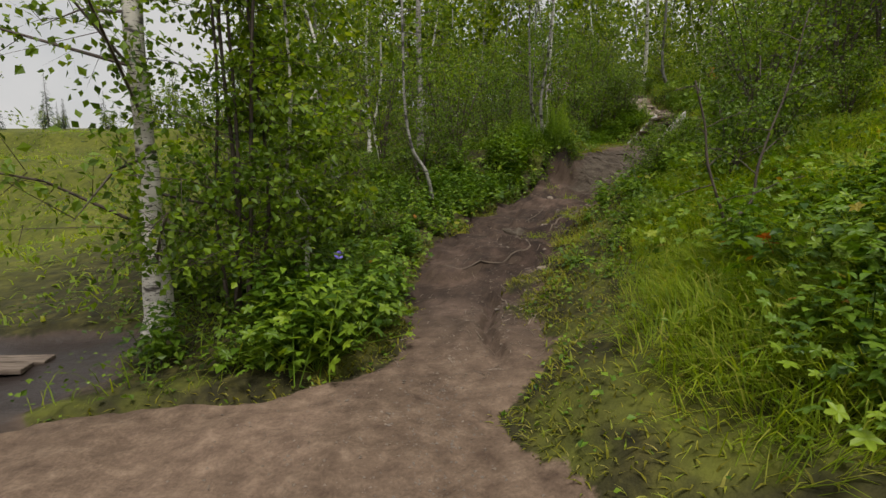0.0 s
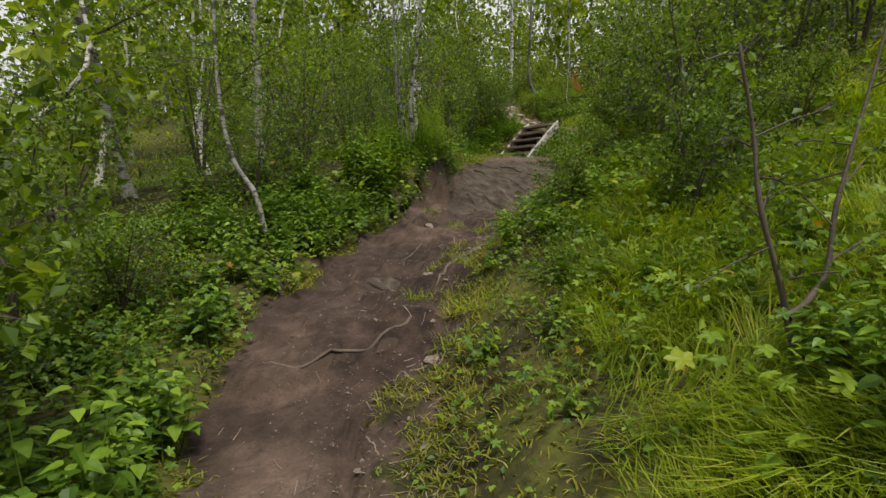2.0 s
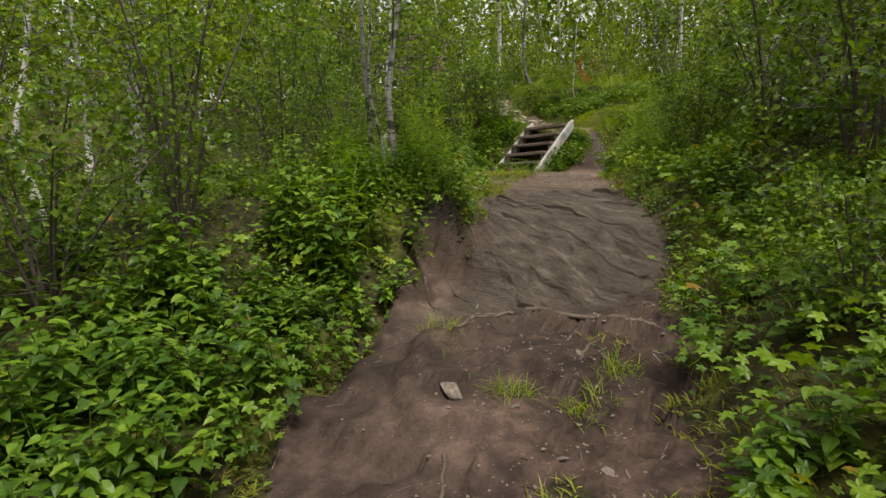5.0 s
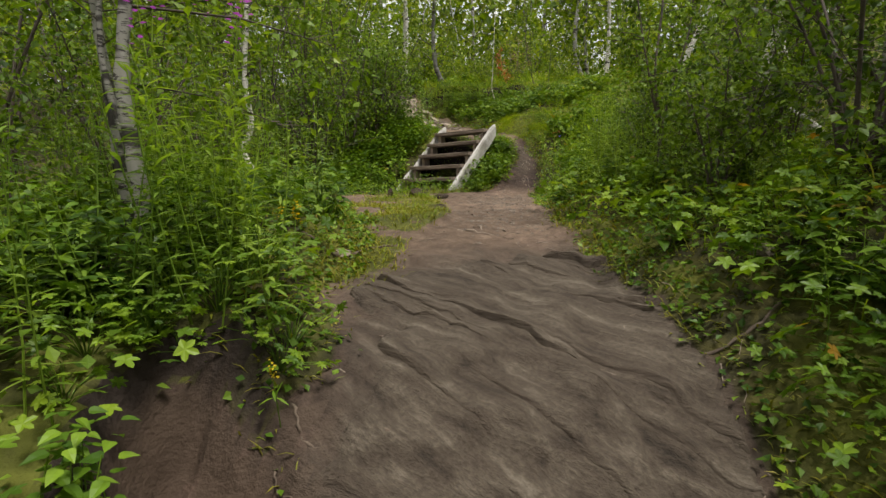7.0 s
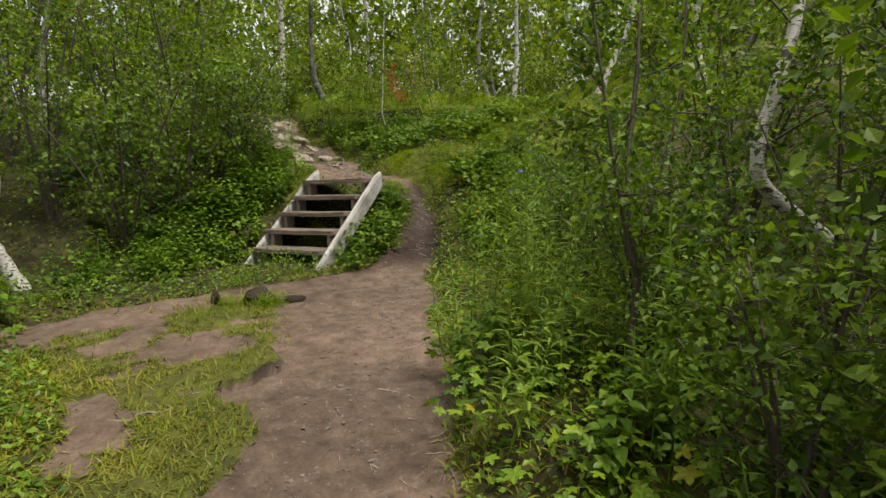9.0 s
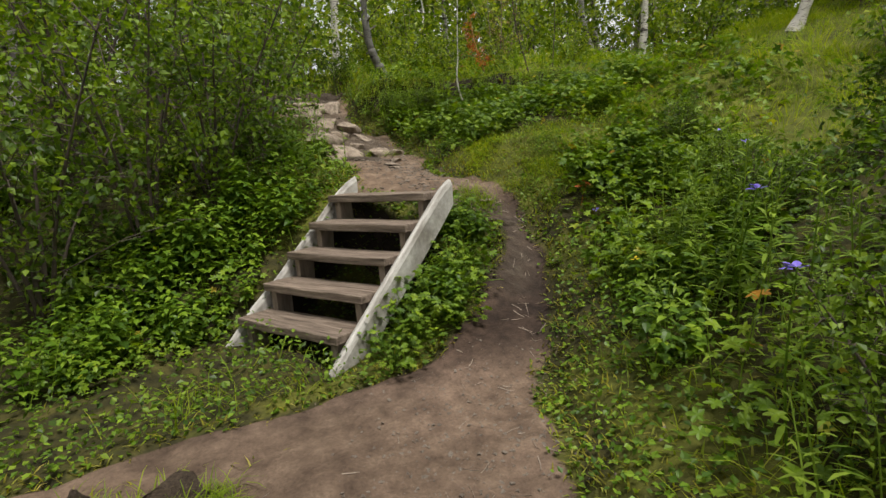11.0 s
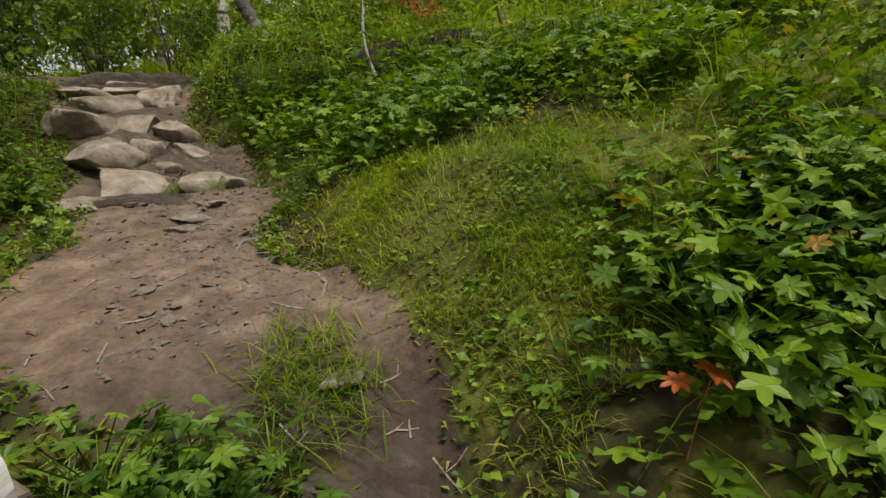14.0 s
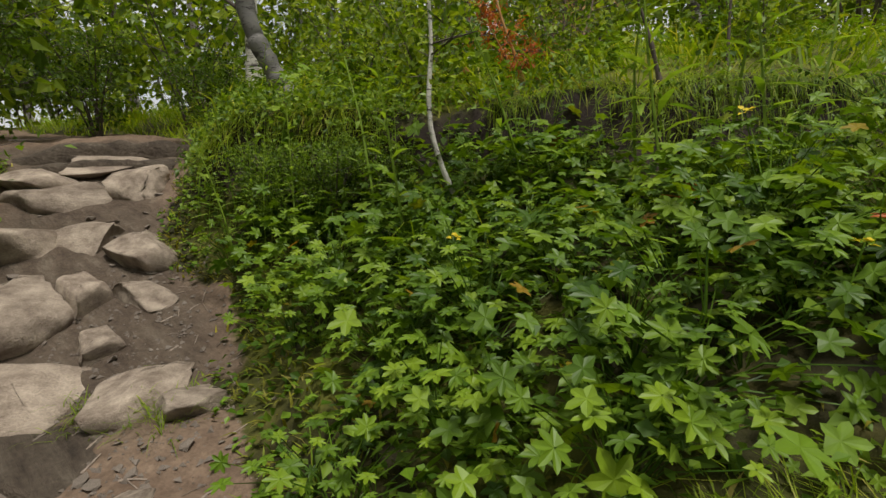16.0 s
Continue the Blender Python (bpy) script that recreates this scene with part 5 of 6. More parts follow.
def far_proto(seed, tall, r0, bark, kink):
    rng = np.random.default_rng(seed)
    x, y = rng.normal(0, kink, (2, 4))
    ctrl = [(0, 0, 0), (x[0], y[0], tall * 0.15), (x[1], y[1], tall * 0.32), (x[2], y[2], tall * 0.6), (x[3], y[3], tall)]
    return tree_thing("birch_tree", [(ctrl, r0, r0 * 0.3)], bark, M_FAR_LEAF, seed, dict(start=0.14, limbs=18, limb_len=1.6, twigs=8, leaves=6, size=0.13, twig_r=0.004, spread=0.12), "forest birch with light green foliage", "tree", "forest birches", at=(0, -60), z=-2.0)


FAR = [far_proto(41, 6.0, 0.05, M_BIRCH, 0.12), far_proto(42, 7.5, 0.07, M_BIRCH_GREY, 0.15), far_proto(43, 5.0, 0.035, M_BIRCH, 0.2), far_proto(44, 8.0, 0.06, M_BIRCH, 0.1), far_proto(45, 6.5, 0.05, M_BIRCH_GREY, 0.25)]


def place(proto, x, y, turn, size, sink=0.04):
    copy_thing(proto, pose(x, y, gz(x, y) - sink, 0, 0, turn) @ Matrix.Diagonal((size, size, size, 1)))


_brng = np.random.default_rng(77)
BUSH_AT = [  # x, y, kind, size
    (2.95, 5.7, 0, 0.8), (3.4, 6.6, 1, 0.8), (3.85, 7.4, 0, 1.05), (4.1, 6.4, 1, 1.0), (4.5, 7.6, 3, 0.9), (4.15, 8.4, 0, 0.9), (5.0, 9.3, 1, 0.6), (4.0, 9.0, 2, 0.66), (4.5, 9.8, 0, 0.56), (5.1, 10.6, 0, 0.56), (5.5, 11.3, 2, 0.6), (5.5, 8.2, 3, 1.0), (5.7, 9.0, 0, 1.1),
    (6.4, 10.4, 0, 1.1), (6.4, 11.7, 2, 0.7), (7.0, 11.0, 1, 1.0), (7.3, 9.6, 3, 1.0), (6.6, 12.6, 2, 0.5), (7.0, 13.1, 2, 0.42), (7.5, 12.4, 2, 0.6), (7.3, 13.7, 2, 0.35),
    (2.9, 14.7, 0, 1.1), (3.5, 15.0, 1, 0.9), (4.0, 15.3, 0, 1.05), (2.3, 15.2, 3, 0.9), (3.0, 15.9, 1, 1.1), (3.7, 16.3, 3, 0.9), (4.35, 15.7, 0, 0.9), (4.5, 16.4, 1, 0.75), (4.55, 17.2, 0, 0.85), (3.2, 17.2, 3, 1.0), (4.1, 18.0, 1, 1.0), (1.4, 15.5, 1, 1.1), (1.9, 16.6, 3, 1.0),
    (-0.2, 8.2, 1, 0.75), (-0.7, 7.7, 0, 0.7), (-0.5, 9.3, 1, 0.9), (0.35, 9.2, 0, 0.6), (0.4, 10.2, 1, 0.9), (-1.4, 8.6, 1, 0.9), (0.9, 11.2, 0, 0.8), (1.0, 12.4, 1, 0.9), (1.4, 13.4, 0, 0.8), (0.1, 11.8, 3, 0.8), (-1.0, 11.6, 1, 1.0), (0.2, 13.8, 3, 1.0),
    (-1.4, 4.6, 1, 0.65), (-1.9, 5.2, 0, 0.7), (-1.15, 5.3, 2, 0.6), (-2.3, 4.0, 2, 0.8), (-2.6, 5.8, 1, 0.8), (-2.2, 7.0, 0, 0.75), (-3.1, 7.2, 1, 0.9), (-1.25, 3.9, 2, 0.6),
    (1.85, 5.5, 2, 0.5), (2.2, 6.1, 2, 0.6), (2.2, 4.6, 2, 0.6), (2.7, 4.9, 2, 0.55), (3.4, 5.1, 2, 0.6), (5.0, 4.6, 0, 0.9), (5.6, 5.6, 1, 1.0), (4.8, 6.7, 3, 0.9), (6.2, 7.2, 3, 1.0), (6.6, 8.4, 1, 1.2), (6.0, 3.6, 0, 1.0), (5.0, 2.4, 2, 1.0),
    (5.0, 19.8, 2, 0.8), (4.4, 19.2, 2, 0.9), (6.9, 18.9, 4, 0.5), (8.4, 18.2, 4, 0.8), (7.4, 19.6, 4, 0.9), (9.2, 17.5, 4, 0.8), (10.2, 16.2, 4, 0.9), (8.9, 14.9, 4, 0.6), (9.4, 13.2, 4, 0.7), (5.7, 19.9, 4, 0.9), (6.25, 16.98, 2, 0.28), (6.42, 16.8, 2, 0.3), (6.6, 16.72, 2, 0.26), (6.15, 17.2, 2, 0.26), (6.5, 17.0, 2, 0.25), (7.0, 17.3, 4, 0.4), (7.7, 17.1, 4, 0.35), (6.75, 17.7, 4, 0.4), (8.5, 16.6, 4, 0.4), (7.3, 17.9, 4, 0.5), (5.9, 18.7, 2, 0.45), (3.6, 20.3, 4, 1.0), (10.8, 14.4, 2, 0.8)]
for x, y, kind, size in BUSH_AT:
    place(LIGHT[1] if kind == 4 else BUSHES[kind], x, y, _brng.uniform(0, 360), size * _brng.uniform(0.9, 1.1))


def clear_of_walk(x, y, need):
    return min(math.hypot(x - q[1][0], y - q[1][1]) for q in PATH) > need


def forest():
    rng = np.random.default_rng(5)
    put = []
    tries = 0
    while len(put) < 102 and tries < 6000:
        tries += 1
        a, d = rng.uniform(0, 2 * np.pi), 6 + 38 * rng.uniform(0, 1) ** 1.25
        x, y = 4 + d * np.cos(a), 12 + d * np.sin(a)
        if y < -4 or (x < -0.37 * y - 0.6) or not clear_of_walk(x, y, 3.2):
            continue
        if 5.8 < x < 11 and 12 < y < 18.3 or (0.2 < x < 4.6 and y < 5.2) or (2 < x < 6.2 and 9 < y < 15):
            continue
        gap = 0.9 + 0.02 * d
        if any(math.hypot(x - p[0], y - p[1]) < gap for p in put):
            continue
        put.append((x, y))
        place(FAR[int(rng.integers(5))], x, y, rng.uniform(0, 360), rng.uniform(0.75, 1.25))
    # shrubs of the understorey behind the first rows
    n = 0
    while n < 70:
        a, d = rng.uniform(0, 2 * np.pi), 6.5 + 20 * rng.uniform(0, 1)
        x, y = 4 + d * np.cos(a), 12 + d * np.sin(a)
        if y < 0 or (x < -0.40 * y - 0.6) or not clear_of_walk(x, y, 2.6) or (5.8 < x < 11 and 12 < y < 18.3) or (0.2 < x < 4.6 and y < 5.2) or (2 < x < 6.2 and 9 < y < 14.6):
            continue
        place(LIGHT[int(rng.integers(3))], x, y, rng.uniform(0, 360), rng.uniform(0.8, 1.3))
        n += 1


forest()


def backdrop_proto(seed, tall):
    rng = np.random.default_rng(seed)
    x, y = rng.normal(0, 0.15, (2, 3))
    ctrl = [(0, 0, 0), (x[0], y[0], tall * 0.3), (x[1], y[1], tall * 0.6), (x[2], y[2], tall)]
    return tree_thing("distant_birch", [(ctrl, 0.06, 0.02)], M_BIRCH_GREY, M_FAR_LEAF, seed, dict(start=0.06, limbs=20, limb_len=2.1, twigs=6, leaves=6, size=0.23, twig_r=0, spread=0.22), "distant forest birch full of light green leaves", "tree", "distant birches", at=(0, -60), z=-2.0)


DISTANT = [backdrop_proto(46, 7.5), backdrop_proto(47, 9.0), backdrop_proto(48, 6.5)]


def far_wood():
    rng = np.random.default_rng(6)
    n = 0
    while n < 125:
        a, d = rng.uniform(-1.0, 1.35), rng.uniform(17, 40)
        x, y = 2 + d * math.sin(a), 5 + d * math.cos(a)
        if x < -0.37 * y - 0.6 or not clear_of_walk(x, y, 9):
            continue
        place(DISTANT[n % 3], x, y, rng.uniform(0, 360), rng.uniform(0.8, 1.25))
        n += 1


far_wood()


def spruce(seed, tall):
    rng = np.random.default_rng(seed)
    root = tagged(new("spruce_tree"), "dark slender spruce at the far edge of the bog", "tree", "far spruces")
    root.location = (0, -60, -2)
    np_part("trunk", *tube([(0, 0, 0), (0, 0, tall * 0.5), (0, 0, tall)], [0.12, 0.07, 0.02], 6), M_TWIG, root)
    n = 260
    f = rng.uniform(0.06, 1, n)
    a = rng.uniform(0, 2 * np.pi, n)
    out = np.stack([np.cos(a), np.sin(a), -0.35 + 0 * a], 1)
    pos = np.stack([0 * f, 0 * f, f * tall], 1) + out * ((1 - f) * 0.13 * tall * rng.uniform(0.1, 0.8, n))[:, None]
    np_part("crown", *scatter(LANCE, pos, out + rng.normal(0, 0.2, (n, 3)), np.array([[0, 0, 1.0]]) + rng.normal(0, 0.3, (n, 3)), 0.12 * tall * (1.15 - f)), M_FIR, root)
    return root


SPRUCES = [spruce(51, 7.0), spruce(52, 9.0)]
_srng = np.random.default_rng(8)
for k in range(26):
    x = -46 + _srng.normal(0, 9) + 0.5 * k
    y = 52 + _srng.normal(0, 6) - 0.8 * k
    place(SPRUCES[k % 2], x, y, _srng.uniform(0, 360), _srng.uniform(0.3, 0.55))
for k in range(40):
    x, y = -16 - 34 * _srng.uniform(0, 1), 8 + 40 * _srng.uniform(0, 1)
    if x < -14 or y > 16:
        place(LIGHT[k % 2], x, y, _srng.uniform(0, 360), _srng.uniform(0.8, 1.6))
for proto in BUSHES + LIGHT + FAR + DISTANT + SPRUCES:
    for o in (*proto.children_recursive, proto):
        bpy.data.objects.remove(o)


# ---- herbs ----
PIECES, COVER = {}, {}

def herb_thing(name, label, category, group, pieces):
    root = tagged(new(name), label, category, group)
    root.location = (0, -60, -2)
    for pname, (v, t), mat in pieces:
        o = np_part(pname, v, t, mat, root)
        if pname in ("foliage", "stalk", "bloom", "bloom"):
            tagged(o, kind="stuff")
    PIECES[root] = [(np.asarray(v), np.asarray(t), mat) for _, (v, t), mat in pieces]
    return root


def cranesbill(seed, leaves, tall, wide, size, template=PALM):
    rng = np.random.default_rng(seed)
    stems, pos, along, nor, sz = [], [], [], [], []
    for k in range(leaves):
        a, r = rng.uniform(0, 2 * np.pi), wide * rng.uniform(0.1, 1) ** 0.6
        h = tall * rng.uniform(0.3, 1.0) * (1.1 - 0.4 * r / wide)
        tip = np.array([r * np.cos(a), r * np.sin(a), h])
        if template is PALM:
            stems.append(tube(spline([(0, 0, 0), tip * [0.35, 0.35, 0.6], tip], 3), [0.0022, 0.0018, 0.0013], 3, False))
        else:
            stems.append(tube([(0, 0, 0), tip], [0.0024, 0.0013], 3, False))
        pos.append(tip)
        along.append([np.cos(a), np.sin(a), rng.uniform(-0.35, 0.15)])
        nor.append([0.45 * np.cos(a), 0.45 * np.sin(a), 0.9] + rng.normal(0, 0.38, 3))
        sz.append(size * rng.uniform(0.6, 1.15))
    leaf = scatter(template, np.array(pos), np.array(along), np.array(nor), sz)
    return herb_thing("cranesbill_plant", "wood cranesbill clump with deeply lobed green leaves", "plant", "cranesbill plants", [("stalk", join_np(stems), M_HERB_LEAF), ("foliage", leaf, M_GERAN_LEAF)])


def nettle(seed, stems_n, tall, size):
    rng = np.random.default_rng(seed)
    stems, pos, along, nor, sz = [], [], [], [], []
    for k in range(stems_n):
        b = np.array([*rng.normal(0, 0.07, 2), 0])
        h = tall * rng.uniform(0.7, 1.1)
        top = b + np.array([*rng.normal(0, 0.09, 2), h])
        line = spline([b, (b + top) / 2 + rng.normal(0, 0.02, 3), top], 6)
        stems.append(tube(line[::2], np.linspace(0.004, 0.002, 3), 3, False))
        turn = rng.uniform(0, 3)
        for i in range(7):
            f = 0.3 + 0.68 * i / 6
            q = b + (top - b) * f
            for s in (0, np.pi):
                a = turn + i * 1.57 + s + rng.normal(0, 0.25)
                o = np.array([np.cos(a), np.sin(a), 0])
                pos.append(q + o * 0.02)
                along.append(o + [0, 0, rng.uniform(-0.45, 0.1)])
                nor.append(np.array([0, 0, 1.0]) + 0.3 * o + rng.normal(0, 0.15, 3))
                sz.append(size * (1.1 - 0.55 * f) * rng.uniform(0.85, 1.2))
    leaf = scatter(POINTED, np.array(pos), np.array(along), np.array(nor), sz)
    return herb_thing("broadleaf_herb", "leafy herb with pointed bright green leaves in pairs", "plant", "broadleaf herbs", [("stalk", join_np(stems), M_HERB_LEAF), ("foliage", leaf, M_HERB_LEAF)])


def fireweed(seed, stems_n, tall, size, bloom=False):
    rng = np.random.default_rng(seed)
    stems, pos, along, nor, sz, fl = [], [], [], [], [], []
    for k in range(stems_n):
        b = np.array([*rng.normal(0, 0.06, 2), 0])
        h = tall * rng.uniform(0.75, 1.1)
        top = b + np.array([*rng.normal(0, 0.1, 2), h])
        line = spline([b, (b + top) / 2 + rng.normal(0, 0.02, 3), top], 7)
        stems.append(tube(line[::2], np.linspace(0.0045, 0.002, 4), 3, False))
        m = int(36 * h / 0.8)
        for i in range(m):
            f = 0.25 + 0.75 * i / m
            a = i * 2.4 + rng.normal(0, 0.2)
            o = np.array([np.cos(a), np.sin(a), 0])
            if bloom and f > 0.78:
                fl.append((b + (top - b) * f + o * 0.012, o + [0, 0, 0.2], [0, 0, 1.0], 0.022))
                continue
            pos.append(b + (top - b) * f)
            along.append(o + [0, 0, 0.50 - 0.45 * (1 - f) + rng.normal(0, 0.12)])
            nor.append(np.array([0, 0, 1.0]) - 0.5 * o)
            sz.append(size * (1.05 - 0.55 * max(f - 0.5, 0) * 2) * rng.uniform(0.8, 1.15))
    leaf = scatter(LANCE, np.array(pos), np.array(along), np.array(nor), sz)
    pieces = [("stalk", join_np(stems), M_FIRE_LEAF), ("foliage", leaf, M_FIRE_LEAF)]
    if fl:
        pieces.append(("bloom", scatter(LEAF_FINE, np.array([q[0] for q in fl]), np.array([q[1] for q in fl]), np.array([q[2] for q in fl]), [q[3] for q in fl]), M_MAGENTA))
    return herb_thing("fireweed_plant", "flowering fireweed with magenta spikes" if bloom else "fireweed with narrow spiralled green leaves", "plant", "fireweed plants", pieces)


def flower(name, label, mat, seed, tall, n, size, spike):
    rng = np.random.default_rng(seed)
    top = np.array([0.03, 0.02, tall])
    stem = tube(spline([(0, 0, 0), (0.02, 0, tall * 0.5), top], 5), np.linspace(0.003, 0.0015, 5), 4)
    a = rng.uniform(0, 2 * np.pi, n)
    o = np.stack([np.cos(a), np.sin(a), rng.uniform(-0.2, 0.6, n)], 1)
    pos = top + o * 0.006 - np.array([0, 0, 1.0]) * rng.uniform(0, spike, n)[:, None]
    petals = scatter(LEAF_FINE, pos, o, np.tile([0, 0, 1.0], (n, 1)) + 0.3 * o, size * rng.uniform(0.8, 1.2, n))
    m = 5
    al = rng.normal(0, 1, (m, 3)) * [1, 1, 0.2]
    leaf = scatter(LANCE, np.tile([0.015, 0, 0], (m, 1)) + np.array([0, 0, tall]) * rng.uniform(0.2, 0.7, m)[:, None], al, np.tile([0, 0, 1.0], (m, 1)), 0.08)
    return herb_thing(name, label, "flower", "", [("stem", stem, M_HERB_LEAF), ("foliage", leaf, M_HERB_LEAF), ("bloom", petals, mat)])


CRANE = [cranesbill(101, 26, 0.28, 0.23, 0.036), cranesbill(102, 22, 0.24, 0.21, 0.032), cranesbill(103, 28, 0.32, 0.25, 0.039), cranesbill(104, 20, 0.18, 0.17, 0.030)]
CRANE_LOW = [cranesbill(105, 18, 0.28, 0.26, 0.042, PALM_PLAIN), cranesbill(106, 17, 0.22, 0.22, 0.037, PALM_PLAIN), cranesbill(107, 19, 0.32, 0.26, 0.045, PALM_PLAIN)]
NETTLE = [nettle(111, 5, 0.46, 0.085), nettle(112, 4, 0.36, 0.075), nettle(113, 6, 0.52, 0.09)]
FIREW = [fireweed(121, 2, 0.7, 0.10), fireweed(122, 3, 0.85, 0.11), fireweed(123, 1, 0.6, 0.10)]
FIRE_BLOOM = fireweed(124, 2, 1.05, 0.11, True)
GOLDENROD = flower("goldenrod_flower", "goldenrod with a yellow flower spike", M_YELLOW, 131, 0.34, 26, 0.014, 0.10)
BLUE = flower("violet_flower", "violet-blue cranesbill flower on a thin stem", M_VIOLET, 132, 0.40, 7, 0.02, 0.006)
YELLOW = flower("yellow_flower", "small yellow flower in the grass", M_YELLOW, 133, 0.25, 7, 0.014, 0.006)
RED_LEAF = herb_thing("red_leaf_plant", "cranesbill leaf turned orange-red", "plant", "", [("stalk", tube([(0, 0, 0), (0.02, 0, 0.15), (0.04, 0, 0.24)], [0.002, 0.002, 0.0015], 4), M_RED), ("foliage", scatter(PALM, np.array([[0.04, 0, 0.24], [0.0, 0.05, 0.2]]), np.array([[1, 0.2, -0.2], [-0.5, 1, -0.1]]), np.array([[0.1, -0.3, 1.0], [0, -0.4, 1.0]]), [0.06, 0.05]), M_RED)])

_hrng = np.random.default_rng(202)


def cover_with(proto, m):
    """Adds a plant to the joined carpet of its kind."""
    k = np.array(m)
    for v, t, mat in PIECES[proto][(1 if proto in CRANE_LOW else 0):]:
        COVER.setdefault(mat.name, []).append((v @ k[:3, :3].T + k[:3, 3], t))


def sow(protos, n, box, size=(0.8, 1.2), keep=lambda x, y: True, need=0.3, lean=6, joined=False):
    x0, x1, y0, y1 = box
    made = tries = 0
    while made < n and tries < 20 * n:
        tries += 1
        x, y = _hrng.uniform(x0, x1), _hrng.uniform(y0, y1)
        xl, xr = [float(q[0]) for q in trail(np.array([y]))[:2]]
        if xl - 0.08 < x < xr + 0.08 or niche(np.array([x]), np.array([y]))[0] > 0.35 or not keep(x, y) or not clear_of_walk(x, y, need):
            continue
        s = _hrng.uniform(*size)
        m = pose(x, y, gz(x, y) - 0.02, *_hrng.normal(0, lean, 2), _hrng.uniform(0, 360)) @ Matrix.Diagonal((s, s, s, 1))
        (cover_with if joined else copy_thing)(protos[int(_hrng.integers(len(protos)))], m)
        made += 1


def below_lip(x, y):
    return bank_u(np.array([x]), np.array([y]))[0] < -0.22


def above_turf(x, y):
    return y > 15.36 - 0.6 * (x - 6.3)


def beside_stair(x, y):
    a, b = (x - 4.213) * 0.867 + (y - 13.758) * 0.498, (x - 4.213) * 0.498 - (y - 13.758) * 0.867
    return b > 0.56 or (a > 1.2 and b > 0.15)


# upper bank
sow(CRANE, 120, (6.1, 8.2, 14.5, 17.2), (0.75, 1.05), lambda x, y: bank_u(np.array([x]), np.array([y]))[0] < -0.5 and above_turf(x, y), 0.5)
sow(CRANE_LOW, 170, (6.1, 8.9, 14.4, 17.1), (0.65, 0.95), lambda x, y: bank_u(np.array([x]), np.array([y]))[0] < -0.4 and above_turf(x, y), 0.55, joined=True)
sow(CRANE, 14, (5.75, 6.4, 16.2, 17.5), (0.6, 0.9), below_lip, 0.4)

sow(FIREW, 5, (5.8, 6.2, 16.7, 17.5), (0.5, 0.65), below_lip, 0.5)
sow(FIREW + NETTLE[1:2], 26, (6.1, 8.6, 15.9, 17.5), (0.4, 0.6), lambda x, y: -0.6 < bank_u(np.array([x]), np.array([y]))[0] < -0.2, 0.5)
# light herbs on top of the bank
sow(NETTLE[1:2] + CRANE_LOW + FIREW[2:], 190, (5.9, 10.5, 16.2, 20.0), (0.55, 0.95), lambda x, y: bank_u(np.array([x]), np.array([y]))[0] > 0.12, 0.6, joined=True)
# right of the hollow way
sow(CRANE, 50, (6.05, 7.4, 12.5, 14.0), (0.8, 1.2), need=0.45)
sow(CRANE_LOW, 40, (6.9, 9.2, 13.4, 15.2), (0.55, 0.8), need=0.6, joined=True)
sow(FIREW[2:], 10, (7.2, 9.4, 13.2, 15.6), (0.4, 0.6), need=1.3)
sow(NETTLE[:2], 9, (5.5, 6.1, 12.15, 12.95), (0.6, 0.85), need=0.42)
sow(CRANE_LOW + NETTLE[1:2], 70, (6.0, 7.2, 12.6, 14.1), (0.45, 0.75), need=0.42, joined=True)
sow(CRANE_LOW + CRANE_LOW + NETTLE[1:2], 70, (6.15, 7.1, 13.3, 14.25), (0.55, 0.85), need=0.5, joined=True)
sow(CRANE_LOW[1:2], 34, (6.1, 7.2, 14.1, 15.1), (0.3, 0.5), need=0.45, joined=True)
# between the stair and the hollow way
sow(CRANE, 52, (4.7, 5.85, 13.15, 14.38), (0.7, 1.0), beside_stair, 0.36)
sow(NETTLE[1:2], 14, (4.8, 5.8, 13.25, 14.3), (0.5, 0.8), beside_stair, 0.36)
# left of the stair and on its landing
sow(CRANE_LOW + NETTLE[1:2], 50, (3.1, 4.3, 13.2, 14.4), (0.5, 0.8), lambda x, y: (x - 4.213) * 0.498 - (y - 13.758) * 0.867 < -0.57, 0.6, joined=True)
sow(NETTLE + CRANE_LOW + FIREW[2:], 120, (2.4, 5.0, 13.3, 16.4), (0.6, 0.95), lambda x, y: (x - 4.213) * 0.498 - (y - 13.758) * 0.867 < -0.64, 0.5, joined=True)
sow(NETTLE, 60, (3.0, 4.5, 13.6, 15.2), (0.7, 1.05), lambda x, y: (x - 4.213) * 0.498 - (y - 13.758) * 0.867 < -0.62, 0.5)
sow(NETTLE + FIREW, 34, (4.2, 5.15, 15.0, 17.2), (0.6, 1.0), lambda x, y: (x - 4.213) * 0.498 - (y - 13.758) * 0.867 < -0.75, 0.6)
# right side above the slab
sow(FIREW, 34, (4.6, 6.6, 11.0, 13.0), (0.75, 1.1), need=0.6)
sow(CRANE_LOW + CRANE_LOW + FIREW + NETTLE[1:2], 110, (3.9, 6.6, 10.0, 12.9), (0.7, 1.1), need=0.62, joined=True)
sow(CRANE_LOW + CRANE_LOW + FIREW[2:] + NETTLE[1:2], 130, (3.1, 4.8, 8.0, 10.8), (0.6, 1.0), need=0.62, joined=True)
sow(FIREW, 24, (3.6, 4.8, 8.8, 11.2), (0.7, 1.0), need=0.85)
sow(CRANE_LOW + NETTLE[1:2], 120, (1.8, 3.8, 5.4, 8.2), (0.7, 1.0), need=0.6, joined=True)
sow(CRANE_LOW + FIREW[2:] + NETTLE[1:2], 80, (2.4, 3.7, 6.5, 8.6), (0.5, 0.8), need=0.7, joined=True)
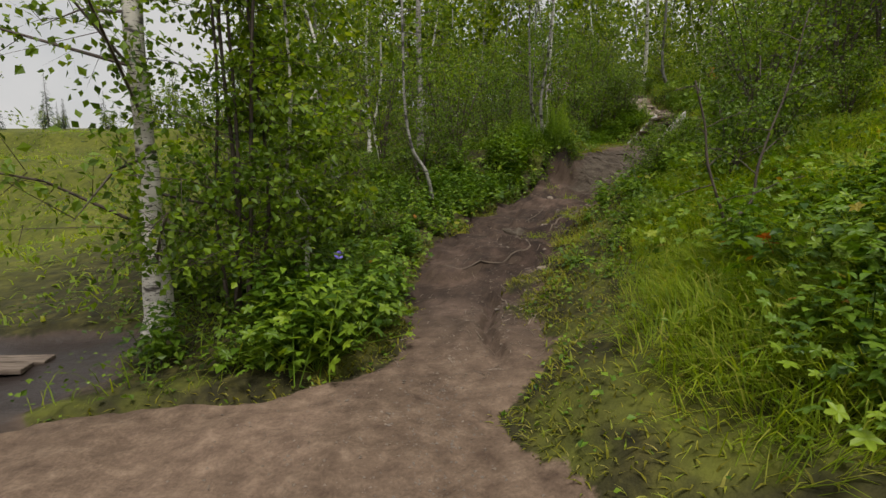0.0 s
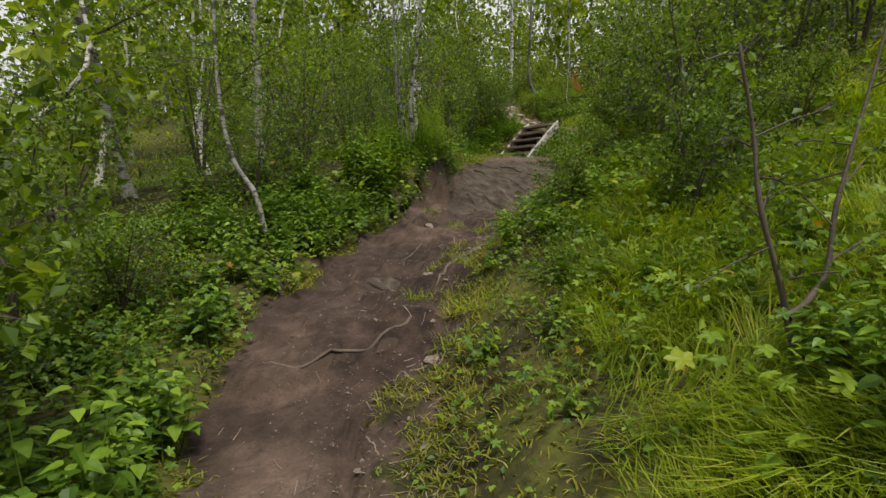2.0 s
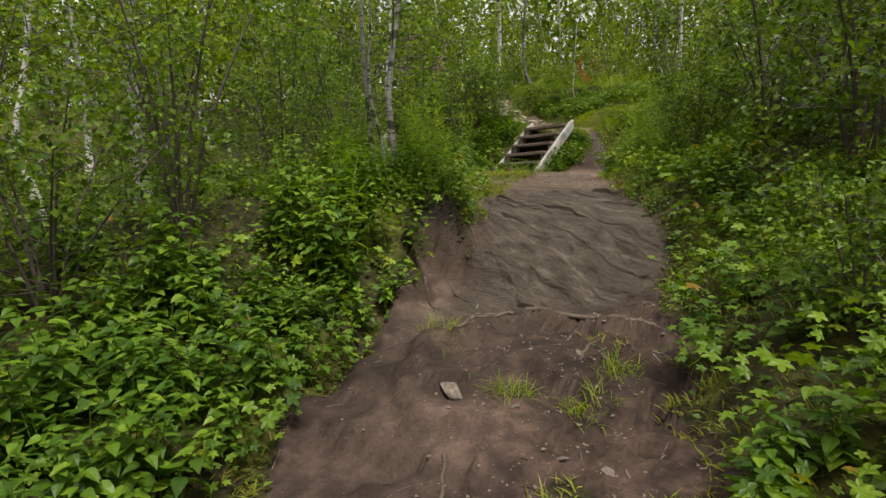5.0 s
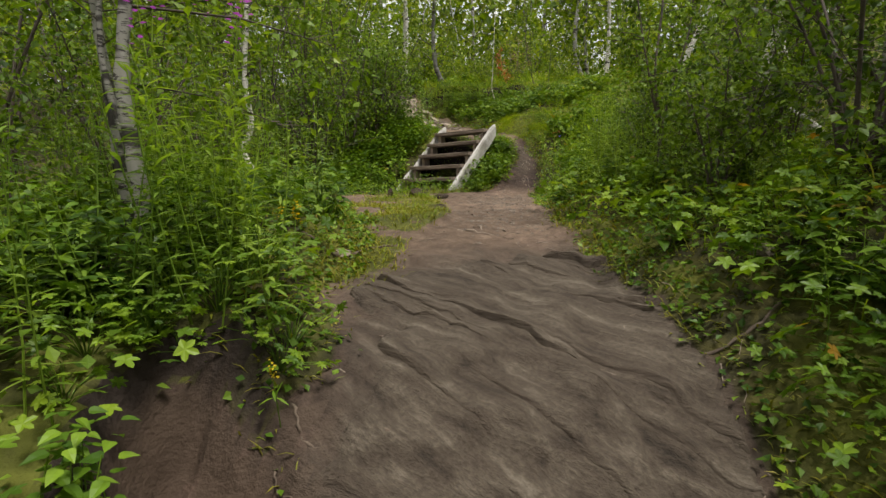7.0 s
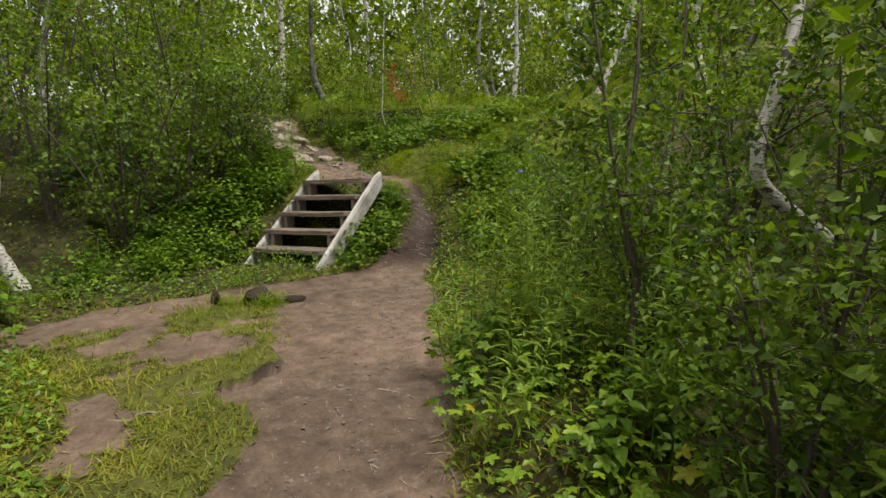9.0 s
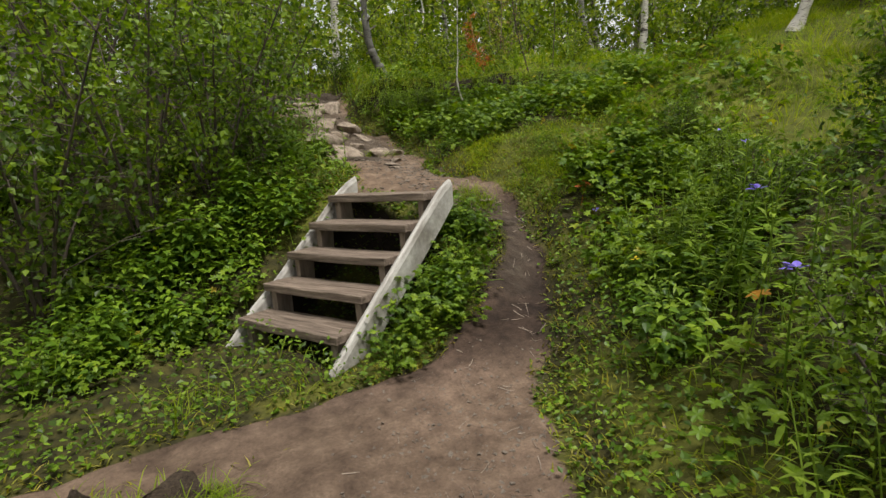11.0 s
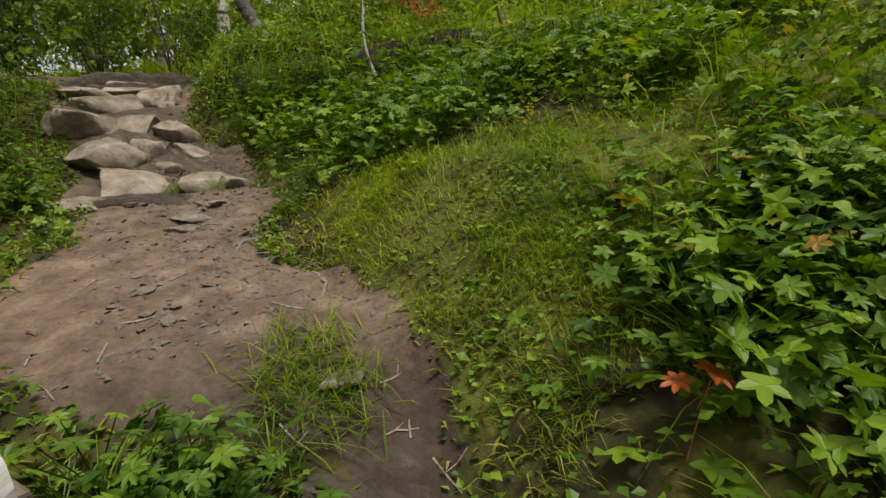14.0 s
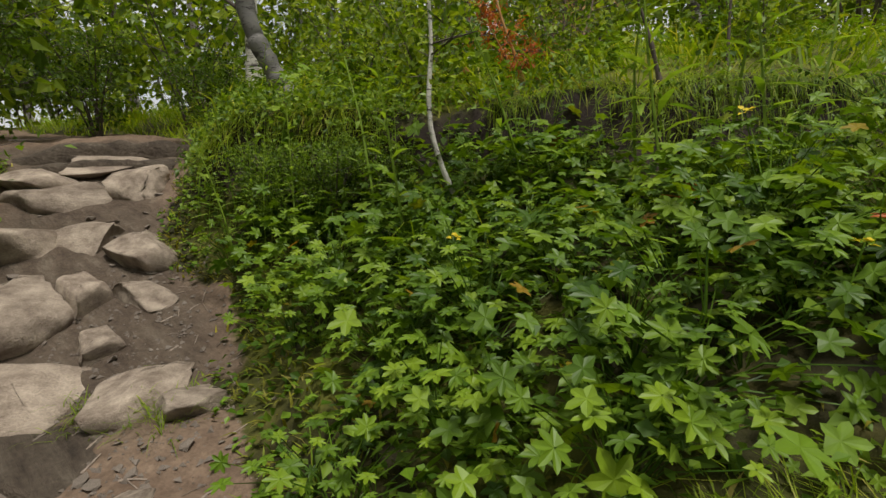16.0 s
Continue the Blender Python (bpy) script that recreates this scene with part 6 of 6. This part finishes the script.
# lower right slope
sow(CRANE_LOW + CRANE_LOW + NETTLE[1:2], 100, (0.8, 2.8, 1.2, 4.4), (0.65, 1.0), lambda x, y: x > 0.85 + 0.1 * y, 0.7, joined=True)
sow(NETTLE, 16, (1.3, 2.4, 1.8, 3.2), (0.6, 0.8), need=1.0)
sow(CRANE_LOW + NETTLE[1:2], 90, (1.15, 2.7, 1.4, 3.1), (0.75, 1.1), need=0.9, joined=True)
sow(CRANE_LOW + NETTLE[1:2], 40, (1.4, 3.4, 3.8, 6.0), (0.6, 0.9), need=0.8, joined=True)
sow(CRANE_LOW + NETTLE[1:2], 85, (1.1, 2.7, 5.0, 6.6), (0.5, 0.85), need=0.6, joined=True)
sow(CRANE_LOW + NETTLE[1:2], 80, (-1.7, -0.3, 3.3, 5.6), (0.5, 0.8), need=0.6, joined=True)
# left side, lower stretch
sow(NETTLE[1:2] + CRANE_LOW, 22, (-1.05, -0.6, 2.55, 3.3), (1.0, 1.35), need=0.6)
sow(NETTLE + CRANE, 30, (-1.25, -0.5, 2.4, 3.4), (0.75, 1.1), need=0.5)
sow(NETTLE + CRANE, 20, (-1.9, -0.6, 2.5, 4.2), (0.7, 1.0), need=0.5)
sow(CRANE_LOW + NETTLE, 170, (-2.2, 0.3, 3.6, 7.2), (0.55, 0.9), need=0.55, joined=True)
sow(NETTLE + NETTLE + CRANE, 40, (-0.5, 0.75, 6.4, 8.0), (0.8, 1.1), need=0.5)
sow(CRANE_LOW + NETTLE, 40, (-1.5, 0.9, 7.0, 9.2), (0.8, 1.1), need=0.8, joined=True)
# low leaves close to the left edge
def left_edge(x, y):
    return float(trail(np.array([y]))[0][0]) - x < 0.75


sow(CRANE_LOW[1:2] + NETTLE[1:2] + CRANE_LOW, 150, (-1.3, 1.7, 3.4, 8.7), (0.4, 0.7), left_edge, 0.5, joined=True)
sow(CRANE_LOW[1:2] + NETTLE[1:2], 60, (0.8, 2.3, 8.6, 13.2), (0.4, 0.65), left_edge, 0.6, joined=True)
sow(CRANE_LOW, 60, (-0.6, 1.3, 6.2, 8.6), (0.6, 0.85), need=0.5, joined=True)
# the mound and the widening on the left
sow(FIREW, 22, (0.7, 1.6, 8.5, 10.0), (0.7, 1.05), need=0.75)
sow(FIREW, 34, (0.8, 2.1, 9.8, 13.4), (0.7, 1.1), need=0.8)
sow(NETTLE + CRANE_LOW, 70, (0.6, 2.15, 9.0, 13.6), (0.7, 1.05), need=0.62, joined=True)
sow(CRANE, 10, (1.2, 1.75, 8.1, 8.6), (0.6, 0.8), need=0.4)
sow(FIREW + NETTLE + CRANE, 75, (0.1, 1.6, 7.7, 9.3), (0.6, 0.95), need=0.5)


def set_out(proto, spots, lean=8):
    """Single plants at chosen places: x, y and size."""
    for x, y, s in spots:
        copy_thing(proto, pose(x, y, gz(x, y) - 0.02, *_hrng.normal(0, lean, 2), _hrng.uniform(0, 360)) @ Matrix.Diagonal((s, s, s, 1)))


set_out(FIREW[2], [(x, y, 1.4 * size) for x, y, size in ((5.86, 17.28, 0.8), (5.98, 17.24, 0.75), (6.5, 16.34, 1.0), (7.21, 15.95, 1.1), (7.24, 16.0, 1.0), (7.45, 15.8, 1.15), (7.5, 15.84, 1.0), (6.32, 16.7, 0.85), (6.2, 17.15, 0.8), (6.58, 16.5, 1.0), (7.0, 16.2, 0.95), (7.75, 15.75, 1.0), (6.05, 16.95, 0.8))], 5)
set_out(FIREW[0], [(6.45, 16.9, 0.6), (7.5, 16.0, 0.6), (6.1, 17.0, 0.55), (8.0, 15.5, 0.6)], 5)
set_out(CRANE_LOW[1], [(4.42, 13.86, 0.6), (4.62, 13.98, 0.7), (4.82, 14.10, 0.7), (4.98, 14.2, 0.6)], 5)
set_out(FIRE_BLOOM, [(1.45, 8.95, 1.02), (1.32, 8.86, 1.0), (1.55, 9.35, 1.12)], 3)
set_out(GOLDENROD, [(1.72, 8.95, 1.0), (1.66, 9.02, 0.8), (2.6, 6.6, 1.0), (6.6, 14.6, 0.8), (1.58, 8.35, 0.6)])
set_out(BLUE, [(-0.75, 2.9, 1.3), (-0.9, 3.6, 1.4), (6.05, 13.25, 1.0), (6.9, 12.9, 1.1), (7.0, 13.0, 1.2), (-0.7, 3.2, 1.2), (5.4, 11.6, 1.6), (5.9, 12.2, 1.6)])
set_out(YELLOW, [(6.9, 15.2, 1.0), (7.3, 15.6, 1.1), (6.5, 15.4, 0.8), (7.4, 14.4, 1.2), (6.6, 15.9, 1.0), (5.9, 12.7, 1.2)])
set_out(RED_LEAF, [(7.05, 15.62, 0.8), (7.15, 15.2, 0.8), (6.35, 13.75, 0.8), (1.35, 2.3, 0.9), (3.45, 7.6, 0.9)])
for proto in CRANE + CRANE_LOW + NETTLE + FIREW + [FIRE_BLOOM, GOLDENROD, BLUE, YELLOW, RED_LEAF]:
    for o in (*proto.children_recursive, proto):
        bpy.data.objects.remove(o)


# ---- grass, moss and small undergrowth ----
_grng = np.random.default_rng(303)


def spots(n, box, prob):
    x0, x1, y0, y1 = box
    x, y = _grng.uniform(x0, x1, n), _grng.uniform(y0, y1, n)
    k = _grng.uniform(0, 1, n) < prob(x, y)
    return x[k], y[k]


SHORT = (np.array([(-0.04, 0, 0), (0.04, 0, 0), (-0.03, 0.55, 0.15), (0.03, 0.55, 0.15), (0, 1.0, 0.55)], float), np.array([(0, 1, 3), (0, 3, 2), (2, 3, 4)]))


BENT = (np.array([(-0.03, 0, 0), (0.03, 0, 0), (-0.024, 0.55, 0.14), (0.024, 0.55, 0.14), (0, 0.86, 0.62)], float), SHORT[1])


def grass_chunk(x, y, tall, wide=1.0, lean=0.35, flow=0.0, short=False, even=False):
    """Blades on the ground at x, y."""
    z = height(x, y) - 0.01
    pos = np.stack([x, y, z], 1)
    a = _grng.uniform(0, 2 * np.pi, len(x))
    if flow:
        # blades of one tuft lean the same way
        a = 14 * vnoise(x * 2.1, y * 2.1, 35) + _grng.normal(0, flow, len(x))
    out = np.stack([np.cos(a), np.sin(a), 0 * a], 1)
    along = out * lean * _grng.uniform(0.1, 1.4, len(x))[:, None] + [0, 0, 1.0]
    size = tall * _grng.uniform(0.5, 1.25, len(x)) * (1.0 if even else 0.35 + 0.65 * step01(0.0, 0.7, edge_gap(x, y)))
    chunks = []
    kind = _grng.integers(0, 3, len(x))
    for k in range(3):
        m = kind == k
        v, t = BENT if short == "bent" else SHORT if short else BLADES[k]
        chunks.append(scatter((v * [wide, 1, 1], t), pos[m], along[m], out[m], size[m]))
    return chunks


def off_trail(x, y):
    return 1 - soil_mask(x, y)


def edge_gap(x, y):
    xl, xr = trail(y)[:2]
    return np.maximum(xl - x, x - xr)


def stuff(name, chunks, mat, label, category):
    ob = np_part(name, *join_np(chunks), mat)
    return tagged(ob, label, category, kind="stuff")


# short verge grass that thins out into the trail
def verge_spots(n, reach, y0=1.3, y1=18.9):
    y = _grng.uniform(y0, y1, n)
    xl, xr = trail(y)[:2]
    gap = _grng.exponential(reach, n) - 0.12
    x = np.where(_grng.uniform(0, 1, n) < 0.5, xl - gap, xr + gap)
    k = (_grng.uniform(0, 1, n) < off_trail(x, y) ** 1.5) & (edge_gap(x, y) > -0.14) & ((x > xl) | (y > 8.5) | (gap < 0.2))
    return x[k], y[k]


x, y = verge_spots(62000, 0.40)
stuff("verge_grass", grass_chunk(x, y, 0.055, 2.0, 1.3, short=True, even=True), M_MOSS, "short yellow-green grass and moss along the trail edge", "grass")
# long grass of the open lower slope
x, y = spots(150000, (0.4, 4.0, 1.3, 5.9), lambda x, y: off_trail(x, y) * step01(0.35, 0.95, edge_gap(x, y)) * (1 - 0.85 * step01(4.6, 5.5, y - 0.5 * np.maximum(x - 2.0, 0))) * (0.3 + 0.7 * step01(-0.2, 0.2, fbm(x * 0.8, y * 0.8, 62))))
stuff("slope_grass", grass_chunk(x, y, 0.21, 0.42, 0.8, 0.7, short="bent"), M_GRASS, "long bright green grass on the open slope", "grass")
x, y = spots(20000, (3.7, 9.0, 0.8, 7.0), lambda x, y: 0.4 + 0.6 * step01(-0.2, 0.2, fbm(x * 0.7, y * 0.7, 65)))
stuff("far_slope_grass", grass_chunk(x, y, 0.24, 0.9, 0.8, 0.8, short="bent"), M_GRASS, "rough grass high on the open slope", "grass")
# grass under the trees and on the plateau
x, y = spots(80000, (-3.5, 11, 2.2, 20), lambda x, y: off_trail(x, y) * 0.8 * (1 - step01(5.7, 6.1, x) * step01(13.6, 14.2, y)) * (1 - step01(0.2, 0.5, x) * (1 - step01(6.0, 6.8, y))) * step01(0.05, 0.4, edge_gap(x, y)) * step01(-0.1, 0.25, fbm(x * 0.7, y * 0.7, 63) + 0.12 * (y > 17)))
stuff("forest_grass", grass_chunk(x, y, 0.19, 0.6, 0.8, 0.9), M_GRASS, "green forest grass between herbs", "grass")
x, y = spots(22000, (-16, -2.3, 2.4, 30), lambda x, y: 0.95 + 0 * x)
k = wet_mask(x, y) < 0.3
x, y = x[k], y[k]
stuff("bog_grass", grass_chunk(x, y, 0.17, 2.4, 1.3, short="bent", even=True), M_GRASS, "yellow-green bog grass", "grass")
x, y = spots(34000, (2.5, 12, 16.0, 24), lambda x, y: off_trail(x, y) * (bank_u(x, y) > 0))
stuff("plateau_grass", grass_chunk(x, y, 0.22, 0.7, 0.7, 0.9, short="bent", even=True), M_GRASS, "bright grass on top of the bank", "grass")


def hanging_grass():
    """Turf that hangs over the dark edge of the bank."""
    x = _grng.uniform(5.9, 9.3, 24000)
    y = 17.66 - 0.716 * (x - 6.0) + _grng.normal(0, 0.25, len(x))
    u = bank_u(x, y)
    k = (u > -0.14) & (u < 0.08) & (fbm(x * 2.2, y * 2.2, 91) > -0.2 + 0.36 * step01(6.5, 6.9, x))
    x, y = x[k], y[k]
    pos = np.stack([x, y, height(x, y)], 1)
    out = np.array([-0.58, -0.81, 0.0])
    along = out + _grng.normal(0, 0.4, (len(x), 3)) + [0, 0, 0.35]
    v, t = blade(1.3, 0.022)
    v = v * [1, 1, -1]
    return [scatter((v, t), pos, along, np.tile([0, 0, 1.0], (len(x), 1)) + _grng.normal(0, 0.2, (len(x), 3)), _grng.uniform(0.04, 0.12, len(x)))]


def lip_leaves():
    """Low shrubs that grow out of the face of the bank."""
    x = _grng.uniform(5.85, 8.6, 16000)
    y = 17.66 - 0.716 * (x - 6.0) + _grng.normal(0, 0.3, len(x))
    u = bank_u(x, y)
    k = (u > -0.34) & (u < 0.03) & (_grng.uniform(0, 1, len(x)) < 0.85 - 0.72 * step01(6.7, 7.3, x)) & (fbm(x * 2.6, y * 2.6, 92) > -0.15)
    x, y = x[k], y[k]
    pos = np.stack([x, y, height(x, y) + _grng.uniform(0, 0.10, len(x))], 1) + np.array([-0.58, -0.81, 0.0]) * _grng.uniform(0, 0.12, len(x))[:, None]
    return [scatter(LEAF, pos, _grng.normal(0, 1, (len(x), 3)) + [-0.5, -0.7, 0], _grng.normal(0, 0.5, (len(x), 3)) + [-0.3, -0.4, 0.9], _grng.uniform(0.016, 0.036, len(x)))]


stuff("lip_shrubs", lip_leaves(), M_BUSH_LEAF, "small-leaved dwarf shrubs hanging over the bank edge", "undergrowth")
stuff("overhanging_turf", hanging_grass(), M_GRASS, "grass hanging over the dark peat edge", "grass")


def small_leaves(n, box, prob, size, tall, template=LEAF, clump=0.05):
    x, y = spots(n, box, prob)
    m = len(x)
    h = tall * _grng.uniform(0.1, 1, m) * (0.55 + 0.9 * (vnoise(x * 2.3, y * 2.3, 71) + 0.5)) * (0.2 + 0.8 * step01(0.1, 0.7, edge_gap(x, y)))
    pos = np.stack([x, y, height(x, y) + h], 1) + _grng.normal(0, clump, (m, 3)) * [1, 1, 0.2]
    along = _grng.normal(0, 1, (m, 3)) * [1, 1, 0.45]
    nor = _grng.normal(0, 0.45, (m, 3)) + [0, 0, 1.0]
    return scatter(template, pos, along, nor, size * _grng.uniform(0.6, 1.3, m))


def turf_strip(x, y):
    """The open strip of short turf beside the upper trail."""
    return step01(5.9, 6.0, x) * (1 - step01(7.0, 7.3, x)) * step01(14.0, 14.2, y) * (1 - step01(15.2, 15.35, y + 0.6 * (x - 6.3)))


def veg(x, y):
    return off_trail(x, y) * step01(0.12, 0.5, edge_gap(x, y)) * (1 - turf_strip(x, y))


stuff("undergrowth", [small_leaves(120000, (-3.2, 7.8, 2.2, 18), lambda x, y: veg(x, y) * 0.9 * (1 - 0.85 * step01(0.3, 0.6, x) * (1 - step01(3.7, 4.5, y))) * (1 - 0.8 * step01(7.0, 7.4, x)) * step01(-0.25, 0.15, fbm(x * 0.9, y * 0.9, 72)), 0.034, 0.2)], M_BUSH_LEAF, "low dark green bilberry and willow undergrowth", "undergrowth")
stuff("ground_herbs", [small_leaves(75000, (-2.6, 7.6, 1.2, 17.5), lambda x, y: veg(x, y) * (0.3 + 0.55 * step01(0.3, 0.9, edge_gap(x, y))) * (1 - 0.95 * step01(0.3, 0.6, x) * (1 - step01(3.9, 4.7, y))), 0.027, 0.075, LEAF)], M_HERB_LEAF, "mixed small green herbs covering the ground", "herbs")
stuff("cranesbill_cover", [small_leaves(5500, (5.9, 8.6, 12.4, 17.6), lambda x, y: veg(x, y) * step01(-0.3, 0.1, fbm(x, y, 73)) * (bank_u(x, y) < -0.1), 0.045, 0.2, PALM_PLAIN)], M_GERAN_LEAF, "carpet of lobed cranesbill leaves on the bank", "herbs")
x, y = verge_spots(42000, 0.5)
k = (_grng.uniform(0, 1, len(x)) < 0.15) | ((y > 7.0) & (_grng.uniform(0, 1, len(x)) > turf_strip(x, y) * 1.2))
x, y = x[k], y[k]
stuff("edge_herbs", [scatter(LEAF, np.stack([x, y, height(x, y) + _grng.uniform(0.01, 0.12, len(x)) * (0.3 + step01(0, 0.5, edge_gap(x, y)))], 1), _grng.normal(0, 1, (len(x), 3)) * [1, 1, 0.4], _grng.normal(0, 0.4, (len(x), 3)) + [0, 0, 1.0], _grng.uniform(0.018, 0.04, len(x)))], M_HERB_LEAF, "tiny green herbs along the trail edge", "herbs")
for key, chunks in COVER.items():
    stuff("herb_carpet", chunks, bpy.data.materials[key], "dense carpet of cranesbill, fireweed and broadleaf herbs", "herbs")
# short bright turf beside the upper trail
x, y = spots(46000, (5.9, 7.6, 13.8, 15.5), lambda x, y: off_trail(x, y) * (0.2 + 0.8 * step01(-0.12, 0.12, fbm(x * 3.3, y * 3.3, 70, 3))) * (y + 0.6 * (x - 6.3) < 15.34) * (y > 13.9) * step01(0.0, 0.15, edge_gap(x, y)))
m = _grng.uniform(0, 1, len(x)) < 0.22 + 0.5 * step01(-0.1, 0.2, fbm(x * 2.4, y * 2.4, 69))
stuff("upper_moss", grass_chunk(x[~m], y[~m], 0.024, 2.4, 1.6, short=True, even=True), M_MOSS, "brownish moss and dry grass beside the upper trail", "moss")
x, y = x[m], y[m]
stuff("upper_turf", grass_chunk(x, y, 0.095, 0.45, 1.0, 0.8, short="bent", even=True), M_GRASS, "short bright turf beside the upper trail", "grass")
x, y = spots(42000, (6.9, 12.5, 12.6, 15.6), lambda x, y: (0.3 + 0.7 * step01(-0.2, 0.2, fbm(x * 0.9, y * 0.9, 66))) * step01(6.9, 7.6, x))
stuff("upper_slope_grass", grass_chunk(x, y, 0.17, 0.42, 0.9, 0.8, short="bent"), M_GRASS, "bright yellow-green grass on the upper slope", "grass")
# tiny rosettes between the moss and the turf
x, y = spots(9000, (5.95, 7.5, 13.9, 15.4), lambda x, y: off_trail(x, y) * turf_strip(x, y) * step01(-0.15, 0.15, fbm(x * 2.8, y * 2.8, 74, 3)))
stuff("turf_herbs", [scatter(LEAF, np.stack([x, y, height(x, y) + _grng.uniform(0.004, 0.035, len(x))], 1), _grng.normal(0, 1, (len(x), 3)) * [1, 1, 0.3], _grng.normal(0, 0.4, (len(x), 3)) + [0, 0, 1.0], _grng.uniform(0.010, 0.026, len(x)))], M_HERB_LEAF, "small leaf rosettes in the mossy turf", "herbs")
# tussocks and turf on the bare widening
x, y = np.concatenate([_grng.uniform(0, 1, (2, 60000)) * [[2.5], [4.2]] + [[1.9], [8.8]], _grng.uniform(0, 1, (2, 60000)) * [[2.3], [4.2]] + [[-0.2], [3.2]]], 1)
k = _grng.uniform(0, 1, len(x)) < (lambda x, y: off_trail(x, y) * (edge_gap(x, y) < 0.1) * (0.4 + 0.6 * step01(-0.1, 0.2, fbm(x * 3.4, y * 3.4, 64))))(x, y)
x, y = x[k], y[k]
stuff("turf_patches", grass_chunk(x, y, 0.055, 1.5, 1.0, short=True, even=True), M_MOSS, "low yellow-green turf and moss on trodden soil", "moss")


def tussock(x, y, n, tall, label):
    k = _grng.normal(0, 0.05, (2, n))
    z = gz(x, y)
    chunks = grass_chunk(x + k[0], y + k[1], tall, 0.6, 0.9, even=True)
    v, t = join_np(chunks)
    ob = np_part("grass_tussock", v - [x, y, z], t, M_GRASS)
    ob.location = (x, y, z)
    tagged(ob, label, "grass", kind="stuff")


for x, y in ((5.83, 16.22), (5.72, 16.28), (5.6, 16.32), (0.72, 4.45), (0.88, 5.0), (1.25, 6.72), (1.12, 7.28), (0.62, 5.0), (6.02, 15.62), (0.82, 4.15), (0.95, 4.7), (1.0, 5.35), (1.5, 6.55), (1.75, 6.75)):
    tussock(x, y, 110, 0.10, "small grass tussock at the edge of a stone")
for x, y in ((5.86, 14.47), (5.80, 14.40), (5.90, 14.36), (5.84, 14.28), (5.76, 14.30)):
    tussock(x, y, 120, 0.12, "grass tuft between the landing and the hollow way")
for x, y in ((0.95, 1.5), (1.15, 1.75), (0.85, 1.85), (1.3, 1.5), (1.9, 3.3), (2.2, 3.8)):
    tussock(x, y, 140, 0.15, "arching tussock of long grass on the slope")
_trng = np.random.default_rng(305)
made = 0
while made < 26:
    x, y = _trng.uniform(2.2, 3.9), _trng.uniform(9.9, 12.7)
    if soil_mask(np.array([x]), np.array([y]))[0] < 0.6 and edge_gap(np.array([x]), np.array([y]))[0] < 0.1:
        tussock(x, y, 46, _trng.uniform(0.05, 0.09), "small tuft of grass on the trodden turf")
        made += 1
for x, y in ((3.58, 12.50), (3.72, 12.48), (3.80, 12.58), (3.62, 12.62), (3.44, 12.58)):
    tussock(x, y, 110, 0.14, "grass tuft grown over an old root stump")
tussock(3.66, 12.52, 260, 0.16, "grass tussock over an old root stump")
tussock(3.38, 12.64, 130, 0.12, "grass tussock over an old root stump")
M_PEAT = simple_material("peat_clod", (0.030, 0.021, 0.015), (0.105, 0.078, 0.056), 14.0, 0.9, 0.9, None, 0.2, 60.0, 0.02)
STUMP = stone_mesh("root_stump", 97, M_PEAT, 0.9, 0.55, 4)
for x, y, a, b, c, turn in ((3.66, 12.58, 0.13, 0.08, 0.12, 20), (3.36, 12.68, 0.07, 0.035, 0.09, 70), (3.88, 12.48, 0.08, 0.04, 0.05, 130)):
    ob = new("root_stump", STUMP)
    ob.matrix_world = pose(x, y, gz(x, y) + 0.1 * c, 8, 5, turn) @ Matrix.Diagonal((a, b, c, 1))
    tagged(ob, "broken dark root stump overgrown with grass", "stump", "root stumps")

# thin arching blades between the cranesbill leaves
x, y = spots(3200, (6.0, 8.6, 12.6, 17.2), lambda x, y: veg(x, y) * (bank_u(x, y) < -0.15) * step01(-0.2, 0.2, fbm(x * 1.6, y * 1.6, 67)))
stuff("bank_grass", grass_chunk(x, y, 0.3, 0.24, 1.0), M_GRASS, "thin arching grass blades between cranesbill leaves", "grass")
x, y = spots(9000, (2.4, 5.6, 5.6, 12.6), lambda x, y: veg(x, y) * step01(-0.2, 0.2, fbm(x * 1.6, y * 1.6, 68)) * step01(0.15, 0.4, edge_gap(x, y)))
stuff("side_grass", grass_chunk(x, y, 0.28, 0.3, 1.0), M_GRASS, "thin arching grass blades between the herbs", "grass")
